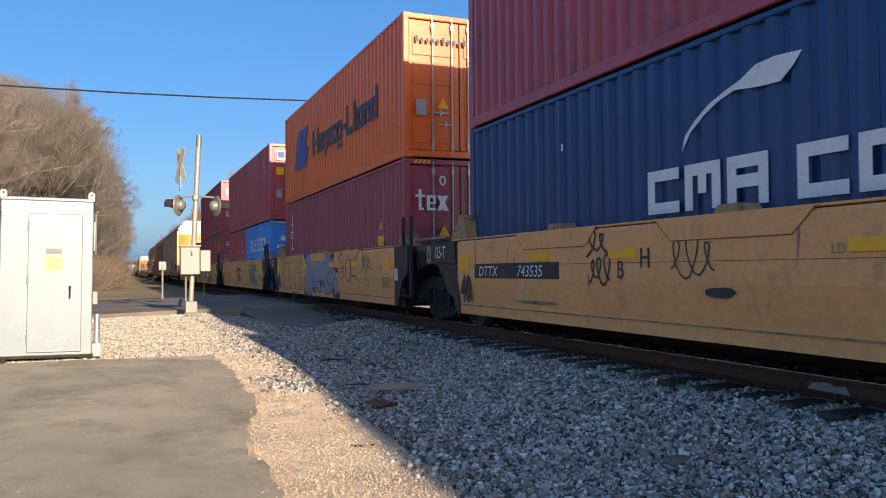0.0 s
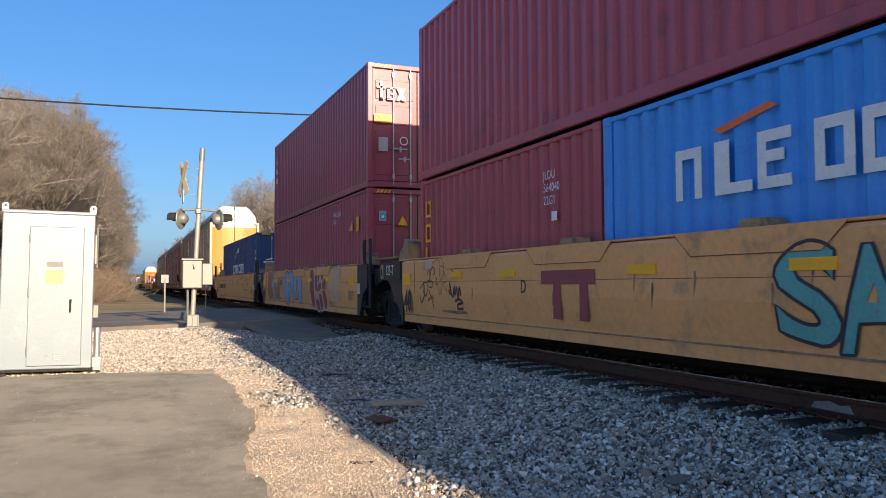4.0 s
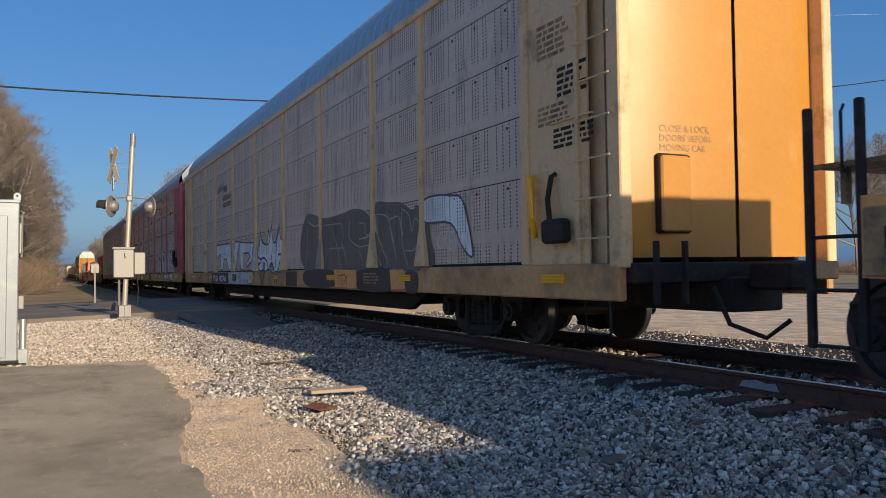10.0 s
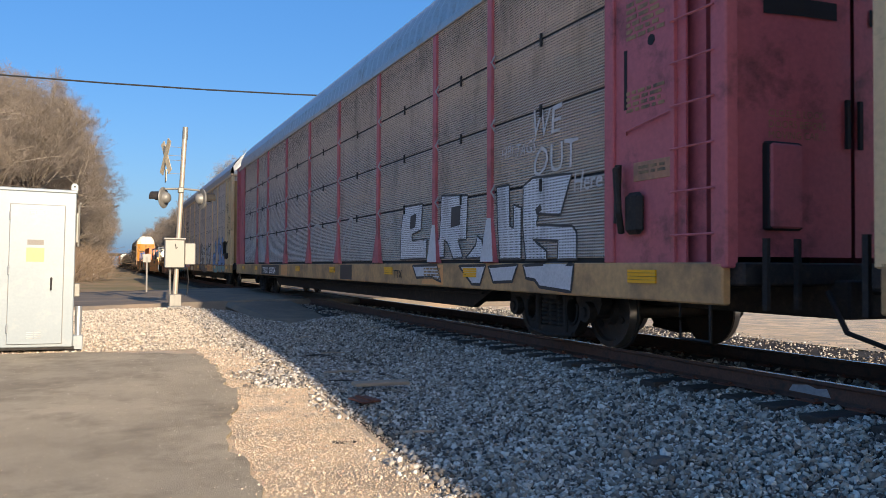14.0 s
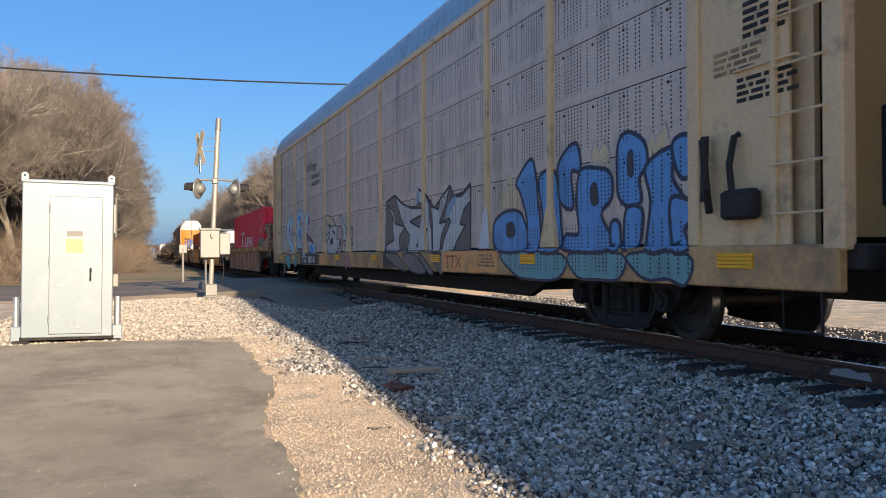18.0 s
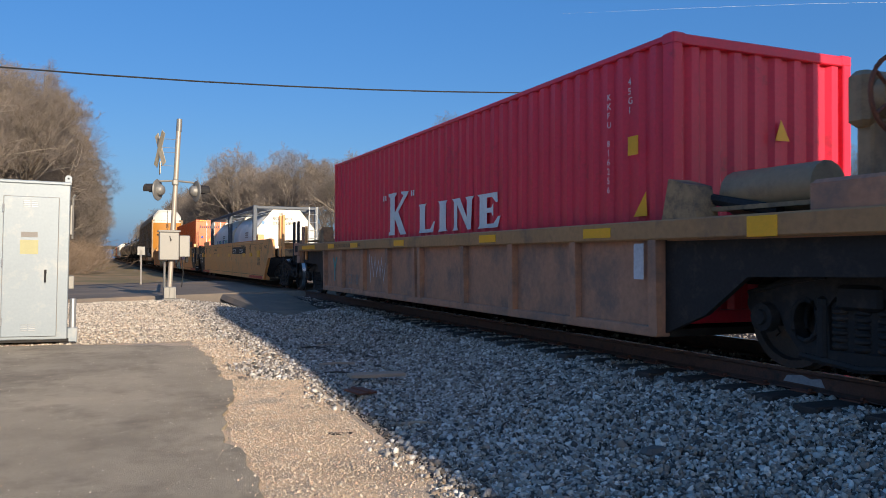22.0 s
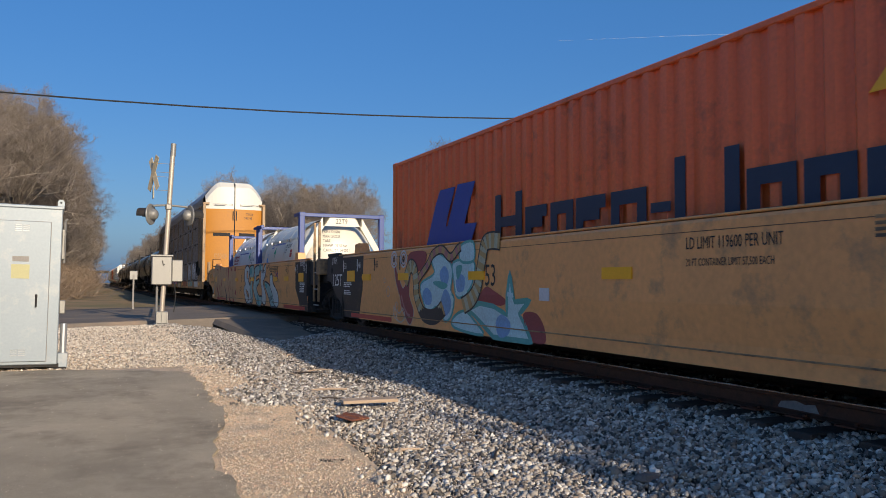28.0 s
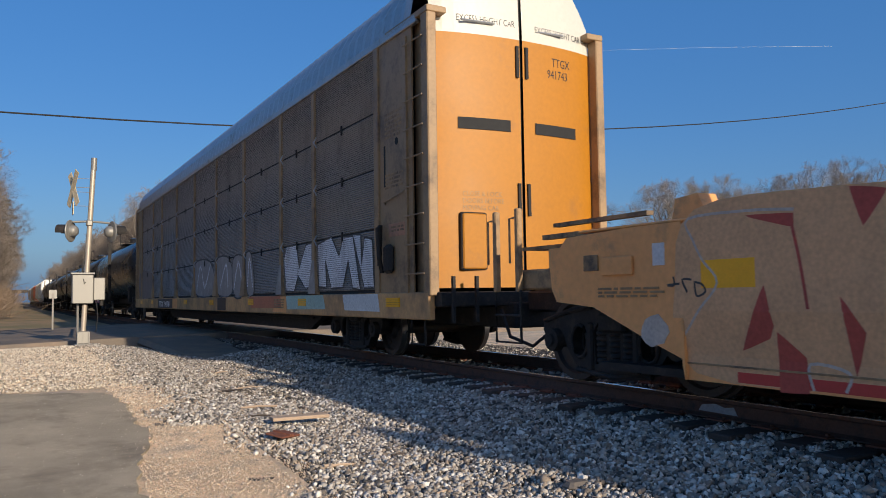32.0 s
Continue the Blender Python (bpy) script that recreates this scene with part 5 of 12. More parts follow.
part("box_lid", Shape().box(-0.31, -0.22, 1.86, 0.25, 0.14, 1.91, 0.01), ALU, sig)
part("side_box", Shape().box(0.22, -0.14, 1.2, 0.5, 0.1, 1.78, 0.02), ALU, sig)
part("counterweight", Shape().box(0.38, -0.05, 1.05, 0.47, 0.06, 1.3, 0.02), SOOT, sig)
part("box_latch", Shape().tube([(-0.02, -0.205, 1.75), (0.0, -0.21, 1.62), (0.03, -0.205, 1.66)], 0.012, 6), SOOT, sig)
part("conduit", Shape().tube([(-0.13, 0.02, 0.3), (-0.13, 0.02, 1.14)], 0.03, 8), ALU, sig)
part("conduit", Shape().tube([(0.3, 0.0, 0.4), (0.34, 0.0, 0.8), (0.3, 0.0, 1.2)], 0.012, 6), SEAL, sig)
ga = part("gate_arm", Shape().box(-0.02, 0, -0.05, 0.02, 7.0, 0.05), WHITE, sig, "lowered gate arm with red and white stripes")
ga.location, ga.rotation_euler = (0.42, 0.1, 1.18), (0, 0, radians(-4))
for k in range(8):
    part("red_band", Shape().box(-0.024, 0.2 + k * 0.85, -0.054, 0.024, 0.6 + k * 0.85, 0.054), RED, ga)
rs = thing("road_sign", "small square sign on a thin post beside the road", "sign", at=(1.48, 33.2, -0.2))
part("post", Shape().box(-0.03, -0.03, 0, 0.03, 0.03, 1.45), GREYMARK, rs)
part("plate", Shape().box(-0.14, -0.012, 1.25, 0.14, 0.0, 1.58, 0.01), ALU, rs)
for i, (x, y) in enumerate(((-5.5, 30.5), (-6.1, 29.5))):
    pl = solid("guy_guard", Shape().tube([(0, 0, 0), (-0.5, 0.2, 2.3)], 0.035, 8), YELLOW if i == 0 else ROD, "yellow plastic guard on a slanting guy wire", "guy wire")
    pl.location = (x, y, -0.25)
wire = Shape().tube([(x, 28, 6.83 + 0.0021 * (x + 4) ** 2) for x in range(-60, 75, 3)], 0.028, 6)
solid("overhead_cable", wire, CABLE, "black overhead cable sagging across the line", "cable", smooth=True)
for x in (-60, 72):
    up = thing("utility_pole", "tall weathered wooden pole that carries the cable", "pole", "utility poles", at=(x, 28, -0.4))
    z = 7.23 + 0.0021 * (x + 4) ** 2
    part("shaft", Shape().tube([(0, 0, -0.2), (0, 0, z + 0.6)], 0.16, 12, 0.11), WOOD, up, smooth=True)
    part("insulator", Shape().lathe((0, 0, z + 0.6), [(0, 0.05), (0.1, 0.06), (0.15, 0.03)], 10, "z"), ROD, up)
    part("cross_bolt", Shape().tube([(0, -0.2, z), (0, 0.2, z)], 0.04, 8), ROD, up)
solid("contrail", Shape().tube([(560, 900, 326), (760, 900, 359), (1000, 900, 397), (1300, 900, 441)], 0.03, 6, 0.15), WHITE, "thin white contrail across the clear sky", "cloud", kind="structure")
mb = thing("mailbox_marker", "small white marker post beside the far track", "marker", at=(-1.2, 95, 0))
part("post", Shape().box(-0.08, -0.08, -0.2, 0.08, 0.08, 1.2), WHITE, mb)
bridge = thing("far_bridge", "distant grey overpass across the line", "bridge", at=(0, 520, 0))
part("deck", Shape().box(-40, 0, 6.2, 60, 8, 7.8), BED, bridge)
for x in (-14, -2, 14, 26):
    part("pier", Shape().box(x, 1, -0.5, x + 1.5, 7, 6.2), BED, bridge)


# ---- bare winter trees ----
def tree_meshes(seed, h, bark):
    """A bare tree: limbs that fork upward into fine twigs, held within a rounded crown."""
    rng = random.Random(seed)
    wood, twig = Shape(), Shape()
    mid, wide, tall = 0.60 * h, h * rng.uniform(0.33, 0.39), 0.42 * h

    def outside(p):
        return (p.x * p.x + p.y * p.y) / wide ** 2 + ((p.z - mid) / tall) ** 2 > 1 + 0.12 * noise.noise(p * 0.9)

    def grow(p, d, length, r, level):
        n = 3 if level < 3 else 2 if level < 5 else 1
        pts, q = [p], p
        dd = d.copy()
        for i in range(n):
            dd = (dd + Vector((rng.gauss(0, 0.11), rng.gauss(0, 0.11), rng.gauss(0.03, 0.08)))).normalized()
            step = dd * length / n
            if level and outside(q + step):
                step *= 0.45
            q = q + step
            pts.append(q)
        if level >= 3:
            r = max(r, 0.0105 - 0.0025 * (level - 3))
        (wood if level < 3 else twig).tube(pts, r, (7, 5, 4, 3, 3, 3)[level], r * (0.62 if level < 4 else 0.4), caps=False)
        if level == 5:
            return
        kids = (11, 7, 6, 6, 6)[level]
        for k in range(kids):
            t = 0.3 + 0.7 * (k + rng.random()) / kids if level else 0.3 + 0.7 * (k + rng.random() * 0.7) / kids
            i = min(int(t * n), n - 1)
            b = pts[i].lerp(pts[i + 1], t * n - i)
            az = rng.random() * 6.283 if level else k * 2.4 + rng.random()
            spread = (0.78, 0.78, 0.8, 0.85, 0.9)[level] * (0.7 + 0.5 * rng.random())
            a = dd.cross(Vector((0.3, 0.2, 1))).normalized()
            c = dd.cross(a)
            nd = (dd * math.cos(spread) + (a * math.cos(az) + c * math.sin(az)) * math.sin(spread) + Vector((0, 0, 0.06))).normalized()
            grow(b, nd, length * (0.6, 0.58, 0.55, 0.56, 0.6)[level] * (0.8 + 0.4 * rng.random()) * (1.2 - 0.45 * t if level == 0 else 1), r * (0.46 if level == 0 else 0.54) * (1.1 - 0.4 * t), level + 1)
    grow(Vector((0, 0, -0.3)), Vector((0, 0, 1)), h * 0.7, h * 0.015, 0)
    return wood.mesh("trunk", bark), twig.mesh("crown", TWIG)


TREES = []
for i in range(4):
    tk, cr = tree_meshes(20 + i, 15.2, BARK)
    t = thing("tree", "tall bare deciduous tree in winter", "tree", "trees along the line")
    part("trunk", tk, None, t)
    part("crown", cr, None, t, "fine bare twigs")
    TREES.append(t)
rng = random.Random(31)
spots = []
for row, x in ((0, -6.8), (1, -9.6), (2, -13), (3, -17)):
    y = (57, 53, 50, 47)[row]
    while y < 400:
        spots.append((x + 0.022 * min(y - 56, 90) * (row == 0) + rng.uniform(-0.8, 0.8), y, rng.uniform(0.88, 1.08)))
        y += rng.uniform(3.2, 4.6) * (1 + y / 130)
for k in range(16):
    spots.append((-20 - rng.random() * 18, 41 + k * 1.6, rng.uniform(0.85, 1.05)))
for row, x in ((0, 21), (1, 26), (2, 32)):
    y = 132 - row * 14
    while y < 420:
        spots.append((x + rng.uniform(-2, 2), y, rng.uniform(0.95, 1.15)))
        y += rng.uniform(5, 8) * (1 + y / 250)
for k in range(10):
    spots.append((51 + k * 7.0 + rng.uniform(-2, 2), 104 - k * 2.8 + rng.uniform(-6, 8), rng.uniform(1.05, 1.4)))
spots = [(x, y, k * (0.84 if y < 62 and x < -8 else 0.93 if x < -8 else 1.0)) for x, y, k in spots]
rng.shuffle(spots)
pale = thing("tree", "bare tree with pale sunlit limbs at the wood's edge", "tree", "trees along the line", at=(-11.2, 47, -0.2))
for name, me in zip(("trunk", "crown"), tree_meshes(71, 12.6, PALE_BARK)):
    part(name, me, None, pale)
for i, (x, y, k) in enumerate(spots):
    if i < 4:
        TREES[i].location, TREES[i].rotation_euler, TREES[i].scale = (x, y, -0.2), (0, 0, i), (k, k, k)
    else:
        t = copy_thing(TREES[i % 4], Matrix.Identity(4))
        t.location, t.rotation_euler, t.scale = (x, y, -0.2), (0, 0, rng.random() * 6.28), (k, k, k * rng.uniform(0.9, 1.1))


def thicket_mesh(seed):
    rng = random.Random(seed)
    sh = Shape()
    for i in range(420):
        p = Vector((rng.uniform(-3, 3), rng.uniform(-3, 3), 0))
        q = p + Vector((rng.gauss(0, 1.2), rng.gauss(0, 1.2), rng.uniform(0.5, 2.9)))
        m = p.lerp(q, 0.5) + Vector((rng.gauss(0, 0.25), rng.gauss(0, 0.25), 0))
        sh.tube([p, m, q], 0.018, 3, 0.006, caps=False)
        for k in range(4):
            a = m.lerp(q, rng.random())
            sh.tube([a, a + Vector((rng.gauss(0, 0.6), rng.gauss(0, 0.6), rng.uniform(0.2, 1.0)))], 0.012, 3, 0.005, caps=False)
    return sh.mesh("thicket", BRUSH)


BRUSH = material("brown winter brush", (0.2, 0.145, 0.1), 0.95, 0, 0.3, 0.4, 12, 0.0, random_tint=0.35)
BUSHES = [thicket_mesh(60 + i) for i in range(3)]
rng = random.Random(77)
for side, x0, x1 in ((0, -16, -3.6), (1, 20, 34)):
    y = 42 if side == 0 else 125
    while y < 400:
        for k in range(3):
            b = tagged(new("thicket", BUSHES[rng.randrange(3)]), "leafless brown undergrowth at the wood's edge", "bush", "thickets along the line")
            q = rng.uniform(0.7, 1.2) * (1 + y / 500)
            b.location, b.rotation_euler, b.scale = (rng.uniform(x0, x1), y + rng.uniform(-2, 2), -0.2), (0, 0, rng.random() * 6.28), (q, q, q * rng.uniform(0.7, 1.1))
        y += 4.5 * (1 + y / 120)
for k in range(16):
    b = tagged(new("thicket", BUSHES[k % 3]), "leafless brown undergrowth at the wood's edge", "bush", "thickets along the line")
    b.location, b.rotation_euler, b.scale = (36 + k * 5.1, 112 - k * 2.0 + rng.uniform(-6, 6), -0.2), (0, 0, rng.random() * 6.28), (1.0, 1.0, 0.7)

# ---- the train: well cars ----
def lamp_free_steps(u, y, sgn, mat=CHARCOAL, x=-1.42, top=1.95, low=0.45):
    """Ladder with two tall grab posts at the end of a well."""
    for k in (0.0, 0.42):
        part("grab_post", Shape().box(x - 0.03, y + sgn * k - 0.03, low, x + 0.03, y + sgn * k + 0.03, top, 0.01), mat, u)
    for z in (low + 0.02, low + 0.42, low + 0.8):
        part("step", Shape().tube([(x, y, z), (x, y + sgn * 0.42, z)], 0.016, 6), mat, u)
    part("grab_iron", Shape().tube([(x - 0.03, y + sgn * 0.1, top - 0.5), (x - 0.06, y + sgn * 0.1, top - 0.45), (x - 0.06, y + sgn * 0.1, top - 0.08), (x - 0.03, y + sgn * 0.1, top - 0.03)], 0.012, 6), mat, u)


def grating(u, y0, y1, z, x0=-1.2, x1=1.2):
    g = Shape()
    n = max(3, int((y1 - y0) / 0.07))
    for i in range(n + 1):
        y = y0 + (y1 - y0) * i / n
        g.box(x0, y - 0.012, z - 0.03, x1, y + 0.012, z)
    for x in (x0, (x0 + x1) / 2, x1):
        g.box(x - 0.015, y0, z - 0.04, x + 0.015, y1, z - 0.002)
    return part("platform_grating", g, TAN_DARK, u, "rusty brown walkway grating")


def well_unit(s, label, rear_end=False, front_end=False, half=6.3, top=1.40, marks=True, ends=CHARCOAL, reach=6.05, refl=((-5.6, 0.5, 0.2), (-2.9, 0.45, 0.1), (-0.5, 0.45, 0.1), (2.4, 0.48, 0.11), (4.8, 0.5, 0.1), (6.1, 0.36, 0.2)), flaps=(-4.6, -1.6, 1.5, 4.1)):
    """One well of an articulated car; s: its middle."""
    u = thing("well_car", label, "rail car", "well cars")
    reach = half if rear_end else reach
    for sx in (-1, 1):
        sh = Shape().prism([(sx * 1.42, top), (sx * 1.485, top - 0.015), (sx * 1.5, top - 0.05), (sx * 1.5, 0.80), (sx * 1.455, 0.45), (sx * 1.455, 0.27), (sx * 1.27, 0.25), (sx * 1.27, 0.33), (sx * 1.38, 0.45), (sx * 1.42, 0.8)], "y", -half, reach)
        part("side_sill", sh, TAN, u)
        part("lower_rail", Shape().box(sx * 1.455, -half, 0.40, sx * 1.467, half, 0.418), TAN_DARK, u)
        part("top_chord", Shape().box(sx * 1.38, -half, top, sx * 1.49, half, top + 0.025, 0.008), TAN, u)
        part("seam", Shape().box(sx * 1.5, -half, top - 0.4, sx * 1.502, half, top - 0.394), SEAM_BROWN, u)
    part("well_floor", Shape().box(-1.27, -half, 0.25, 1.27, half, 0.27), SOOT, u)
    for y in (-half, half):
        part("bulkhead", Shape().box(-1.3, y - 0.03, 0.3, 1.3, y + 0.03, 1.2), SOOT, u)
    for y in flaps:
        part("gusset_plate", Shape().prism([(y - 0.98, top + 0.02), (y + 0.98, top + 0.02), (y + 0.74, top - 0.2), (y - 0.74, top - 0.2)], "x", -1.5, -1.508), TAN, u)
        ed = Shape()
        stroke([(y - 0.98, top + 0.01), (y - 0.74, top - 0.2), (y + 0.74, top - 0.2), (y + 0.98, top + 0.01)], 0.009, -1.5095, ed)
        part("gusset_weld", ed, SEAM_BROWN, u)
        part("container_guide", Shape().prism([(y - 0.2, top + 0.02), (y + 0.2, top + 0.02), (y + 0.13, top + 0.1), (y - 0.13, top + 0.1)], "x", -1.47, -1.25), TAN_DARK, u)
    for y, w, h in refl:
        part("reflector", Shape().box(-1.5, y - w / 2, top - 0.25 - h, -1.5135, y + w / 2, top - 0.25, 0.002), YELLOW, u, "yellow reflective strip")
    small_print(u, -1.503, -half + 0.2, -half + 0.75, 0.78, 5, TAN_DARK, 0.025, int(s))
    small_print(u, -1.503, -half + 3.0, -half + 4.2, top - 0.1, 2, TAN_DARK, 0.03, int(s) + 1)
    if marks:
        mark("stencil", "40", 0.4, CHARCOAL, u, -1.5045, reach - 0.12, 0.47, 0.72, bold=0.02)
    part("wear_stain", Shape().prism(blob(half - 2.7, 0.52, 0.5, 0.035, random.Random(int(s) + 3)), "x", -1.462, -1.466), TAN_DARK, u)
    rng = random.Random(int(s * 7))
    for k in range(9):
        y, z = rng.uniform(-half, half), rng.uniform(0.85, top - 0.1)
        part("rust_streak", Shape().prism([(y, z), (y + 0.02, z), (y + 0.03, z - rng.uniform(0.1, 0.35)), (y - 0.01, z - 0.08)], "x", -1.5, -1.5025), TAN_DARK, u)
    # rear of the unit
    if rear_end:
        part("end_side", Shape().prism([(half, 0.27), (half, top), (half + 0.9, top + 0.01), (half + 2.9, top + 0.01), (half + 2.9, 0.86), (half + 2.55, 0.85), (half + 1.5, 0.67), (half + 1.05, 0.43), (half + 0.75, 0.27)], "x", -1.5, -1.42), TAN, u)
        part("end_side", Shape().prism([(half, 0.27), (half, top), (half + 0.9, top + 0.01), (half + 2.9, top + 0.01), (half + 2.9, 0.86), (half + 2.55, 0.85), (half + 1.5, 0.67), (half + 1.05, 0.43), (half + 0.75, 0.27)], "x", 1.5, 1.42), TAN, u)
        part("end_plate", Shape().box(-1.525, half + 2.1, 0.87, -1.5, half + 2.88, 1.33, 0.01), TAN_DARK, u)
        part("vent_hole", Shape().box(-1.53, half + 2.55, 1.05, -1.52, half + 2.72, 1.2, 0.005), SOOT, u)
        part("end_sill", Shape().box(-1.35, half + 2.75, 0.85, 1.35, half + 2.9, 1.2, 0.01), TAN_DARK, u)
        part("centre_sill", Shape().box(-0.3, half, 0.75, 0.3, half + 3.3, 1.1, 0.02), SOOT, u)
        part("coupler", Shape().box(-0.15, half + 3.3, 0.72, 0.15, half + 3.9, 1.0, 0.03), SOOT, u)
        grating(u, half + 1.6, half + 3.5, 1.7, -1.2, 0.6)
        for y in (half + 1.7, half + 2.5, half + 3.3):
            part("grating_leg", Shape().box(-1.1, y, top, -1.04, y + 0.05, 1.68), TAN_DARK, u)
        lamp_free_steps(u, half + 3.0, 1, SOOT, -1.35, 2.1, 0.35)
        truck(u, half + 2.18, 0.457, 1.83)
    else:
        for sx in (-1, 1):
            part("end_side", Shape().prism([(reach, 0.25), (reach, top), (reach + 1.12, top), (reach + 1.12, 1.05), (reach + 0.9, 1.03), (reach + 0.66, 0.87), (reach + 0.5, 0.64), (reach + 0.2, 0.5), (reach + 0.04, 0.25)], "x", sx * 1.49, sx * 1.40), ends, u, "dark painted end over the shared truck")
        part("end_plate", Shape().box(-1.52, reach + 0.08, 1.06, -1.49, reach + 1.1, top - 0.03, 0.01), ends, u)
        part("plate_rim", Shape().box(-1.528, reach + 0.06, top - 0.04, -1.49, reach + 1.12, top - 0.02).box(-1.528, reach + 0.06, 1.05, -1.49, reach + 1.12, 1.065), ends, u)
        if ends is CHARCOAL:
            mark("stencil", "125-T", 0.2, WHITE, u, -1.524, reach + 0.94, 1.14, 0.72)
        part("socket", Shape().box(-1.525, reach + 1.12, 1.06, -1.3, reach + 1.3, top - 0.05, 0.01), TAN_DARK, u)
        part("socket_hole", Shape().box(-1.53, reach + 1.17, 1.13, -1.5, reach + 1.24, top - 0.13, 0.01), SOOT, u)
        part("end_beam", Shape().box(-1.3, reach + 0.9, 1.0, 1.3, reach + 1.4, 1.3, 0.02), SOOT, u)
        part("drawbar", Shape().box(-0.3, half, 0.7, 0.3, half + 1.6, 1.05, 0.02), SOOT, u)
        part("seam", Shape().box(-1.5, reach - 0.68, 0.8, -1.5035, reach - 0.668, top - 0.02), SEAM_BROWN, u)
    # front of the unit
    if not front_end:
        for sx in (-1, 1):
            part("end_side", Shape().prism([(-half, 0.27), (-half, top), (-half - 0.75, top), (-half - 0.75, 0.9), (-half - 0.45, 0.75), (-half - 0.2, 0.27)], "x", sx * 1.49, sx * 1.40), ends, u, "dark painted end over the shared truck")
        part("end_beam", Shape().box(-1.3, -half - 1.2, 1.0, 1.3, -half - 0.6, 1.3, 0.02), SOOT, u)
        grating(u, -half - 1.9, -half - 0.1, top + 0.13)
        lamp_free_steps(u, -half - 0.35, -1, ends if ends is not TAN else TAN_DARK)
        part("notice", Shape().box(-1.49, -half - 0.2, 0.75, -1.495, -half - 0.02, 0.98), SPRAYWHITE, u, "white paper notice")
        part("air_hose", Shape().tube([(-1.3, -half - 0.8, 1.1), (-1.35, -half - 1.0, 0.95), (-1.2, -half - 1.5, 1.15)], 0.02, 6), SEAL, u)
    part("container_latch", Shape().prism([(reach - 0.1, top), (reach + 0.5, top), (reach + 0.42, top + 0.2), (reach + 0.26, top + 0.26), (reach + 0.16, top + 0.42), (reach - 0.04, top + 0.36)], "x", -1.4, -1.1), TAN_DARK, u, "cast container guide")
    part("container_latch", Shape().prism([(-half - 0.5, top), (-half - 0.05, top), (-half - 0.1, top + 0.22), (-half - 0.3, top + 0.26)], "x", -1.4, -1.1), TAN_DARK, u, "cast container guide")
    return on_train(u, s)


def unit_s(k):
    return 20.85 + 15.49 * (k - 2)


UNITS = {}
for k in (-1, 0, 1, 2, 3, 4, 5):
    UNITS[k] = well_unit(unit_s(k), "tan articulated well car carrying containers" if k != 5 else "tan end well of an articulated car with a lettered side", rear_end=(k == 5), marks=(k != 5), reach=6.64 if k == 4 else 6.05, refl=((-5.6, 0.5, 0.2), (-2.9, 0.45, 0.1), (-0.5, 0.45, 0.1), (2.4, 0.48, 0.11), (4.8, 0.5, 0.1), (8.07, 0.47, 0.2)) if k == 5 else ((-5.82, 0.46, 0.2), (-3.55, 0.45, 0.1), (-1.4, 0.48, 0.1), (1.65, 0.48, 0.1), (4.05 if k == 4 else 3.43, 0.48, 0.1), (6.38 if k == 4 else 5.79, 0.43, 0.21)), flaps=(-4.6, -1.7, 1.0, 3.95) if k == 5 else (-2.9, 0.1, 3.1))
    truck(UNITS[k], -7.75)


def plated(u, y1, y0, z0, z1, text, mat=WHITE, h=0.15, sq=0.95, x=-1.5):
    part("number_panel", Shape().box(x, y0, z0, x - 0.004, y1, z1), CHARCOAL, u, "dark panel with the car's reporting mark")
    word, digits = text.split()
    slanted(mark("reporting_mark", word, h, mat, u, x - 0.0055, y1 - 0.14, z0 + 0.03, sq), z0 + 0.03)
    slanted(mark("car_number", digits, h, mat, u, x - 0.0055, y1 - 0.55 * (y1 - y0), z0 + 0.03, sq), z0 + 0.03)


plated(UNITS[5], 6.08, 3.63, 0.82, 1.03, "DTTX  743535", h=0.15, sq=1.12)
plated(UNITS[1], 5.4, 2.95, 0.82, 1.03, "DTTX  743535", h=0.15, sq=1.12)
mark("stencil", "PLATE\n   II", 0.05, CHARCOAL, UNITS[5], -1.5055, 3.37, 0.96, 0.9)
part("class_box", Shape().box(-1.5, 3.15, 0.79, -1.503, 3.4, 1.04).box(-1.5035, 3.17, 0.81, -1.504, 3.38, 1.02), TAN_DARK, UNITS[5])
mark("stencil", "A", 0.22, CHARCOAL, UNITS[5], -1.5045, 2.53, 0.8, 0.9)
mark("stencil", "B", 0.2, CHARCOAL, UNITS[1], -1.5045, 1.75, 0.84, 0.9)
mark("stencil", "LD LIMIT", 0.08, TAN_DARK, UNITS[1], -1.5045, -1.0, 1.04)
u = UNITS[5]
mark("stencil", "40", 0.42, CHARCOAL, u, -1.5045, 7.12, 0.49, 0.85, bold=0.02)
mark("stencil", "110", 0.07, CHARCOAL, u, -1.5045, 6.52, 1.32)
ring = Shape()
stroke([(6.42 + 0.1 * math.cos(q * 0.3927), 1.35 + 0.1 * math.sin(q * 0.3927)) for q in range(17)], 0.014, -1.5045, ring)
part("stencil_ring", ring, CHARCOAL, u)
part("notice", Shape().box(-1.5, 7.26, 0.74, -1.504, 7.46, 0.98), SPRAYWHITE, u, "white paper notice")
part("air_reservoir", Shape().tube([(-0.95, 8.3, 1.6), (-0.95, 7.75, 1.6)], 0.13, 14), TAN_DARK, u, smooth=True)
part("brake_valve", Shape().box(-1.15, 7.35, 1.40, -0.8, 7.65, 1.66, 0.04), TAN_DARK, u)
hb = part("brake_wheel", Shape().tube([(0.24 * math.cos(q * math.tau / 24), 0, 0.24 * math.sin(q * math.tau / 24)) for q in range(25)], 0.014, 6, caps=False), RUSTY, u, "spoked hand brake wheel")
hb.location = (-0.6, 9.2, 1.5)
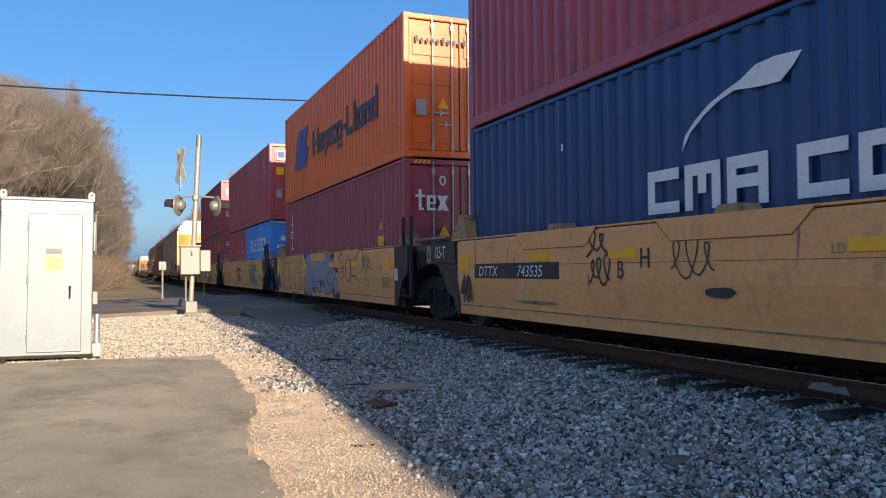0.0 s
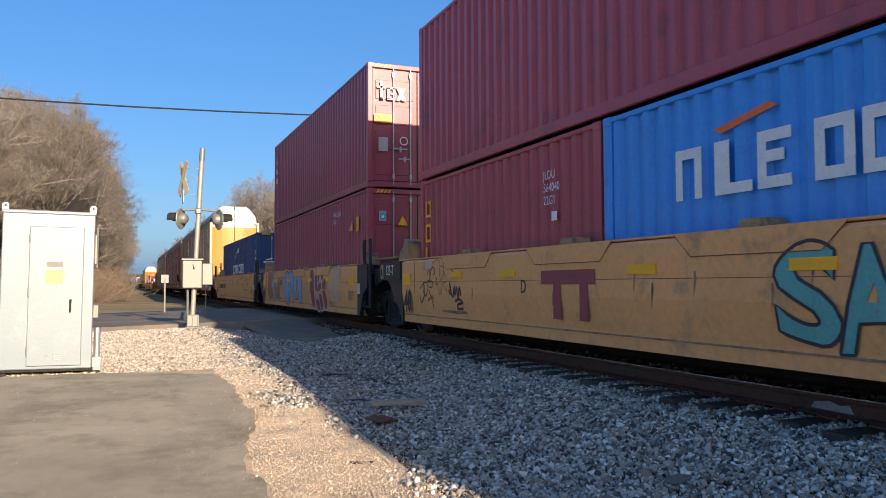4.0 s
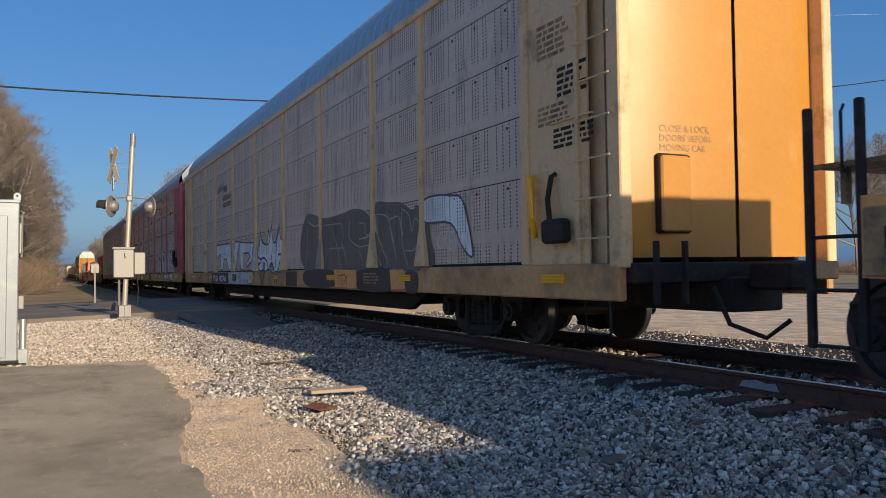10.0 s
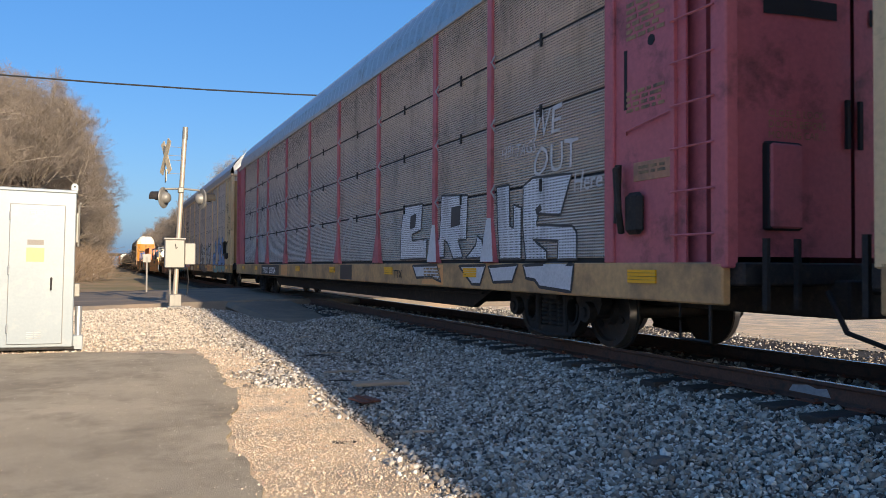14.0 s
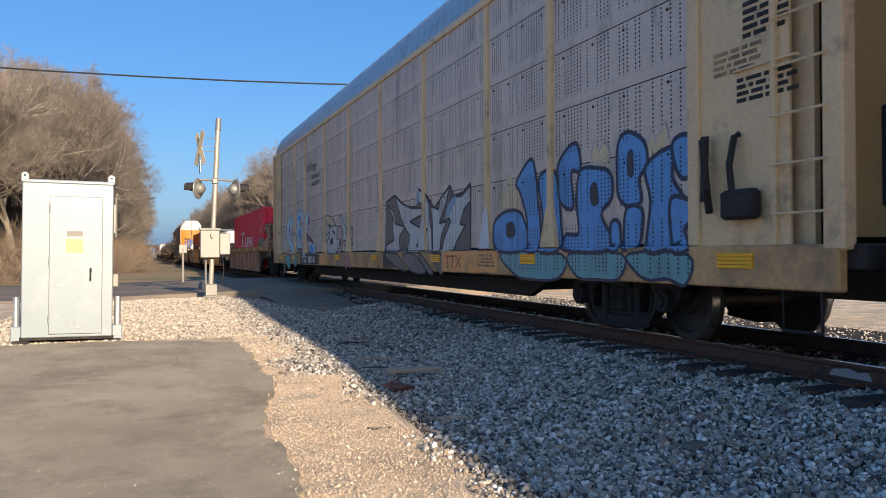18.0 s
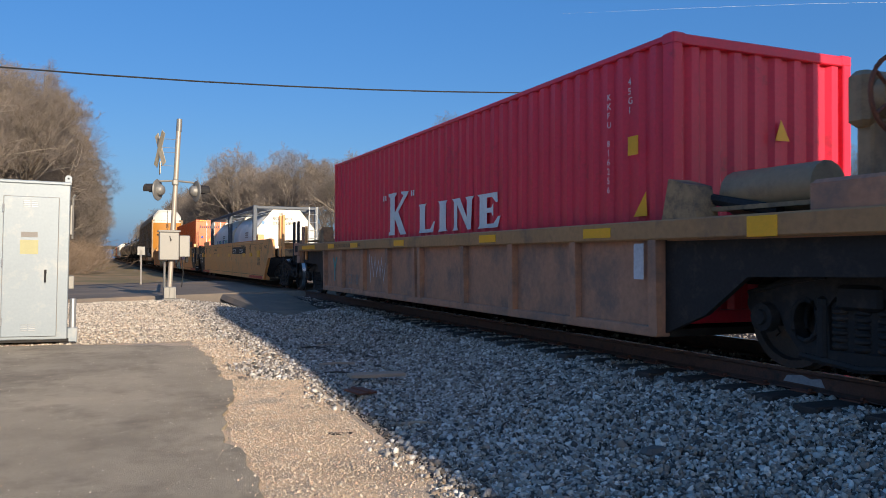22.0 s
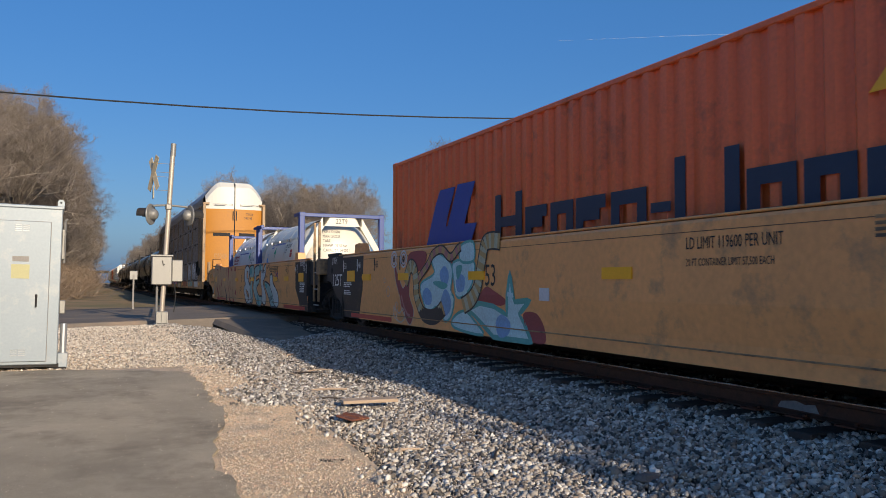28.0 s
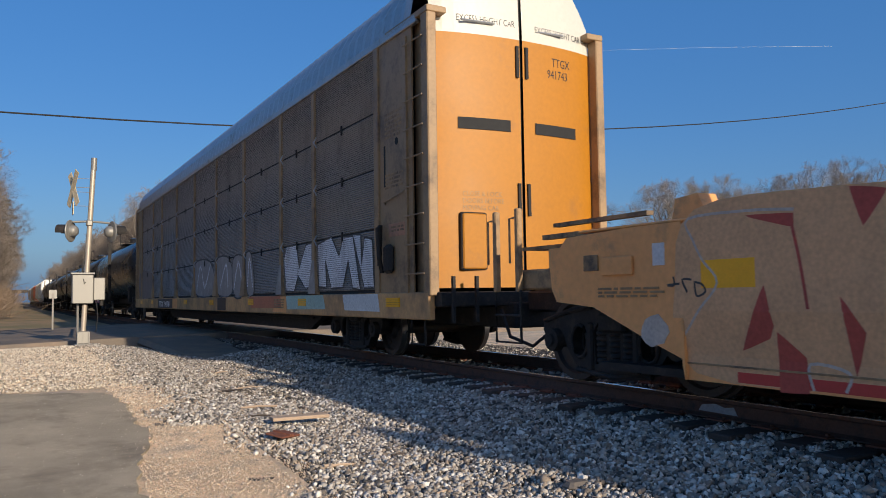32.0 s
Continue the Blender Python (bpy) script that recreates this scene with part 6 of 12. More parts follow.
for q in range(5):
    part("wheel_spoke", Shape().tube([(0, 0.02, 0), (0.235 * math.cos(q * 1.2566), 0, 0.235 * math.sin(q * 1.2566))], 0.01, 5), RUSTY, hb)
for y in (7.6, 8.15):
    part("grab_iron", Shape().tube([(-1.25, y, 1.42), (-1.25, y, 2.2), (-1.25, y - 0.12, 2.2), (-1.25, y - 0.12, 1.8)], 0.016, 6), SOOT, u)
mark("stencil", "GW52BM", 0.12, CHARCOAL, UNITS[5], -1.462, -4.1, 0.5, 0.8)
part("smudge", Shape().prism(blob(0.2, 0.72, 0.17, 0.06, random.Random(4)), "x", -1.5, -1.504), SPRAYBLACK, UNITS[1])
part("letter_shape", Shape().box(-1.5055, -0.55, 0.95, -1.507, 0.68, 1.12).box(-1.5055, 0.2, 0.53, -1.507, 0.38, 0.95).box(-1.5055, -0.4, 0.53, -1.507, -0.22, 0.95), WINE, UNITS[3], "dark red painted block figure")
mark("stencil", "D", 0.18, CHARCOAL, UNITS[3], -1.5045, 1.25, 0.84, 0.9)
spray(UNITS[3], "SAC", -3.2, -4.9, 0.45, 1.25, TEAL, SPRAYBLACK, 0.03, seed=12)

# sprayed figures on the wells
loops(UNITS[1], 2.4, 1.85, 1.08, 1.4, SPRAYBLACK, 8, 0.03, count=2)
loops(UNITS[1], 2.35, 1.8, 0.76, 1.1, SPRAYBLACK, 9, 0.03, count=3)
loops(UNITS[1], 0.95, 0.15, 0.82, 1.28, SPRAYBLACK, 11, 0.018, count=3)
part("graffiti_tag", Shape().box(-1.5045, 1.3, 0.95, -1.507, 1.33, 1.15).box(-1.5045, 1.18, 0.95, -1.507, 1.21, 1.15).box(-1.5045, 1.18, 1.04, -1.507, 1.33, 1.07), SPRAYBLACK, UNITS[1])
tag(UNITS[1], "W\nM", 4.0, 0.68, 0.12, SPRAYWHITE)
tag(UNITS[4], "MTL", -3.05, 1.27, 0.09, SPRAYWHITE)
tag(UNITS[4], "JOE", 3.2, 0.95, 0.2, SPRAYBLACK)
figure(UNITS[5], WELL_SIDE, TAN, SEAM_BROWN, 0.022, [(-3.3, 1.29), (-3.58, 1.43), (-3.94, 1.33), (-4.08, 1.38), (-4.46, 1.35), (-4.78, 1.13), (-4.73, 0.79), (-4.31, 0.73), (-3.92, 0.77), (-3.48, 0.82)])
for pts in ([(-3.6, 1.4), (-3.5, 1.1), (-3.65, 0.85), (-3.8, 1.05), (-3.6, 1.15)], [(-3.95, 1.32), (-3.9, 1.0), (-4.0, 0.8)], [(-4.05, 1.1), (-4.2, 1.25), (-4.3, 1.05), (-4.15, 0.95)], [(-4.35, 1.3), (-4.4, 0.95), (-4.5, 1.1), (-4.6, 0.85), (-4.7, 1.1)]):
    sweep(UNITS[5], WELL_SIDE, SPRAYBLACK, 0.02, pts)
for pts in ([(-5.05, 1.2), (-5.1, 1.38), (-5.18, 1.22), (-5.08, 1.15)], [(-5.22, 1.15), (-5.24, 1.38), (-5.3, 1.2), (-5.36, 1.38), (-5.38, 1.15)], [(-5.42, 1.15), (-5.48, 1.38), (-5.54, 1.15)], [(-5.05, 1.0), (-5.2, 1.08), (-5.35, 1.0), (-5.55, 1.06)]):
    sweep(UNITS[5], WELL_SIDE, SPRAYBLACK, 0.025, pts)
tag(UNITS[5], "VMG", -1.15, 1.0, 0.22, SPRAYBLACK)

figure(UNITS[2], WELL_SIDE, SPRAYBLACK, SPRAYBLACK, 0.02, [(-1.32, 0.39), (-1.42, 0.53), (-1.56, 0.36), (-1.81, 0.38), (-1.94, 0.44), (-2.08, 0.36), (-1.91, 0.28), (-1.63, 0.27)])
figure(UNITS[2], WELL_SIDE, SPRAYBLACK, SPRAYBLACK, 0.02, [(-1.26, 1.31), (-1.48, 1.39), (-1.65, 1.34), (-1.59, 1.23), (-1.4, 1.27)])
figure(UNITS[2], WELL_SIDE, SPRAYBLACK, SPRAYBLACK, 0.02, [(-1.68, 1), (-1.88, 1.02), (-2.03, 0.94), (-1.84, 0.91)])
figure(UNITS[2], WELL_SIDE, SPRAYBLACK, SPRAYBLACK, 0.02, [(2, 0.52), (1.85, 0.38), (1.39, 0.25), (1.86, 0.28)])
figure(UNITS[2], WELL_SIDE, SPRAYBLACK, SPRAYBLACK, 0.02, [(1.79, 1.41), (1.59, 1.41), (1.5, 1.26), (1.67, 1.3)])
figure(UNITS[2], WELL_SIDE, SPRAYBLACK, SPRAYBLACK, 0.02, [(0.88, 0.43), (0.67, 0.49), (0.56, 0.34), (0.75, 0.38)])
figure(UNITS[2], WELL_SIDE, FADED_BLUE, FADED_DEEP, 0.042, [(1.6, 0.95), (1.47, 1.41), (0.99, 1.35), (1.07, 1.06), (0.8, 0.91), (0.76, 0.69), (1.02, 0.31), (1.53, 0.4), (1.85, 0.6), (1.64, 0.79), (1.28, 0.54), (1.13, 0.72)])
figure(UNITS[2], WELL_SIDE, FADED_BLUE, FADED_DEEP, 0.042, [(0.82, 1.2), (0.4, 1.36), (0.04, 1.28), (-0.07, 1.17), (-0.55, 1.24), (-0.59, 0.87), (-0.36, 0.71), (-0.17, 0.55), (0.02, 0.37), (0.42, 0.49), (0.8, 0.51), (0.67, 0.83)])
figure(UNITS[2], WELL_SIDE, FADED_BLUE, FADED_DEEP, 0.042, [(-0.55, 1.22), (-0.89, 1.37), (-1.19, 1.31), (-1.27, 1.16), (-1.16, 0.93), (-0.96, 0.82), (-0.97, 0.64), (-1.11, 0.44), (-0.71, 0.35), (-0.48, 0.53), (-0.38, 0.81)])
figure(UNITS[2], WELL_SIDE, FADED_BLUE, FADED_DEEP, 0.042, [(-1.27, 1.13), (-1.4, 1.24), (-1.59, 1.18), (-1.66, 0.93), (-1.87, 0.8), (-1.9, 0.57), (-1.78, 0.4), (-1.53, 0.49), (-1.44, 0.65), (-1.31, 0.59), (-1.26, 0.39), (-1.04, 0.49), (-1.18, 0.82)])
sweep(UNITS[2], WELL_SIDE, FADED_DEEP, 0.03, [(0.55, 0.73), (0.32, 0.65), (-0.04, 0.69), (-0.33, 0.81)])
sweep(UNITS[2], WELL_SIDE, FADED_DEEP, 0.03, [(0.4, 1.19), (0.26, 0.94), (0.1, 0.97)])
sweep(UNITS[2], WELL_SIDE, FADED_DEEP, 0.03, [(-0.76, 0.97), (-0.97, 1.11), (-0.79, 1.15)])
sweep(UNITS[2], WELL_SIDE, FADED_DEEP, 0.03, [(-1.5, 0.79), (-1.65, 0.74), (-1.87, 0.8)])
sweep(UNITS[2], WELL_SIDE, FADED_DEEP, 0.03, [(-0.93, 1.41), (-1.06, 1.26), (-1.01, 1.14)])
figure(UNITS[2], WELL_SIDE, SPRAY_NAVY, FADED_DEEP, 0.02, [(-0.41, 0.68), (-0.54, 0.7), (-0.56, 0.55), (-0.43, 0.54)])
figure(UNITS[2], WELL_SIDE, SPRAY_NAVY, FADED_DEEP, 0.02, [(-1.35, 0.99), (-1.43, 1), (-1.45, 0.85), (-1.35, 0.85)])
figure(UNITS[2], WELL_SIDE, SPRAYBLACK, SPRAYBLACK, 0.02, [(-0.08, 0.66), (-0.23, 0.71), (-0.24, 0.6), (-0.09, 0.56)])
figure(UNITS[2], WELL_SIDE, SPRAYBLACK, SPRAYBLACK, 0.02, [(-0.86, 0.73), (-0.94, 0.71), (-0.88, 0.64)])
figure(UNITS[2], WELL_SIDE, TAN, SEAM_BROWN, 0.022, [(5.51, 1.29), (5.07, 1.3), (4.91, 0.96), (5.04, 0.44), (5.35, 0.29), (5.64, 0.36)])
figure(UNITS[2], WELL_SIDE, TAN, SEAM_BROWN, 0.022, [(4.8, 1.01), (4.34, 1.28), (4.1, 1.01), (4.21, 0.41), (4.66, 0.35), (4.88, 0.6)])
figure(UNITS[2], WELL_SIDE, TAN, SEAM_BROWN, 0.022, [(3.97, 1.2), (3.68, 1.41), (2.93, 1.35), (2.99, 0.42), (3.52, 0.3), (3.97, 0.42)])
figure(UNITS[2], WELL_SIDE, TAN, SEAM_BROWN, 0.022, [(3.13, 1.32), (2.36, 1.25), (2.79, 0.95), (2.23, 0.87), (2.29, 0.57), (2.89, 0.31), (3.14, 0.41)])
figure(UNITS[4], WELL_SIDE, HAZE_BLUE, SPRAYBLACK, 0.03, [(2.17, 1.35), (1.64, 1.3), (1.61, 0.72), (1.82, 0.4), (2.08, 0.34), (2.59, 0.59), (2.45, 1.1)])
figure(UNITS[4], WELL_SIDE, HAZE_BLUE, SPRAYBLACK, 0.03, [(1.64, 1.28), (0.87, 1.28), (0.95, 0.58), (1.09, 0.4), (1.25, 0.52), (1.28, 1.03), (1.67, 0.51)])
figure(UNITS[4], WELL_SIDE, HAZE_BLUE, SPRAYBLACK, 0.03, [(0.87, 1.33), (0.45, 1.41), (0.15, 1.21), (0.45, 1.07), (0.41, 0.6), (0.58, 0.52), (0.83, 0.59)])
figure(UNITS[4], WELL_SIDE, HAZE_BLUE, SPRAYBLACK, 0.03, [(0.3, 1.21), (0.05, 1.3), (-0.27, 1.06), (-0.2, 0.57), (-0.08, 0.4), (0.23, 0.51), (0.25, 0.88)])
figure(UNITS[4], WELL_SIDE, WINE, HAZE_WHITE, 0.045, [(-1.43, 1.17), (-1.51, 1.36), (-1.78, 1.39), (-1.94, 1.27), (-1.95, 0.78), (-1.85, 0.32), (-1.55, 0.38), (-1.47, 0.69), (-1.39, 0.93)])
figure(UNITS[4], WELL_SIDE, WINE, HAZE_WHITE, 0.045, [(-2.13, 1.37), (-2.33, 1.41), (-2.38, 1.14), (-2.35, 0.86), (-2.14, 0.78), (-2.02, 1.04)])
figure(UNITS[4], WELL_SIDE, WINE, HAZE_WHITE, 0.045, [(-2.39, 1.41), (-2.61, 1.38), (-2.63, 1.13), (-2.44, 1), (-2.38, 1.14)])
figure(UNITS[4], WELL_SIDE, WINE, HAZE_WHITE, 0.045, [(-2.67, 1.36), (-2.93, 1.39), (-3.09, 1.25), (-3.04, 1.11), (-2.89, 1.04), (-2.74, 1.2)])
figure(UNITS[4], WELL_SIDE, WINE, HAZE_WHITE, 0.045, [(-3.02, 1.08), (-3.3, 1.12), (-3.34, 0.93), (-3.25, 0.82), (-2.96, 0.83), (-2.91, 0.96)])
figure(UNITS[4], WELL_SIDE, WINE, HAZE_WHITE, 0.045, [(-2.49, 1), (-2.76, 1.03), (-2.78, 0.86), (-2.42, 0.75), (-2.32, 0.79)])
figure(UNITS[4], WELL_SIDE, WINE, HAZE_WHITE, 0.045, [(-2, 0.71), (-2.18, 0.56), (-2.42, 0.61), (-2.53, 0.37), (-2.5, 0.25), (-2.24, 0.26), (-2.04, 0.45)])
figure(UNITS[4], WELL_SIDE, WINE, HAZE_WHITE, 0.045, [(-2.53, 0.72), (-2.79, 0.69), (-2.87, 0.46), (-2.81, 0.27), (-2.66, 0.28), (-2.53, 0.47)])
figure(UNITS[4], WELL_SIDE, WINE, HAZE_WHITE, 0.045, [(-2.95, 0.76), (-3.24, 0.8), (-3.37, 0.61), (-3.32, 0.39), (-3.18, 0.3), (-3.04, 0.37)])
figure(UNITS[4], WELL_SIDE, TAN_FADE, HAZE_WHITE, 0.04, [(-3.69, 1.11), (-3.77, 1.25), (-4, 1.27), (-4.07, 1.15), (-3.91, 0.9), (-3.76, 0.87)])
figure(UNITS[4], WELL_SIDE, TAN_FADE, HAZE_WHITE, 0.04, [(-3.88, 0.93), (-3.84, 0.81), (-3.96, 0.64), (-4.13, 0.56), (-4.21, 0.62), (-4.22, 0.79)])
figure(UNITS[4], WELL_SIDE, TAN_FADE, HAZE_WHITE, 0.04, [(-4.25, 0.79), (-4.26, 0.6), (-4.37, 0.56), (-4.44, 0.63), (-4.46, 0.77)])
figure(UNITS[4], WELL_SIDE, TAN_FADE, HAZE_WHITE, 0.04, [(-4.5, 0.77), (-4.5, 0.58), (-4.67, 0.5), (-4.72, 0.62), (-4.67, 0.8)])
figure(UNITS[4], WELL_SIDE, TAN_FADE, HAZE_WHITE, 0.04, [(-4.52, 1.32), (-4.65, 1.41), (-4.83, 1.37), (-4.82, 1.08), (-4.67, 1.13)])
figure(UNITS[4], WELL_SIDE, TAN_FADE, HAZE_WHITE, 0.04, [(-4, 1.21), (-4.19, 1.39), (-4.36, 1.36), (-4.48, 1.22), (-4.67, 1.11), (-4.68, 0.95), (-4.5, 0.79), (-4.19, 0.73), (-3.99, 0.9)])
sweep(UNITS[4], WELL_SIDE, HAZE_WHITE, 0.025, [(-4.13, 1.32), (-4.25, 1.34), (-4.34, 1.25), (-4.28, 1.13), (-4.16, 1.15), (-4.13, 1.25), (-4.24, 1.29)])
sweep(UNITS[4], WELL_SIDE, WINE, 0.03, [(-3.58, 0.59), (-3.62, 0.46), (-3.71, 0.54), (-3.78, 0.42), (-3.89, 0.52), (-3.97, 0.41), (-4.09, 0.52), (-4.2, 0.43)])
sweep(UNITS[4], WELL_SIDE, HAZE_WHITE, 0.035, [(-0.36, 1.31), (-0.54, 1.23), (-0.66, 1.34)])
sweep(UNITS[4], WELL_SIDE, HAZE_WHITE, 0.035, [(-0.74, 1.19), (-0.91, 1.26), (-1.06, 1.22)])
sweep(UNITS[4], WELL_SIDE, HAZE_WHITE, 0.035, [(-0.4, 1.02), (-0.57, 0.97), (-0.53, 0.8)])
sweep(UNITS[4], WELL_SIDE, HAZE_WHITE, 0.035, [(-0.74, 1.06), (-0.82, 0.8), (-1.06, 0.97), (-1.13, 0.81)])
sweep(UNITS[4], WELL_SIDE, HAZE_WHITE, 0.035, [(-0.42, 0.71), (-0.53, 0.63), (-0.72, 0.72), (-0.85, 0.59), (-1.11, 0.72)])
figure(UNITS[4], WELL_SIDE, PINK_FADE, SPRAYWHITE, 0.017, [(5.54, 1.39), (5.32, 1.43), (4.95, 1.39), (4.93, 0.94), (4.94, 0.47), (5.14, 0.48), (5.15, 0.69), (5.18, 0.44), (5.41, 0.4), (5.63, 0.56), (5.68, 0.79), (5.55, 1.01)])
figure(UNITS[4], WELL_SIDE, PINK_FADE, SPRAYWHITE, 0.017, [(4.92, 1.39), (4.76, 1.42), (4.66, 1.31), (4.69, 0.94), (4.62, 0.51), (4.73, 0.43), (4.89, 0.47), (4.91, 0.77)])
figure(UNITS[4], WELL_SIDE, PINK_FADE, SPRAYWHITE, 0.017, [(4.16, 0.94), (4.07, 1), (3.92, 0.97), (3.92, 0.64), (4.07, 0.45), (4.24, 0.51)])
figure(UNITS[4], WELL_SIDE, PINK_FADE, SPRAYWHITE, 0.017, [(3.82, 0.88), (3.68, 1.09), (3.59, 0.85), (3.67, 0.53), (3.82, 0.43), (3.93, 0.51)])
figure(UNITS[4], WELL_SIDE, PINK_FADE, SPRAYWHITE, 0.017, [(3.52, 1.14), (3.38, 1.17), (3.28, 0.86), (3.36, 0.52), (3.46, 0.41), (3.66, 0.49), (3.67, 0.68), (3.59, 0.82)])
figure(UNITS[4], WELL_SIDE, GREY_FADE, SPRAYBLACK, 0.03, [(4.61, 1.34), (4.51, 1.41), (4.39, 1.33), (4.41, 1.18), (4.18, 1.15), (4.14, 1.03), (4.26, 0.86), (4.3, 0.68), (4.28, 0.49), (4.41, 0.45), (4.54, 0.54), (4.57, 0.84), (4.77, 0.85), (4.85, 1.01), (4.77, 1.16), (4.59, 1.21)])
sweep(UNITS[4], WELL_SIDE, SPRAY_NAVY, 0.035, [(3.25, 1.19), (3.24, 1.02), (3.14, 0.93), (3.1, 1.02), (3.07, 1.13), (3.11, 0.94)])
sweep(UNITS[4], WELL_SIDE, SPRAY_NAVY, 0.035, [(3.02, 1.13), (2.99, 1.01), (2.93, 1.1), (2.95, 0.97)])
sweep(UNITS[4], WELL_SIDE, SPRAY_NAVY, 0.035, [(2.88, 0.99), (2.85, 1.15), (2.77, 1.13), (2.82, 1.04), (2.76, 0.98), (2.76, 0.79)])
sweep(UNITS[4], WELL_SIDE, HAZE_WHITE, 0.02, [(4, 1.37), (3.9, 1.29), (3.83, 1.36), (3.71, 1.25), (3.65, 1.38)])
sweep(UNITS[4], WELL_SIDE, HAZE_WHITE, 0.02, [(4.27, 1.36), (4.13, 1.4), (3.96, 1.28), (3.94, 1.2)])
sweep(UNITS[2], WELL_SIDE, SPRAYBLACK, 0.022, [(-4.17, 1.42), (-4.19, 0.94), (-4.01, 0.98)])
sweep(UNITS[2], WELL_SIDE, SPRAYBLACK, 0.022, [(-4.38, 1.24), (-4.23, 1.19), (-4.29, 1.0)])
sweep(UNITS[2], WELL_SIDE, SPRAYBLACK, 0.022, [(-4.5, 1.32), (-4.44, 1.08), (-4.58, 1.07), (-4.56, 1.24)])
sweep(UNITS[2], WELL_SIDE, SPRAYBLACK, 0.022, [(-4.73, 1.21), (-4.61, 1.07), (-4.83, 0.97)])
sweep(UNITS[2], WELL_SIDE, SPRAYBLACK, 0.022, [(-4.49, 0.97), (-4.43, 0.78), (-4.6, 0.7), (-4.48, 0.64)])
sweep(UNITS[2], WELL_SIDE, HAZE_WHITE, 0.016, [(-4.87, 1.18), (-4.97, 0.97), (-5.05, 1.14), (-5.1, 0.96), (-5.18, 1.14), (-5.23, 0.99), (-5.31, 1.14)])
sweep(UNITS[2], WELL_SIDE, HAZE_WHITE, 0.016, [(-5.28, 0.94), (-5.39, 1.16), (-5.43, 0.97)])
sweep(UNITS[2], WELL_SIDE, HAZE_WHITE, 0.016, [(-5.05, 0.93), (-5.26, 0.93), (-5.1, 0.86), (-5.25, 0.82)])
sweep(UNITS[2], WELL_SIDE, SEAM_BROWN, 0.03, [(-2.09, 1.21), (-2.43, 1.35), (-2.62, 1.1), (-2.41, 0.72), (-2.16, 0.85), (-1.95, 1.05)])
sweep(UNITS[2], WELL_SIDE, SEAM_BROWN, 0.03, [(-2.82, 1.23), (-2.74, 0.95), (-2.85, 0.73), (-3.11, 0.76), (-3.16, 1.13), (-3.05, 1.22)])
sweep(UNITS[2], WELL_SIDE, SEAM_BROWN, 0.03, [(-3.19, 1.22), (-3.26, 0.85), (-3.61, 0.83), (-3.71, 0.73)])
sweep(UNITS[2], WELL_SIDE, SEAM_BROWN, 0.03, [(-2.26, 1.17), (-2.46, 1.07), (-2.37, 0.88)])
sweep(UNITS[3], WELL_SIDE, SEAM_BROWN, 0.022, [(5.06, 0.88), (4.89, 0.97), (4.86, 0.79), (5.05, 0.63), (5.09, 0.76)])
sweep(UNITS[3], WELL_SIDE, SEAM_BROWN, 0.022, [(4.91, 0.98), (4.71, 0.98), (4.7, 0.85), (4.82, 0.75), (4.91, 0.85), (4.89, 0.98)])
sweep(UNITS[3], WELL_SIDE, SEAM_BROWN, 0.022, [(4.73, 1.1), (4.63, 1.21), (4.59, 1.04), (4.71, 1.02)])
sweep(UNITS[3], WELL_SIDE, SEAM_BROWN, 0.022, [(4.67, 0.99), (4.48, 1.01), (4.49, 0.91), (4.62, 0.91)])
sweep(UNITS[3], WELL_SIDE, SEAM_BROWN, 0.022, [(4.53, 1.18), (4.46, 1.25), (4.35, 1.18), (4.41, 1.11)])
sweep(UNITS[3], WELL_SIDE, SEAM_BROWN, 0.022, [(4.27, 1.08), (4.3, 0.96), (4.22, 0.97)])
sweep(UNITS[3], WELL_SIDE, SEAM_BROWN, 0.022, [(4.62, 0.85), (4.57, 0.77), (4.44, 0.72)])
sweep(UNITS[3], WELL_SIDE, SEAM_BROWN, 0.022, [(4.72, 0.67), (4.55, 0.73), (4.46, 0.55)])
sweep(UNITS[3], WELL_SIDE, SPRAYBLACK, 0.01, [(4.14, 1.21), (4.07, 1.26), (3.95, 1.21), (3.97, 1.11), (4.05, 1.02), (4.13, 1.1), (4.14, 1.21)])
sweep(UNITS[3], WELL_SIDE, SPRAYBLACK, 0.01, [(4.07, 1.02), (4.07, 0.81), (4.17, 0.83), (4.22, 0.96)])
sweep(UNITS[3], WELL_SIDE, SPRAYBLACK, 0.01, [(4.47, 1.31), (4.22, 1.37), (4.12, 1.26)])
sweep(UNITS[3], WELL_SIDE, SPRAYBLACK, 0.01, [(3.95, 1.23), (3.83, 1.37), (3.53, 1.15), (3.72, 1.22)])
sweep(UNITS[3], WELL_SIDE, SPRAYBLACK, 0.01, [(3.95, 1.18), (3.83, 1.01), (3.99, 0.96), (3.82, 0.84)])
sweep(UNITS[3], WELL_SIDE, SPRAYBLACK, 0.01, [(3.7, 1.36), (3.46, 1.36), (3.62, 1.32), (3.46, 1.3), (3.63, 1.29)])
sweep(UNITS[3], WELL_SIDE, SPRAYBLACK, 0.04, [(3.7, 0.98), (3.58, 0.75), (3.5, 0.93), (3.48, 0.78), (3.41, 0.91), (3.36, 0.74), (3.3, 0.91), (3.24, 0.78)])
sweep(UNITS[3], WELL_SIDE, SPRAYBLACK, 0.04, [(3.51, 0.68), (3.35, 0.72), (3.2, 0.67), (3.4, 0.64), (3.42, 0.57), (3.21, 0.58)])
sweep(UNITS[3], WELL_SIDE, SPRAYBLACK, 0.04, [(3.73, 0.87), (3.67, 0.78)])
part("class_plate", Shape().box(-1.5, 4.53, 1.24, -1.504, 4.80, 1.35), HAZE_WHITE, UNITS[3], "white data label")
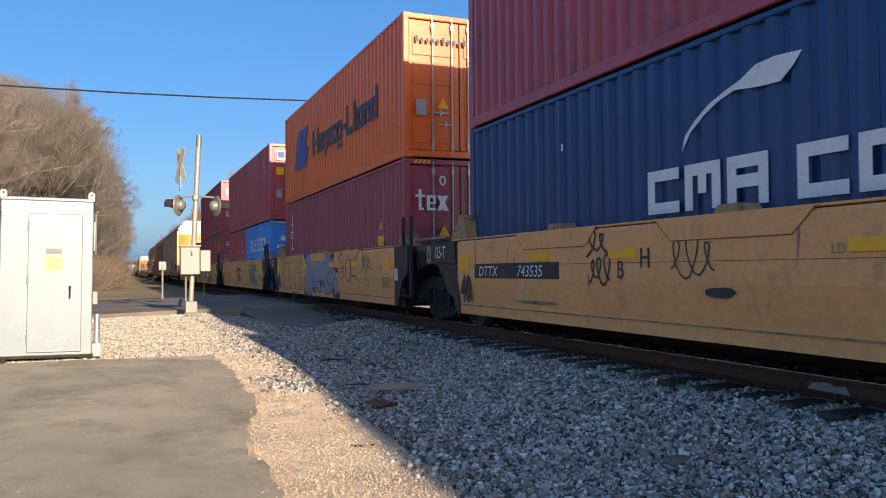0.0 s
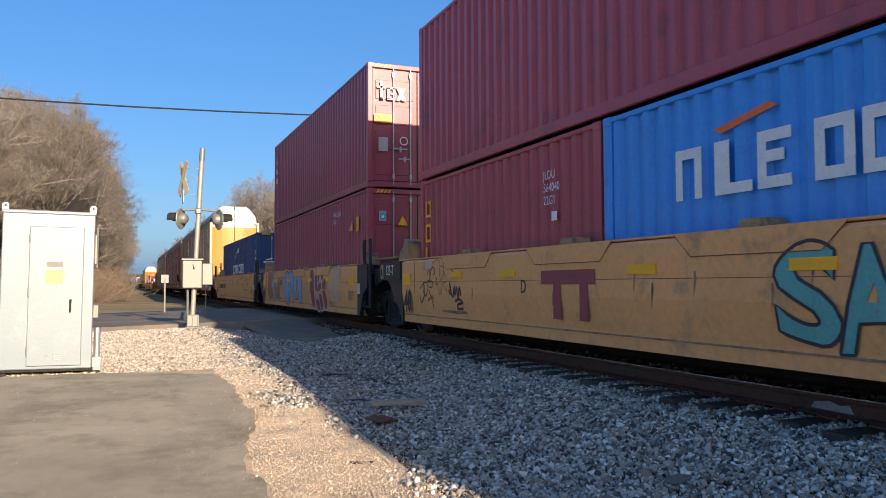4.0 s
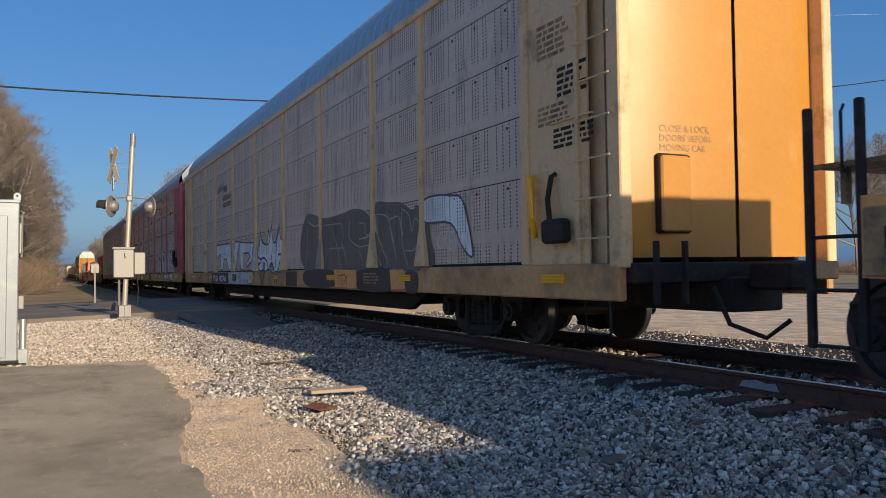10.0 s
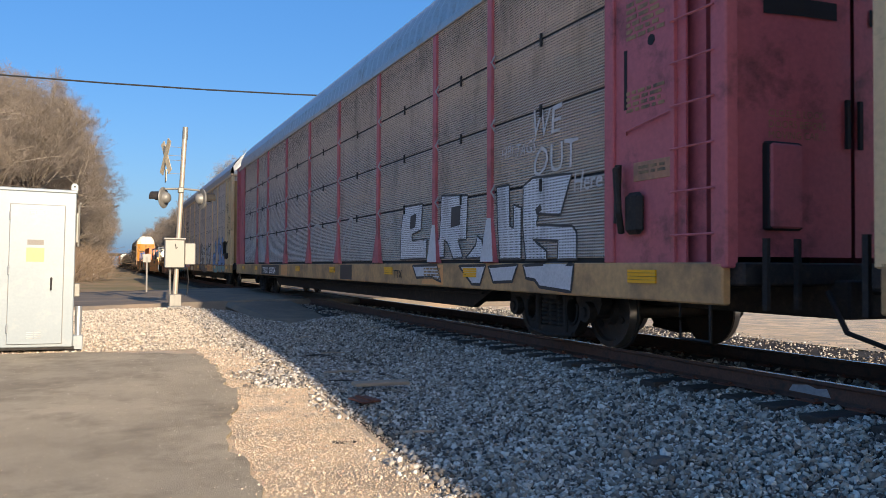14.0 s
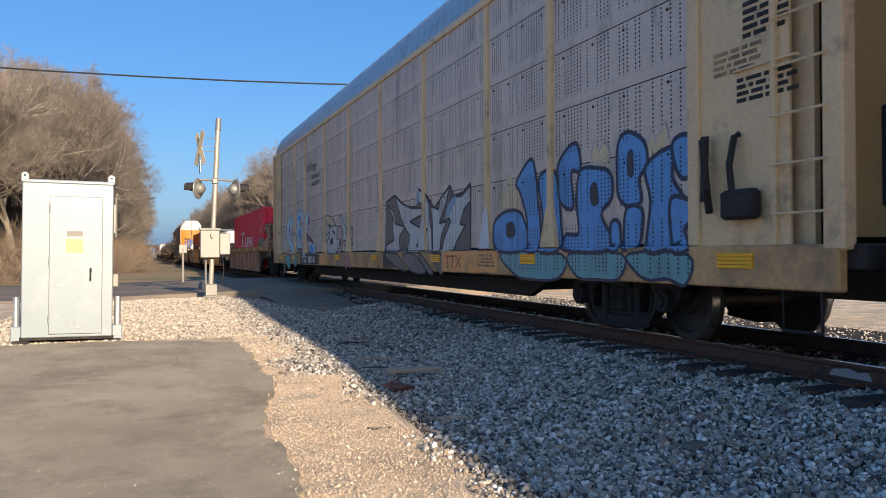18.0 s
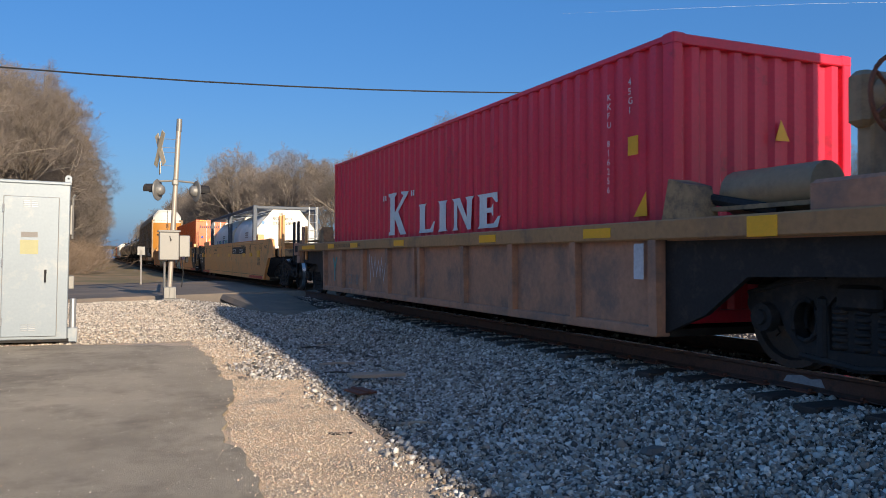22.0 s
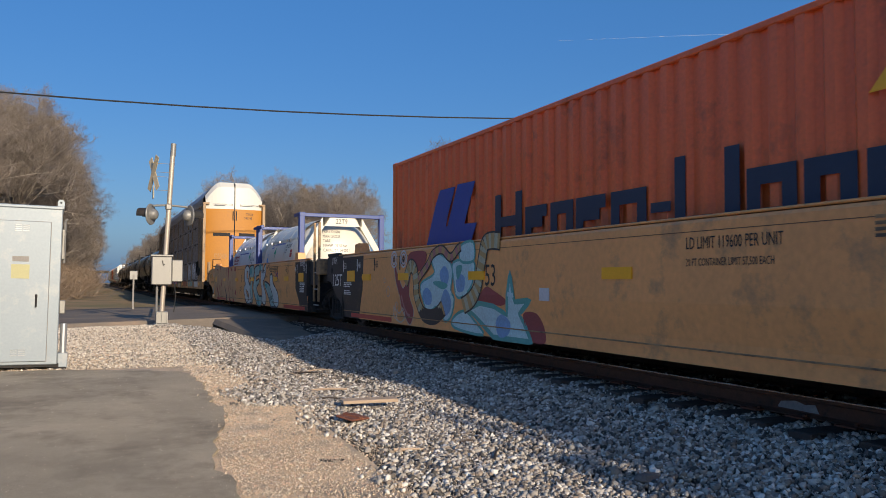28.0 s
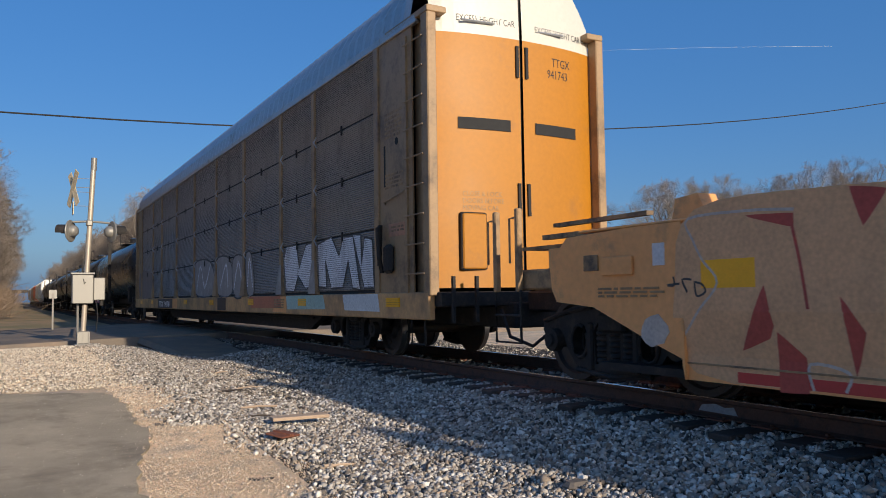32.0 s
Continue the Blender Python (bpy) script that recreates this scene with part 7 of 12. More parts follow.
sweep(UNITS[4], WELL_SIDE, HAZE_WHITE, 0.02, [(7.26, 1.03), (7.11, 1.08), (7.26, 0.89), (7.12, 0.88)])
sweep(UNITS[4], WELL_SIDE, HAZE_WHITE, 0.02, [(7.08, 0.91), (7.0, 1.03), (6.92, 0.87)])
sweep(UNITS[4], WELL_SIDE, HAZE_WHITE, 0.02, [(6.89, 0.79), (6.92, 0.95), (6.81, 1.03)])

# ---- containers in the wells ----
BOX = 12.192


def lettershapes(c, blocks, x, mat, name="letter_shape"):
    """Plain figures in the place and colour of painted names: each a set of bars (y0, z0, y1, z1)."""
    for bars in blocks:
        sh = Shape()
        for y0, z0, y1, z1 in bars:
            sh.box(x, y0, z0, x - 0.004, y1, z1)
        part(name, sh, mat, c)


def frame_letters(y, z, w, h, t, kinds):
    """Block figures from far to near, each w wide: 'c' open box, 'm' comb, 'a' arch, 'i' bar, 'o' ring, 'g' box with a tongue, 'l' corner."""
    out = []
    for k in kinds:
        if k == " ":
            y -= w * 0.45
            continue
        b = {"c": [(0, 0, t, h), (0, 0, w, t), (0, h - t, w, h)], "g": [(0, 0, t, h), (0, 0, w, t), (0, h - t, w, h), (w - t, 0, w, h * 0.5), (w * 0.55, h * 0.42, w, h * 0.42 + t)],
             "m": [(0, 0, t, h), (w - t, 0, w, h), (w * 0.5 - t / 2, h * 0.35, w * 0.5 + t / 2, h), (0, h - t, w, h)], "a": [(0, 0, t, h), (w - t, 0, w, h), (0, h - t, w, h), (0, h * 0.35, w, h * 0.35 + t)],
             "i": [(w * 0.3, 0, w * 0.3 + t, h)], "o": [(0, 0, t, h), (w - t, 0, w, h), (0, 0, w, t), (0, h - t, w, h)], "l": [(0, 0, t, h), (0, 0, w, t)],
             "n": [(0, 0, t, h), (w - t, 0, w, h), (0, h - t, w, h)], "e": [(0, 0, t, h), (0, 0, w, t), (0, h - t, w, h), (0, h * 0.45, w * 0.8, h * 0.45 + t)], "k": [(0, 0, t, h), (t, h * 0.4, w * 0.6, h * 0.4 + t), (w * 0.55, 0, w * 0.55 + t, h * 0.4), (w * 0.55, h * 0.5, w * 0.55 + t, h)]}[k]
        out.append([(y - q[2], z + q[1], y - q[0], z + q[3]) for q in b])
        y -= w * (0.55 if k == "i" else 1.18)
    return out


def codes(c, y, top, lines, mat=WHITE, x=-1.2225, h=0.1):
    """Container code painted down the side."""
    for i, t in enumerate(lines):
        sh = "\n".join(t)
        me = lettering(sh, h, mat, 0.9)
        me.transform(Matrix.Diagonal((1, 0.82, 1, 1)))
        me.transform(Matrix(((0, 0, -1, x), (-1, 0, 0, y - i * 0.34), (0, 1, 0, top), (0, 0, 0, 1))))
        part("container_code", me, mat, c)


def door_print(c, h, mat=WHITE, seed=1, triangle=2.05, rows=1.7, words=True):
    """Plates and print on a door end; triangle, rows: heights."""
    sh = Shape()
    rng = random.Random(seed)
    for k in range(8):
        z = rows + 0.06 - k * 0.062
        sh.box(0.64, -0.025, z, 0.86 + rng.random() * 0.03, -0.02, z + 0.038)
        sh.box(0.88, -0.025, z, 0.95 + rng.random() * 0.02, -0.02, z + 0.038)
    part("small_print", sh, mat, c)
    if words:
        for k, word in enumerate(("MAX. WT.", "TARE WT.", "PAYLOAD")):
            mark("print_line", word, 0.06, mat, c, 0.23, -0.026, rows - k * 0.155, 0.8, end=True)
    part("data_plate", Shape().box(-0.97, -0.026, 0.84, -0.75, -0.02, 1.16), ROD, c)
    part("paper_label", Shape().box(0.74, -0.026, 0.92, 0.9, -0.02, 1.0), SPRAYWHITE, c)
    part("round_label", Shape().lathe((0.85, -0.026, 0.3), [(0, 0.05), (0.006, 0.05)], 12, "y"), WHITE, c)
    if triangle:
        part("warning_triangle", Shape().prism([(-0.51, triangle), (-0.27, triangle), (-0.39, triangle + 0.22)], "y", -0.024, -0.019), YELLOW, c)
    else:
        part("ring_emblem", Shape().tube([(-0.36 + 0.09 * math.cos(a * math.tau / 16), -0.03, 1.1 + 0.09 * math.sin(a * math.tau / 16)) for a in range(17)], 0.014, 6, caps=False), mat, c)


def tex_name(c, z):
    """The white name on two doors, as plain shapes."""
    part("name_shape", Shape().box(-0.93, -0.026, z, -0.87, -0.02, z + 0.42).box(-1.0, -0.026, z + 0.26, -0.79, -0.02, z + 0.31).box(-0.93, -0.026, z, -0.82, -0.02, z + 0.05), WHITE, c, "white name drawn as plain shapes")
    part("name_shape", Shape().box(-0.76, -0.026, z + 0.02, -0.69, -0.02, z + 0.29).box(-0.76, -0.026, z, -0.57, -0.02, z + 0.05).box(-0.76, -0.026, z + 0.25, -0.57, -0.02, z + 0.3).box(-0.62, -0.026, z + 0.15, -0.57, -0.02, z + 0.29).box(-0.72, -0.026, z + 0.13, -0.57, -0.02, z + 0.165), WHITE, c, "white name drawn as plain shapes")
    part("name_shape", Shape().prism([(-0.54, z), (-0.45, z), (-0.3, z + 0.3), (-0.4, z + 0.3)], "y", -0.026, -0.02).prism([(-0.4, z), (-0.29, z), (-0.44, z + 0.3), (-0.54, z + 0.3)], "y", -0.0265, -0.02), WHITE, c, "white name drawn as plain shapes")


for k, low, up in ((-1, MAROON, OXBLOOD), (0, MAROON, OXBLOOD)):
    s = 14.70 + 15.49 * (k - 2)
    container("shipping_container", low, BOX, 2.896, s, 0.27, "maroon corrugated steel container in a well")
    container("shipping_container", up, BOX, 2.896, s, 3.18, "red-brown corrugated steel container on another container")
c1 = container("shipping_container", NAVY, BOX, 2.896, 14.84 - 15.49, 0.27, "navy blue corrugated container with white letter shapes")
c5 = container("shipping_container", NAVY, BOX, 2.896, 15.49 + 15.49 * 3, 0.27, "navy blue corrugated container with white letter shapes and doors")
for c, o in ((c1, 0.0), (c5, 0.1)):
    lettershapes(c, frame_letters(7.57 + o, 1.23, 0.5, 0.45, 0.115, "cma cgm"), -1.2225, WHITE)
    side_shape(c, WHITE, [(y + o, z) for y, z in ((7.02, 1.82), (6.97, 1.97), (6.82, 2.1), (6.62, 2.22), (6.4, 2.3), (6.2, 2.36), (6.02, 2.45), (5.8, 2.47), (5.5, 2.45), (5.6, 2.34), (5.74, 2.24), (6.0, 2.25), (6.28, 2.28), (6.5, 2.22), (6.7, 2.12), (6.88, 2.0))], -1.2205)
    part("code_plate", Shape().box(-1.22, 9.3 + 4.0 * o, 2.16, -1.223, 9.34 + 4.0 * o, 2.25), WHITE, c)
codes(c5, 0.66, 2.5, ["TCKU 636466", "45G1"], h=0.105)
plate(c5, YELLOW, 0.28, 1.98, 0.42, 2.16, name="caution_plate")
plate(c5, WHITE, 0.28, 1.75, 0.42, 1.88, name="caution_plate")
mark("container_code", "TCKU 636466\n45G1", 0.12, WHITE, c5, 0.3, -0.026, 1.85, 0.8, end=True)
part("emblem", Shape().box(-0.95, -0.026, 1.62, -0.45, -0.02, 1.68).prism([(-0.9, 1.74), (-0.6, 1.83), (-0.55, 1.8), (-0.75, 1.73)], "y", -0.026, -0.02), WHITE, c5)
door_print(c5, 2.896, WHITE, triangle=0, rows=1.55)
container("shipping_container", OXBLOOD, BOX, 2.896, 14.84 - 15.49, 3.18, "red-brown corrugated container on a blue container")

c = container("shipping_container", MAROON, BOX, 2.896, 14.70, 0.27, "maroon corrugated container with a white name on its doors")
lettershapes(c, [[(10.85, 2.16, 11.15, 2.22), (10.97, 2.0, 11.05, 2.5)], [(10.85, 1.72, 11.15, 1.78), (10.85, 1.9, 11.15, 1.96), (11.08, 1.72, 11.15, 1.96)], [(10.85, 1.36, 11.15, 1.44), (10.95, 1.36, 11.03, 1.64)]], -1.2225, WHITE)
codes(c, 1.35, 2.35, ["TXGU 715806"], h=0.09)
part("caution_plate", Shape().box(-1.22, 1.35, 1.2, -1.224, 1.75, 1.42), YELLOW, c)
side_shape(c, YELLOW, [(1.45, 1.55), (1.65, 1.55), (1.48, 1.75)], -1.2205)
tex_name(c, 1.86)
part("emblem", Shape().tube([(-0.42 + 0.055 * math.cos(a * math.tau / 16), -0.03, 2.46 + 0.085 * math.sin(a * math.tau / 16)) for a in range(17)], 0.018, 6, caps=False), WHITE, c)
mark("container_code", "TXGU", 0.12, WHITE, c, 0.28, -0.026, 2.16, 0.8, end=True)
mark("container_code", "715806\n45G1", 0.12, WHITE, c, 0.63, -0.026, 2.16, 0.8, end=True)
door_print(c, 2.896, WHITE, seed=2, triangle=1.35)
c = container("shipping_container", ORANGE, BOX, 2.896, 14.70, 3.18, "bright orange corrugated container with a dark blue name")
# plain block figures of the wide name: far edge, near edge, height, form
FIGURES = [(8.03, 7.28, 0.73, "h"), (7.19, 6.66, 0.5, "e"), (6.57, 6.07, 0.5, "o"), (6.01, 5.43, 0.5, "e"), (5.33, 4.73, 0.5, "o"), (4.30, 3.8, 0.73, "l"), (3.64, 3.46, 0.73, "i"), (3.38, 2.85, 0.5, "o"), (2.78, 2.3, 0.5, "n"), (2.22, 1.72, 0.5, "o")]


def wide_name(c, mat, z, x=-1.2225):
    for ya, yb, h, kind in FIGURES:
        w = ya - yb
        if kind == "i":
            blocks = [[(yb, z, ya, z + h)]]
        elif kind == "h":
            blocks = [[(ya - 0.17, z, ya, z + h), (yb, z, yb + 0.17, z + h), (yb + 0.17, z + 0.28, ya - 0.17, z + 0.42)]]
        else:
            blocks = frame_letters(ya, z, w, h, 0.15, kind)
        lettershapes(c, blocks, x, mat)
    lettershapes(c, [[(1.72, z, 1.87, z + 0.73)], [(6.42, z - 0.2, 6.57, z)], [(4.73, z - 0.2, 5.2, z - 0.08)], [(4.36, z + 0.22, 4.66, z + 0.32)]], x, mat)
    side_shape(c, LOGO_BLUE, [(10.49, z + 0.16), (10.12, z + 0.81), (9.95, z + 1.01), (9.37, z + 1.01), (9.66, z + 0.56), (9.72, z + 0.41), (9.66, z + 0.41), (9.28, z + 1.03), (8.67, z + 1.02), (9.04, z + 0.41), (8.61, z + 0.40), (8.78, z + 0.16), (8.95, z - 0.15), (10.6, z - 0.15)], x)


wide_name(c, LOGO_NAVY, 1.1)
door_print(c, 2.896, LOGO_NAVY, seed=3, triangle=1.0)
for q in range(10):
    part("name_shape", Shape().box(-0.98 + q * 0.115, -0.026, 2.3, -0.92 + q * 0.115, -0.02, 2.43 if q in (0, 5, 9) else 2.39), LOGO_NAVY, c, "dark name drawn as plain shapes")

c = container("shipping_container", SKYBLUE, 6.058, 2.591, 29.98, 0.27, "bright blue twenty foot container with white letter shapes")
lettershapes(c, frame_letters(4.75, 1.5, 0.38, 0.5, 0.1, "nile ocnco"), -1.2225, WHITE)
side_shape(c, ORANGE, [(4.2, 2.12), (3.5, 2.25), (3.4, 2.2), (4.1, 2.07)], -1.2215)
part("name_shape", Shape().box(-0.95, -0.026, 1.55, -0.2, -0.02, 1.68).box(-0.7, -0.026, 1.4, -0.2, -0.02, 1.44), WHITE, c)
part("emblem", Shape().lathe((-0.72, -0.026, 1.92), [(0, 0.1), (0.006, 0.1)], 16, "y"), WHITE, c)
mark("container_code", "NIDU", 0.11, WHITE, c, 0.3, -0.026, 1.55, 0.8, end=True)
door_print(c, 2.591, WHITE, seed=4, triangle=1.0, rows=1.3)
c = container("shipping_container", OXBLOOD, 6.058, 2.591, 36.10, 0.27, "red-brown twenty foot container with yellow letter shapes")
lettershapes(c, [[(5.5, 1.9, 5.75, 1.95), (5.5, 1.9, 5.55, 2.2), (5.7, 1.9, 5.75, 2.2), (5.5, 2.15, 5.65, 2.2)], [(5.5, 1.45, 5.75, 1.5), (5.5, 1.45, 5.55, 1.78), (5.7, 1.45, 5.75, 1.78), (5.5, 1.73, 5.75, 1.78)], [(5.68, 1.1, 5.75, 1.36)]], -1.2225, YELLOW)
mark("container_code", "JLDU\n564040\n22G1", 0.12, WHITE, c, -1.2225, 1.35, 2.05, 0.85)
part("code_plate", Shape().box(-1.22, 1.0, 1.5, -1.224, 1.14, 1.62), WHITE, c)
c = container("shipping_container", OXBLOOD, BOX, 2.896, 30.02, 2.89, "red-brown corrugated container with lettered doors")
codes(c, 1.35, 2.4, ["FDCU"], h=0.09)
mark("container_code", "FDCU", 0.12, WHITE, c, 0.28, -0.026, 2.2, 0.8, end=True)
door_print(c, 2.896, WHITE, seed=5)
part("emblem", Shape().box(-0.95, -0.026, 2.25, -0.62, -0.02, 2.62), WHITE, c, "white badge on the door")
part("emblem", Shape().box(-0.9, -0.029, 2.35, -0.67, -0.024, 2.57), LOGO_BLUE, c)
part("caution_plate", Shape().box(-0.98, -0.026, 1.7, -0.68, -0.02, 1.98), YELLOW, c)

c = container("shipping_container", MAROON, BOX, 2.896, 45.62, 0.27, "maroon corrugated container with a yellow warning triangle")
mark("container_code", "FANU 12526\n45G1", 0.13, WHITE, c, -1.2225, 3.2, 2.45, 0.8)
side_shape(c, YELLOW, [(1.3, 2.0), (1.6, 2.0), (1.32, 2.25)], -1.2205)
part("caution_plate", Shape().box(-1.22, 0.75, 1.95, -1.224, 0.95, 2.3), YELLOW, c)
part("emblem", Shape().box(-0.94, -0.026, 2.16, -0.8, -0.02, 2.36), TEAL, c)
part("emblem_rim", Shape().box(-0.95, -0.024, 2.15, -0.79, -0.02, 2.37).lathe((-0.87, -0.028, 2.24), [(0, 0.035), (0.006, 0.035)], 12, "y"), WHITE, c)
mark("container_code", "FANU\n45G1", 0.12, WHITE, c, 0.3, -0.026, 2.13, 0.8, end=True)
mark("container_code", "112526", 0.12, WHITE, c, 0.63, -0.026, 2.13, 0.8, end=True)
door_print(c, 2.896, WHITE, seed=6, rows=1.55, words=False)
c = container("shipping_container", MAROON, BOX, 2.896, 45.62, 3.18, "maroon corrugated container on top of another one")
lettershapes(c, [[(11.55, 2.2, 11.75, 2.26), (11.62, 2.1, 11.68, 2.45)], [(11.55, 1.8, 11.75, 2.0)], [(11.55, 1.45, 11.75, 1.65)]], -1.2225, WHITE)
tex_name(c, 2.04)
part("caution_plate", Shape().box(-1.08, -0.026, 1.5, -0.66, -0.02, 1.7), YELLOW, c)
mark("plate_text", "CAUTION", 0.08, SPRAYBLACK, c, -1.06, -0.028, 1.58, 0.75, end=True)
mark("container_code", "TGBU", 0.12, WHITE, c, 0.28, -0.026, 2.27, 0.8, end=True)
mark("container_code", "623969\n45G1", 0.12, WHITE, c, 0.63, -0.026, 2.27, 0.8, end=True)
door_print(c, 2.896, WHITE, seed=7, triangle=0, rows=1.85)


# ---- autoracks ----
POSTS = (-9.2, -7.2, -4.3, -1.42, 1.42, 4.3, 7.2, 9.15)


def autorack(s, paint, panel, door, label, mark_text, seams, roofmat=GALV, louvred=False, number="", slots=False, sill=SILL_TAN, mark_y=7.6):
    c = thing("autorack", label, "rail car", "autoracks")
    ends = 11.95
    bays = (-ends,) + POSTS + (ends,)
    for sx in (-1, 1):
        for i in range(len(bays) - 1):
            for j in range(len(seams) - 1):
                y0, y1, z0, z1 = bays[i] + 0.035, bays[i + 1] - 0.035, seams[j] + (0.014 if louvred else 0.006), seams[j + 1] - (0.014 if louvred else 0.006)
                if louvred:
                    n = int((z1 - z0) / 0.034)
                    rows = []
                    for q in range(n * 2 + 1):
                        z = z0 + (z1 - z0) * q / (n * 2)
                        rows.append([(sx * (1.45 + (0.014 if q % 2 else 0.0)), y0, z), (sx * (1.45 + (0.014 if q % 2 else 0.0)), y1, z)])
                    sh = Shape().sheet(rows)
                else:
                    n = int((z1 - z0) / 0.1)
                    sh = Shape().sheet([[(sx * (1.459 + (0.003 if q % 2 else 0.0)), y0, z0 + (z1 - z0) * q / (n * 2)), (sx * (1.459 + (0.003 if q % 2 else 0.0)), y1, z0 + (z1 - z0) * q / (n * 2))] for q in range(n * 2 + 1)])
                part("side_panel", sh, panel, c)
        for y in POSTS:
            part("side_post", Shape().prism([(sx * 1.44, 1.55), (sx * 1.5, 1.55), (sx * 1.5, 4.66), (sx * 1.44, 4.74)], "y", y - 0.065, y + 0.065), paint, c)
            fl = Shape().add([(sx * 1.5, y - 0.065, 1.6), (sx * 1.5, y + 0.065, 1.6), (sx * 1.535, y + 0.2, 1.02), (sx * 1.535, y - 0.2, 1.02), (sx * 1.44, y - 0.065, 1.6), (sx * 1.44, y + 0.065, 1.6), (sx * 1.44, y + 0.2, 1.0), (sx * 1.44, y - 0.2, 1.0)],
                             [(0, 1, 2, 3), (4, 5, 1, 0), (1, 5, 6, 2), (5, 4, 7, 6), (4, 0, 3, 7), (3, 2, 6, 7)])
            part("post_foot", fl, paint, c)
        part("seam_backing", Shape().box(sx * 1.442, -ends, 1.0, sx * 1.43, ends, 4.78), SEAL, c)
        part("eave", Shape().box(sx * 1.50, -13.4, 4.70, sx * 1.42, 13.4, 4.82, 0.012), paint if not louvred else GALV, c)
        part("side_sill", Shape().box(sx * 1.5, -13.7, 0.63, sx * 1.40, 13.7, 1.0, 0.015), sill, c)
        for sy in (-1, 1):
            part("end_panel", Shape().box(sx * 1.465, sy * ends, 1.0, sx * 1.44, sy * 13.2, 4.72), paint, c)
            part("end_post", Shape().box(sx * 1.5, sy * ends, 1.0, sx * 1.43, sy * (ends + 0.16), 4.72, 0.01), paint, c)
            part("corner_post", Shape().box(sx * 1.5, sy * 13.55, 0.95, sx * 1.36, sy * 13.75, 4.75, 0.015), paint, c)
            part("ladder_rail", Shape().box(sx * 1.5, sy * 13.02, 1.0, sx * 1.46, sy * 13.08, 4.6), paint, c)
            for q in range(9):
                part("rung", Shape().tube([(sx * 1.52, sy * 13.05, 1.25 + q * 0.4), (sx * 1.52, sy * 13.62, 1.25 + q * 0.4)], 0.012, 5), paint, c)
            part("end_overhang", Shape().box(sx * 1.5, sy * 12.4, 4.75, sx * 1.2, sy * 13.75, 4.84, 0.01), paint, c)
    # bolts along the panels' seams
    if not louvred:
        bolt = Shape().lathe((0, 0, 0), [(-0.008, 0.017), (0.0, 0.02)], 6).mesh("bolt_head", SOOT)
        for j in seams[1:-1]:
            for i in range(len(bays) - 1):
                for q in (0.12, 0.4, 0.63, 0.88):
                    part("bolt_head", bolt, None, c).location = (-1.464, bays[i] + (bays[i + 1] - bays[i]) * q, j - 0.085)
    else:
        hook = Shape().box(-0.02, -0.025, -0.1, 0.0, 0.025, 0.06, 0.006).mesh("panel_bracket", SOOT)
        clip = Shape().tube([(-0.01, -0.05, 0.09), (-0.045, 0.0, 0.0), (-0.01, -0.05, -0.09)], 0.016, 6).mesh("hinge_clip", ROD)
        for j in seams[1:-1]:
            for i in range(len(bays) - 1):
                part("panel_bracket", hook, None, c).location = (-1.466, (bays[i] + bays[i + 1]) / 2, j)
                if i:
                    part("hinge_clip", clip, None, c).location = (-1.466, bays[i] - 0.09, j)
    # roof with cross ribs
    prof = [(1.5, 4.80), (1.44, 5.12), (1.28, 5.42), (1.02, 5.68), (0.7, 5.83), (0.3, 5.87), (-0.3, 5.87), (-0.7, 5.83), (-1.02, 5.68), (-1.28, 5.42), (-1.44, 5.12), (-1.5, 4.80)]
    rows = []
    n = 150
    for i in range(n + 1):
        y = -13.2 + 26.4 * i / n
        k = 1.0 if i % 2 else 0.985
        rows.append([(x * k, y, 4.8 + (z - 4.8) * k) for x, z in prof])
    part("roof", Shape().sheet(rows), roofmat, c, "ribbed galvanised roof")
    # end doors, bowed outward
    for sy in (-1, 1):
        def door_face(xa, xb, dz=0.0):
            rws = []
            for q in range(9):
                x = xa + (xb - xa) * q / 8
                bow = 13.25 + 0.5 * math.sqrt(max(0.0, 1 - (abs(x) / 1.75) ** 2))
                zt = min(5.88, 5.88 - 0.9 * max(0, abs(x) - 0.75) ** 1.3 * 1.4)
                rws.append([(x, sy * bow, 1.05), (x, sy * bow, 4.55), (x, sy * (bow - 0.04), zt - 0.25), (x, sy * (bow - 0.28), zt)])
            return rws
        for sx in (-1, 1):
            r = door_face(sx * 0.025, sx * 1.36)
            part("end_door", Shape().sheet([q[:2] for q in r]), door, c, "bowed end door", smooth=True)
            part("door_top", Shape().sheet([q[1:] for q in r]), DOOR_WHITE, c, "white top of the end door")
        part("door_gap", Shape().box(-0.025, sy * 13.3, 1.05, 0.025, sy * 13.7, 5.8), SEAL, c)
        part("door_sill", Shape().box(-1.4, sy * 13.2, 0.8, 1.4, sy * 13.85, 1.0, 0.015), SOOT, c)
        for sx in (-1, 1):
            part("end_frame", Shape().box(sx * 1.36, sy * 13.1, 1.0, sx * 1.3, sy * 13.35, 4.9), paint, c)
    f = -13.78
    part("man_door", Shape().box(-0.99, f + 0.03, 1.3, -0.61, f + 0.16, 2.06, 0.02), door, c)
    part("man_door_frame", Shape().box(-1.005, f + 0.045, 1.285, -0.595, f + 0.17, 2.075, 0.02), SEAL, c)
    for k in range(2):
        part("grab_handle", Shape().tube([(-0.95 + k * 1.2, f + 0.06, 4.72), (-0.45 + k * 1.2, f + 0.03, 4.72)], 0.016, 6), ROD, c)
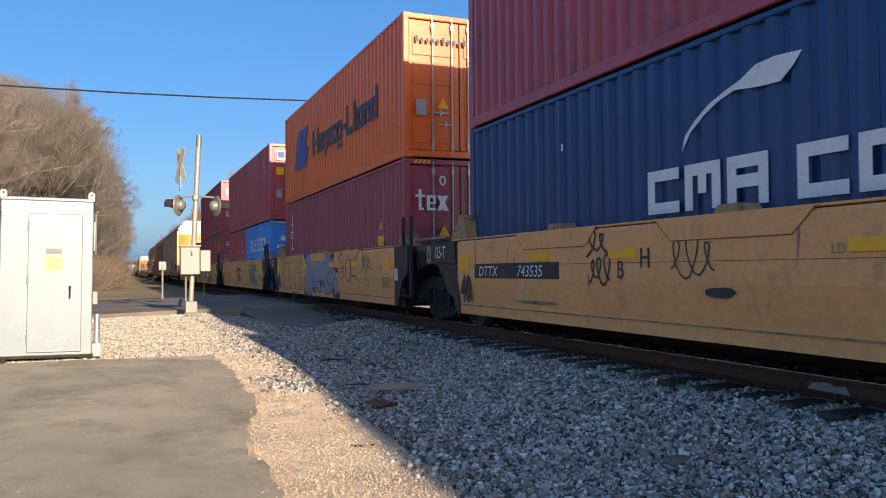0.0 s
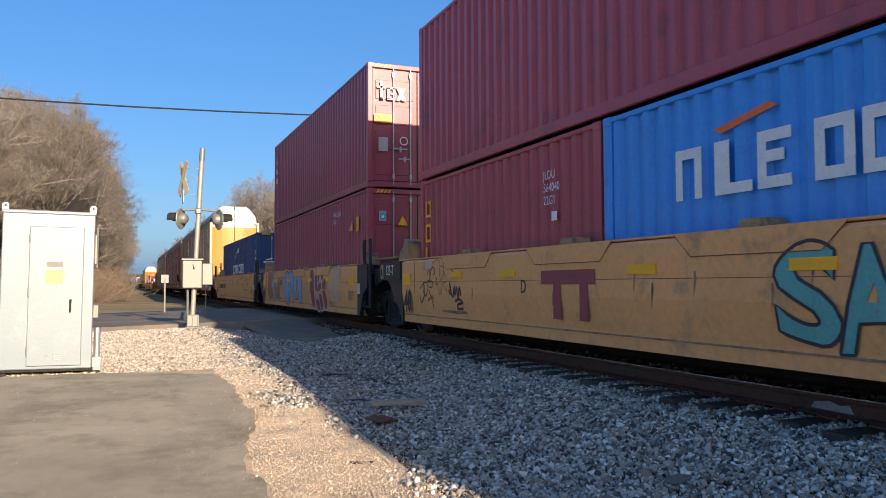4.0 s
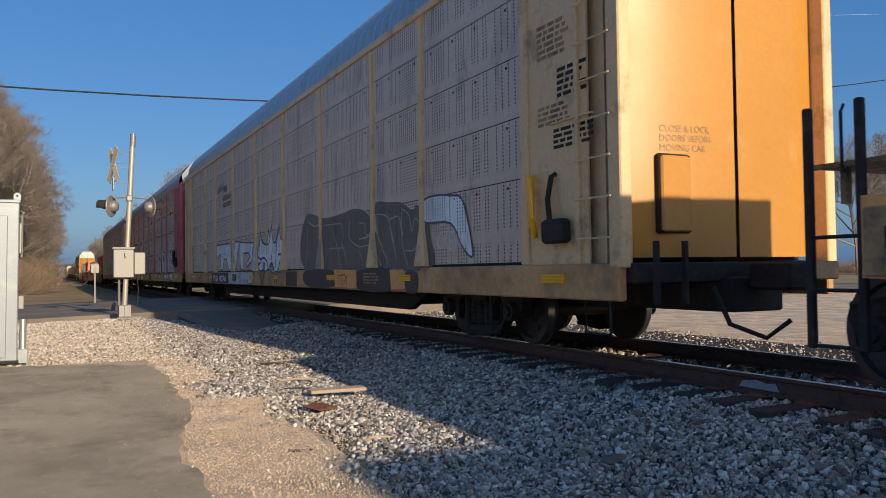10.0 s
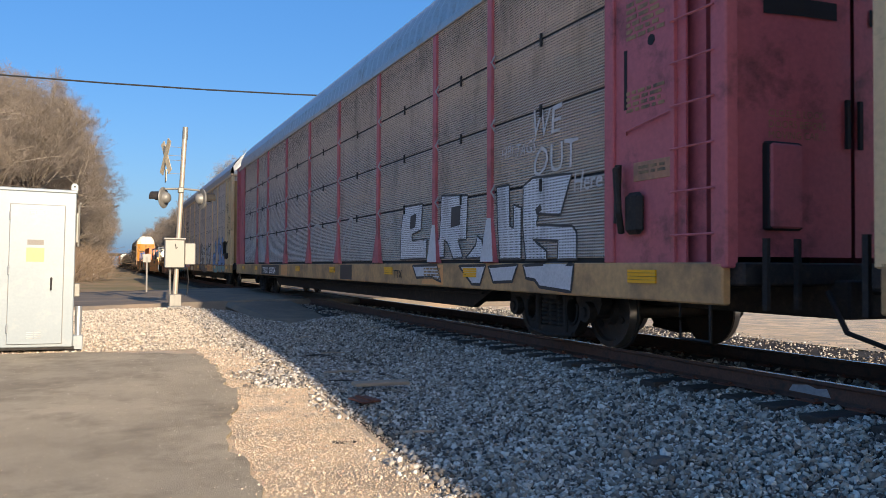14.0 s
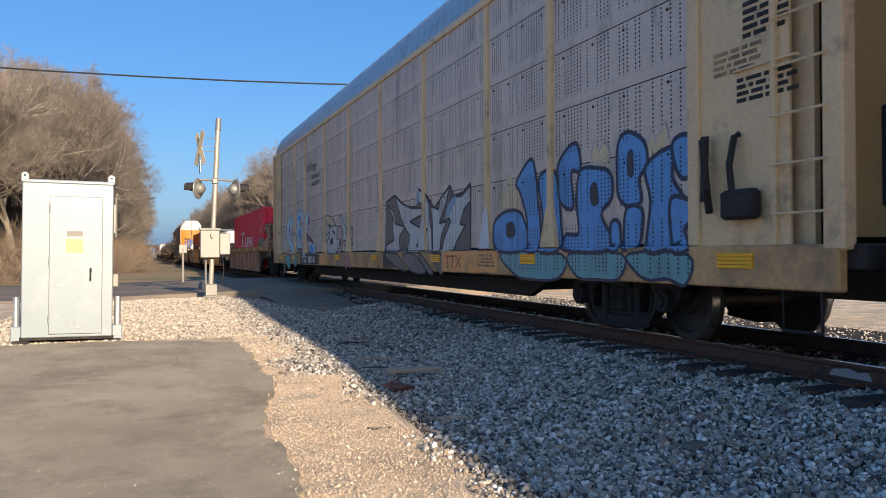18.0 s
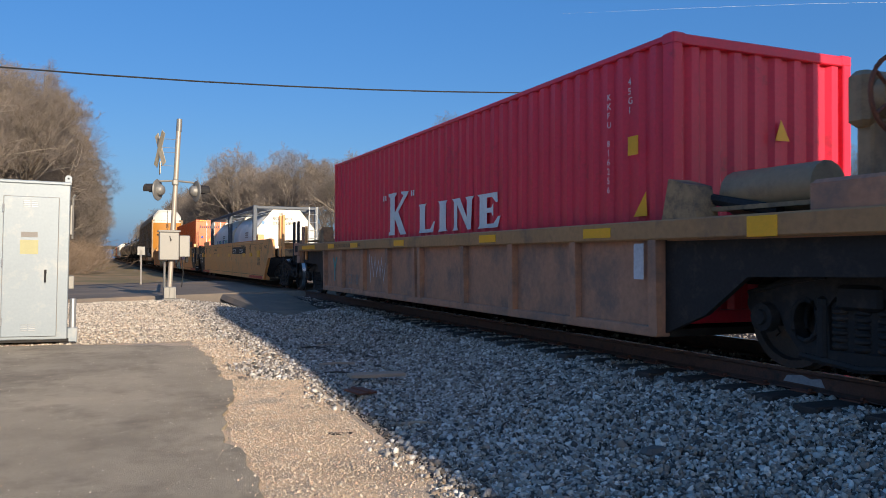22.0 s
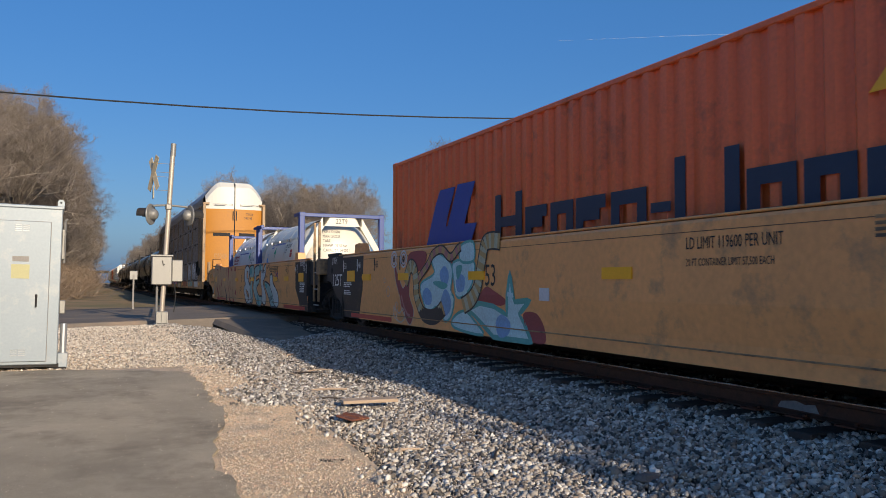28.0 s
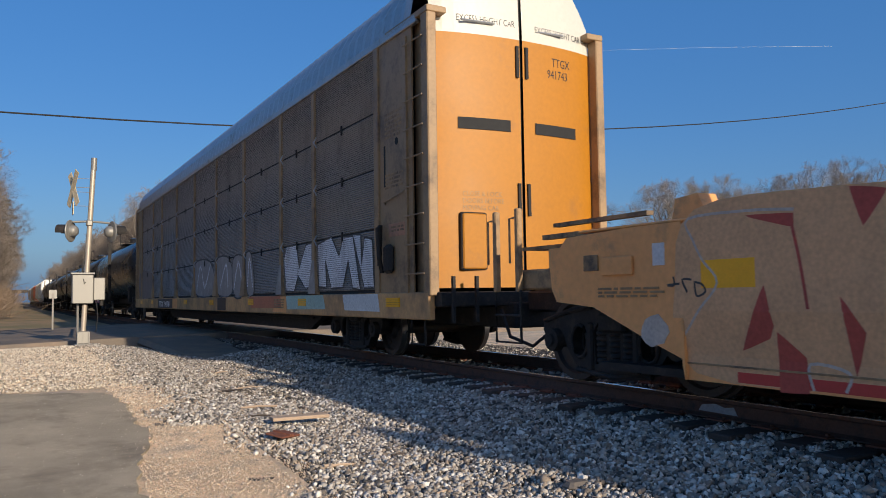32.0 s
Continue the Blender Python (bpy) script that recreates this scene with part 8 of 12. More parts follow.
    if slots:
        for x0, x1 in ((-1.0, -0.2), (0.22, 1.0)):
            sl = Shape()
            for q in range(4):
                a, b = x0 + (x1 - x0) * q / 4, x0 + (x1 - x0) * (q + 1) / 4
                ya, yb = [-13.262 - 0.5 * math.sqrt(1 - (abs(v) / 1.75) ** 2) for v in (a, b)]
                sl.add([(a, ya, 3.22), (b, yb, 3.22), (b, yb, 3.38), (a, ya, 3.38)], [(0, 1, 2, 3)])
            part("door_slot", sl, SEAL, c, "dark slot in the door")
        for z in (2.05, 4.0):
            for x in (-0.1, 0.06):
                part("lock_slot", Shape().box(x, f + 0.0, z, x + 0.045, f + 0.06, z + 0.45), SEAL, c)
        on_door(mark("stencil", "EXCESS HEIGHT CAR", 0.1, BLACK, c, -1.0, f, 4.72, 0.7, end=True))
    on_door(mark("stencil", "EXCESS HEIGHT CAR", 0.1, BLACK, c, 0.25, f, 4.7, 0.7, end=True))
    on_door(mark("stencil", "TTGX", 0.13, BLACK, c, 0.55, f, 4.25, 0.75, end=True))
    on_door(mark("stencil", number, 0.13, BLACK, c, 0.46, f, 4.07, 0.75, end=True))
    on_door(mark("stencil", "CLOSE & LOCK\nDOORS BEFORE\nMOVING CAR", 0.07, TAN_DARK, c, -0.95, f, 2.3, 0.9, end=True))
    # underframe, trucks, end fittings
    part("centre_sill", Shape().box(-0.35, -14.0, 0.5, 0.35, 14.0, 0.85, 0.02), SOOT, c)
    part("deck", Shape().box(-1.4, -13.6, 0.78, 1.4, 13.6, 0.86), SOOT, c)
    for sx in (-1, 1):
        part("side_girder", Shape().prism([(-8.6, 0.7), (-7.6, 0.31), (7.6, 0.31), (8.6, 0.7)], "x", sx * 1.0, sx * 0.88), SOOT, c)
    part("belly_beam", Shape().prism([(-8.2, 0.63), (-6.5, 0.34), (6.5, 0.34), (8.2, 0.63)], "x", -0.5, 0.5), SOOT, c)
    part("brake_pipe", Shape().tube([(-1.2, -8.4, 0.56), (-1.2, 0, 0.52), (-1.2, 8.4, 0.56)], 0.02, 5), SOOT, c)
    part("brake_cylinder", Shape().tube([(-0.8, 0.8, 0.45), (-0.8, 1.6, 0.45)], 0.14, 10), SOOT, c)
    for sy in (-1, 1):
        part("coupler", Shape().box(-0.15, sy * 14.0, 0.72, 0.15, sy * 14.5, 1.0, 0.03), SOOT, c)
        part("air_hose", Shape().tube([(-0.5, sy * 13.9, 0.75), (-0.5, sy * 14.1, 0.4), (-0.35, sy * 14.4, 0.28), (-0.2, sy * 14.55, 0.45)], 0.025, 6), SEAL, c)
        part("sill_step", Shape().tube([(-1.45, sy * 13.1, 0.65), (-1.45, sy * 13.1, 0.3), (-1.45, sy * 13.5, 0.3), (-1.45, sy * 13.5, 0.65)], 0.018, 6), SOOT, c)
        for k in (0, 0.35):
            part("end_grab", Shape().box(-1.3 + k, sy * 13.95, 0.6, -1.26 + k, sy * 14.0, 1.2), SOOT, c)
        truck(c, sy * 10.18, 0.42, 1.75)
    wh = part("brake_lever", Shape().tube([(-1.53, -12.3, 1.3), (-1.6, -12.35, 1.5), (-1.6, -12.3, 1.95), (-1.53, -12.25, 2.0), (-1.55, -12.25, 1.4)], 0.035, 8), YELLOW if s < 100 else SOOT, c, "hand brake lever with its chain")
    if louvred:
        part("notice_plate", Shape().box(-1.465, -13.0, 1.81, -1.472, -12.42, 2.0, 0.004), BROWN, c, "tan brown notice plate")
        small_print(c, -1.4725, -12.95, -12.5, 1.93, 2, TAN_DARK, 0.03, 77)
        part("brake_lump", Shape().box(-1.46, -12.62, 1.28, -1.56, -12.36, 1.7, 0.05), SOOT, c, "black brake housing")
        part("panel_hole", Shape().tube([(-1.464, -12.7, 3.18), (-1.469, -12.7, 3.18)], 0.055, 12), SEAL, c)
        part("panel_slot", Shape().box(-1.464, -12.31, 2.56, -1.469, -12.26, 3.17), SEAL, c)
        part("handrail", Shape().tube([(-1.46, -12.3, 2.3), (-1.5, -12.34, 2.33), (-1.5, -13.0, 2.42), (-1.46, -13.04, 2.42)], 0.012, 6), paint, c)
    else:
        part("brake_box", Shape().box(-1.46, -12.9, 1.22, -1.6, -12.5, 1.48, 0.03), SOOT, c, "black hand brake box")
        part("brake_chain", Shape().tube([(-1.55, -12.62, 1.46), (-1.56, -12.6, 1.7), (-1.52, -12.62, 1.95), (-1.47, -12.62, 1.97)], 0.03, 8), SOOT, c)
        small_print(c, -1.4675, -13.2, -12.68, 3.06, 5, SOOT, 0.04, int(s) + 3)
        small_print(c, -1.4675, -13.3, -12.6, 2.42, 4, SOOT, 0.035, int(s) + 4)
        part("panel_rail", Shape().tube([(-1.46, -12.55, 2.52), (-1.485, -12.58, 2.52), (-1.485, -13.28, 2.52), (-1.46, -13.3, 2.52)], 0.012, 6), paint, c)
    # marks on the sill and the reflectors
    part("number_panel", Shape().box(-1.5, mark_y - 2.75, 0.66, -1.504, mark_y + 0.15, 0.97), SILL_BLACK, c, "black panel with the car's number")
    word, digits = mark_text.split()
    mark("reporting_mark", word, 0.19, WHITE, c, -1.5055, mark_y - 0.1, 0.71, 1.25, bold=0.008)
    mark("car_number", digits, 0.19, WHITE, c, -1.5055, mark_y - 1.2, 0.71, 1.3, bold=0.008)
    for y in (-12.6, -8.6, -5.0, -0.82, 1.83, 4.7, 7.95, 11.6) if s < 100 else (-12.6, -8.6, -5.0, -1.0, 2.6, 9.15, 11.9):
        rf = Shape()
        for q in range(3 if s < 100 else 4):
            rf.box(-1.5, y - 0.22, 0.80 + q * 0.034, -1.5165, y + 0.22, 0.828 + q * 0.034)
        part("reflector", rf, YELLOW, c, "yellow reflective strips")
    for k in range(3):
        y0 = (-7.6, -2.6, 4.0)[k]
        part("sill_patch", Shape().box(-1.5, y0, 0.66, -1.5035, y0 + 0.9, 0.98), (TAN, SILL_BLACK, TAN)[k], c)
    small_print(c, -1.505, -7.5, -6.8, 0.9, 4, TAN_DARK, 0.03, int(s))
    small_print(c, -1.467, -12.9, -12.3, 3.6, 6, TAN_DARK, 0.04, int(s) + 1)
    small_print(c, -1.467, -12.9, -12.3, 2.7, 4, TAN_DARK, 0.035, int(s) + 2)
    return on_train(c, s)


DOTS_Z, LINES_Z = (1.03, 2.0, 2.72, 3.44, 4.14, 4.72), (1.04, 1.97, 2.88, 3.75, 4.72)
r1 = autorack(92.75, RACK_TAN, PERF_DOTS, DOOR_YELLOW, "tan car carrier with grey punched side panels and yellow doors", "TTGX  983768", DOTS_Z, number="983768")
r2 = autorack(121.65, RACK_RED, PERF_LINES, RACK_RED, "faded red car carrier with louvred grey side panels", "TTGX  255724", LINES_Z, louvred=True, number="255724", slots=True, mark_y=7.95)
r3 = autorack(150.8, RACK_TAN, PERF_DOTS, DOOR_OLIVE, "tan car carrier with large painted graffiti on grey panels", "TTGX  985118", DOTS_Z, number="985118", mark_y=7.85)
r4 = autorack(263.45, RACK_BROWN, PERF_BROWN, DOOR_ORANGE, "brown car carrier with louvred sides and bright yellow doors", "TTGX  941743", LINES_Z, louvred=True, number="941743", slots=True)
GX = -1.467
figure(r1, RACK_SIDE, PUNCH_WHITE, OUTLINE, 0.04, [(7.03, 1.88), (4.89, 1.87), (4.74, 1.77), (4.56, 1.05), (5.06, 1.06), (5.42, 1.41), (5.85, 1.4), (5.99, 1.08), (6.45, 1.08), (6.36, 1.59), (6.98, 1.45)], sharp=True)
figure(r1, RACK_SIDE, PUNCH_WHITE, OUTLINE, 0.04, [(4.12, 1.89), (3.39, 1.87), (3.65, 1.65), (3.85, 1.5), (3.97, 1.08), (4.36, 1.06), (4.51, 1.2), (4.25, 1.63)], sharp=True)
figure(r1, RACK_SIDE, PUNCH_WHITE, OUTLINE, 0.04, [(3.39, 1.85), (1.67, 1.77), (1.98, 1.26), (2.64, 1.1), (2.51, 1.26), (2.14, 1.4), (2.31, 1.52), (3.04, 1.52), (3.01, 1.06), (3.35, 1.07), (3.45, 1.58)], sharp=True)
figure(r1, RACK_SIDE, CHALK, CHALK, 0.01, [(4.95, 0.98), (3.3, 0.98), (1.78, 0.97), (1.7, 0.9), (1.75, 0.72), (2.4, 0.66), (3.6, 0.655), (4.9, 0.66)], sharp=True)
figure(r1, RACK_SIDE, PUNCH_WHITE, OUTLINE, 0.04, [(1.18, 1.2), (1.28, 1.54), (1.07, 1.66), (0.87, 2.05), (0.81, 1.85), (0.61, 1.73), (0.35, 1.68), (0.15, 1.82), (0, 2.07), (-0.01, 1.81), (-0.15, 1.99), (-0.25, 2.17), (-0.34, 1.8), (-0.49, 1.68), (-0.69, 1.72), (-0.84, 1.94), (-0.93, 2.04), (-1.02, 2.11), (-1.06, 1.87), (-1.16, 1.76), (-1.34, 1.71), (-1.31, 0.97), (1.01, 1.02)], sharp=True)
figure(r1, RACK_SIDE, SMOKE, OUTLINE, 0.04, [(0.67, 1.01), (0.58, 1.23), (0.4, 1.18), (0.53, 1.02)], sharp=True)
figure(r1, RACK_SIDE, SMOKE, OUTLINE, 0.04, [(-0.02, 0.99), (-0.14, 1.14), (-0.29, 1.17), (-0.47, 0.98)], sharp=True)
sweep(r1, RACK_SIDE, OUTLINE, 0.035, [(0.87, 2.03), (0.98, 1.75), (1.17, 1.5), (1.27, 1.42)])
sweep(r1, RACK_SIDE, OUTLINE, 0.035, [(0.88, 1.89), (0.69, 1.74), (0.36, 1.67), (0.21, 1.68), (0.05, 2.03)])
sweep(r1, RACK_SIDE, OUTLINE, 0.035, [(0.24, 1.32), (0.19, 1.66), (-0, 1.69), (-0.21, 1.95), (-0.25, 2.21)])
sweep(r1, RACK_SIDE, OUTLINE, 0.035, [(-0.25, 2.16), (-0.34, 1.8), (-0.51, 1.69), (-0.71, 1.72), (-0.89, 1.99)])
sweep(r1, RACK_SIDE, OUTLINE, 0.035, [(-1.02, 2.14), (-1.09, 1.81), (-1.23, 1.73), (-1.34, 1.73)])
sweep(r1, RACK_SIDE, OUTLINE, 0.035, [(-0.17, 1.39), (-0.27, 1.27)])
sweep(r1, RACK_SIDE, OUTLINE, 0.035, [(-0.28, 1.4), (-0.19, 1.27)])
sweep(r1, RACK_SIDE, OUTLINE, 0.06, [(-0.65, 1.07), (-0.67, 1.32), (-0.76, 1.68), (-0.91, 1.93), (-1.02, 2.14)])
sweep(r1, RACK_SIDE, OUTLINE, 0.06, [(-0.87, 1.38), (-1.08, 1.4), (-1.31, 1.35)])
sweep(r1, RACK_SIDE, OUTLINE, 0.06, [(1.24, 1.4), (0.94, 1.32), (0.55, 1.34), (0.25, 1.25), (0.11, 1.07), (0.26, 1)])
sweep(r1, RACK_SIDE, OUTLINE, 0.06, [(1.21, 1.2), (0.94, 1.21), (0.85, 1.32)])
sweep(r1, RACK_SIDE, OUTLINE, 0.06, [(0.07, 1), (-0.08, 1.16), (-0.27, 1.2), (-0.41, 1.11), (-0.53, 0.95), (-0.67, 0.7)])
sweep(r1, RACK_SIDE, OUTLINE, 0.06, [(-0.88, 0.95), (-0.97, 1.15), (-1.05, 1.19), (-1.17, 1.13), (-1.31, 0.94)])
sweep(r1, RACK_SIDE, OUTLINE, 0.06, [(0.78, 0.94), (0.57, 0.68), (0.41, 0.9), (0.26, 1)])
sweep(r1, RACK_SIDE, OUTLINE, 0.06, [(-0.6, 0.98), (-0.69, 0.69)])
sweep(r1, RACK_SIDE, OUTLINE, 0.06, [(-0.77, 0.92), (-0.87, 0.69), (-0.91, 0.97)])
figure(r1, RACK_SIDE, PUNCH_SMOKE, PUNCH_SMOKE, 0.05, [(-3.2, 2.12), (-4.53, 2), (-5.6, 2.02), (-6.19, 2.06), (-6.71, 2), (-7.06, 1.84), (-7.16, 1.71), (-7.5, 0.97), (-3.15, 1.04)])
figure(r1, RACK_SIDE, PUNCH_SMOKE, PUNCH_SMOKE, 0.05, [(-7.34, 2.08), (-7.87, 2.04), (-8.37, 2), (-8.8, 1.85), (-9.07, 1.9), (-9.29, 1.8), (-9.44, 1.4), (-9.43, 1), (-7.65, 1.03), (-7.46, 1.26), (-7.35, 1.8)])
figure(r1, RACK_SIDE, SMOKE_DARK, SMOKE_DARK, 0.03, [(-3.27, 0.97), (-5.18, 0.96), (-5.3, 0.7), (-3.44, 0.68)])
figure(r1, RACK_SIDE, SMOKE_DARK, SMOKE_DARK, 0.03, [(-6.55, 0.96), (-8.01, 0.98), (-8.04, 0.66), (-6.54, 0.66)])
figure(r1, RACK_SIDE, SMOKE_DARK, SMOKE_DARK, 0.03, [(-8.63, 0.92), (-9.04, 0.91), (-9.03, 0.65), (-8.66, 0.65)])
figure(r1, RACK_SIDE, TAN, TAN_DARK, 0.012, [(-5.19, 1), (-6.42, 0.99), (-6.5, 0.66), (-5.27, 0.66)], sharp=True)
figure(r1, RACK_SIDE, TAN, TAN_DARK, 0.012, [(-8, 0.98), (-8.57, 0.98), (-8.62, 0.67), (-8.05, 0.66)], sharp=True)
sweep(r1, RACK_SIDE, PALE_LINE, 0.025, [(-3.32, 1.96), (-3.36, 1.49), (-3.15, 1.06)])
sweep(r1, RACK_SIDE, PALE_LINE, 0.025, [(-4.43, 1.88), (-5.26, 1.87), (-5.59, 1.83), (-5.66, 1.57)])
sweep(r1, RACK_SIDE, PALE_LINE, 0.025, [(-5, 1.8), (-5.33, 1.38), (-5.48, 1.02)])
sweep(r1, RACK_SIDE, PALE_LINE, 0.025, [(-6.04, 1.88), (-5.96, 1.61), (-6.44, 1.4), (-7.1, 1.38), (-7.55, 1.05)])
sweep(r1, RACK_SIDE, PALE_LINE, 0.025, [(-6.52, 1.82), (-6.79, 1.77), (-6.82, 1.62), (-7.1, 1.54)])
sweep(r1, RACK_SIDE, PALE_LINE, 0.025, [(-7.36, 1.91), (-7.86, 1.82), (-8.02, 1.47), (-8.2, 1.15)])
sweep(r1, RACK_SIDE, PALE_LINE, 0.025, [(-7.86, 1.77), (-8.28, 1.81), (-8.39, 1.6), (-8.44, 1.34), (-8.63, 1.04)])
sweep(r1, RACK_SIDE, PALE_LINE, 0.025, [(-8.37, 1.93), (-8.69, 1.81), (-8.79, 1.55), (-8.91, 1.73), (-9.06, 1.68)])
sweep(r1, RACK_SIDE, PALE_LINE, 0.025, [(-7.56, 1.33), (-7.79, 1.17), (-7.83, 1.05)])
sweep(r1, RACK_SIDE, PALE_LINE, 0.025, [(-8.53, 1.27), (-8.84, 1.26), (-9.05, 1.36)])
sweep(r1, RACK_SIDE, PALE_LINE, 0.025, [(-6.5, 1.32), (-6.68, 1.14)])
sweep(r1, RACK_SIDE, PALE_LINE, 0.025, [(-5.58, 1.51), (-5.87, 1.08)])
sweep(r1, RACK_SIDE, PALE_LINE, 0.025, [(-4.8, 1.41), (-5.73, 1.4)])
sweep(r1, RACK_SIDE, PALEGREEN, 0.03, [(-6.51, 1.53), (-6.93, 1.55), (-7.11, 1.67)])
sweep(r1, RACK_SIDE, PALEGREEN, 0.03, [(-8.42, 1.86), (-8.4, 1.67), (-8.47, 1.5)])
sweep(r1, RACK_SIDE, PALEGREEN, 0.03, [(-3.44, 2.01), (-3.9, 1.9), (-4.23, 1.95)])
sweep(r1, RACK_SIDE, PALEGREEN, 0.03, [(-7.38, 1.87), (-7.42, 1.53), (-7.61, 1.36)])
sweep(r1, RACK_SIDE, PALEGREEN, 0.03, [(-7.94, 1.67), (-8.11, 1.4)])
figure(r1, RACK_SIDE, PUNCH_WHITE, OUTLINE, 0.03, [(-9.11, 1.88), (-9.44, 2.01), (-10.12, 1.97), (-10.48, 1.85), (-10.73, 1.15), (-10.43, 1.27), (-10.11, 1.59), (-9.3, 1.65)])
figure(r2, RACK_SIDE, LOUVRE_WHITE, SMOKE_DARK, 0.03, [(-5.73, 2.01), (-6.63, 2), (-6.55, 1.56), (-6.13, 1.5), (-6.14, 1.4), (-6.82, 1.41), (-6.8, 1.08), (-5.54, 1.07), (-5.58, 1.61)], sharp=True)
figure(r2, RACK_SIDE, LOUVRE_WHITE, SMOKE_DARK, 0.03, [(-7.44, 2.07), (-8.44, 2), (-8.39, 1.35), (-8.09, 1.35), (-8.28, 1.08), (-7.91, 1.07), (-7.69, 1.32), (-7.56, 1.36), (-7.56, 1.09), (-7, 1.08), (-7.1, 1.31), (-7.36, 1.39), (-7.41, 1.76)], sharp=True)
figure(r2, RACK_SIDE, LOUVRE_WHITE, SMOKE_DARK, 0.03, [(-8.77, 1.39), (-8.92, 1.33), (-8.96, 1.08), (-8.35, 1.07), (-8.71, 1.26)], sharp=True)
figure(r2, RACK_SIDE, LOUVRE_WHITE, SMOKE_DARK, 0.03, [(-9.37, 2.03), (-9.74, 2.03), (-9.76, 1.49), (-9.86, 1.46), (-9.86, 1.76), (-10.07, 1.71), (-10.07, 1.05), (-9.46, 1.05), (-9.4, 1.51)], sharp=True)
figure(r2, RACK_SIDE, LOUVRE_WHITE, SMOKE_DARK, 0.03, [(-10.12, 1.98), (-10.36, 2.06), (-11.27, 2.02), (-11.02, 1.56), (-10.5, 1.6), (-10.46, 1.47), (-11.27, 1.42), (-11.37, 1.35), (-11.37, 1.04), (-10.95, 1.04), (-10.97, 1.26), (-10.38, 1.29), (-10.71, 1.14), (-10.71, 1.04), (-10.19, 1.04), (-10.11, 1.47)], sharp=True)
figure(r2, RACK_SIDE, SMOKE_DARK, SPRAYBLACK, 0.02, [(-7.85, 1.85), (-8.18, 1.86), (-8.15, 1.58), (-7.82, 1.56)], sharp=True)
figure(r2, RACK_SIDE, SMOKE_DARK, SPRAYBLACK, 0.02, [(-6.07, 1.82), (-6.33, 1.84), (-6.28, 1.63), (-6.04, 1.6)], sharp=True)
figure(r2, RACK_SIDE, SMOKE_DARK, SPRAYBLACK, 0.02, [(-10.44, 1.66), (-10.55, 1.71), (-10.58, 1.65), (-10.47, 1.6)], sharp=True)
figure(r2, RACK_SIDE, SPRAYWHITE, SPRAYBLACK, 0.04, [(-6.27, 0.96), (-7.36, 0.97), (-7.53, 0.71), (-7.13, 0.78), (-6.46, 0.76)], sharp=True)
figure(r2, RACK_SIDE, SPRAYWHITE, SPRAYBLACK, 0.04, [(-8.21, 0.96), (-9.12, 0.97), (-8.94, 0.7), (-8.67, 0.7)], sharp=True)
figure(r2, RACK_SIDE, SPRAYWHITE, SPRAYBLACK, 0.04, [(-9.2, 0.95), (-10.05, 0.98), (-9.9, 0.76), (-9.35, 0.74)], sharp=True)
figure(r2, RACK_SIDE, SPRAYWHITE, SPRAYBLACK, 0.04, [(-10.19, 0.97), (-10.95, 0.99), (-11.37, 0.98), (-11.31, 0.67), (-10.6, 0.71), (-10.49, 0.79), (-10.27, 0.81)], sharp=True)
sweep(r2, RACK_SIDE, SILVER, 0.06, [(3.25, 1.42), (2.79, 1.78), (2.31, 1.4), (1.9, 1.87)])
sweep(r2, RACK_SIDE, SILVER, 0.06, [(1.45, 1.27), (0.89, 1.93), (0.14, 1.84), (0.48, 1.26)])
sweep(r2, RACK_SIDE, SILVER, 0.06, [(-0.23, 1.25), (-0.53, 1.91), (-1.34, 1.23)])
sweep(r2, RACK_SIDE, SILVER, 0.06, [(-1.63, 1.18), (-2.16, 1.87), (-2.55, 1.9), (-2.18, 1.17)])
figure(r3, RACK_SIDE, PUNCH_TEAL, LOGO_NAVY, 0.035, [(-7.77, 0.95), (-9.52, 0.93), (-9.43, 0.63), (-8.55, 0.6), (-8.12, 0.68)])
figure(r3, RACK_SIDE, PUNCH_TEAL, LOGO_NAVY, 0.035, [(-9.7, 0.93), (-10.84, 0.93), (-10.78, 0.66), (-10.33, 0.64), (-9.9, 0.66)])
figure(r3, RACK_SIDE, PUNCH_TEAL, LOGO_NAVY, 0.035, [(-10.97, 0.93), (-11.96, 0.92), (-11.92, 0.63), (-11.64, 0.68), (-11.34, 0.66), (-11.1, 0.74)])
figure(r3, RACK_SIDE, PUNCH_CREAM, HAZE_WHITE, 0.03, [(-7.6, 1.6), (-7.52, 1.95), (-7.79, 1.8), (-7.97, 2.11), (-8.16, 1.85), (-8.27, 1.94), (-8.33, 1.54)], sharp=True)
figure(r3, RACK_SIDE, PUNCH_CREAM, HAZE_WHITE, 0.03, [(-10.16, 2), (-10.24, 2.27), (-10.35, 2.1), (-10.47, 2.26), (-10.59, 1.91)], sharp=True)
figure(r3, RACK_SIDE, PUNCH_CREAM, HAZE_WHITE, 0.03, [(-11.24, 1.9), (-11.33, 2.23), (-11.41, 2.06), (-11.57, 2.25), (-11.65, 1.99)], sharp=True)
figure(r3, RACK_SIDE, PUNCH_CREAM, HAZE_WHITE, 0.03, [(-11.87, 1.64), (-12.1, 1.7), (-12.12, 1.53), (-11.97, 1.48)], sharp=True)
figure(r3, RACK_SIDE, PUNCH_AZURE, LOGO_NAVY, 0.05, [(-7.41, 1.34), (-7.66, 1.51), (-8.13, 1.55), (-8.41, 1.42), (-8.51, 1), (-7.53, 1)])
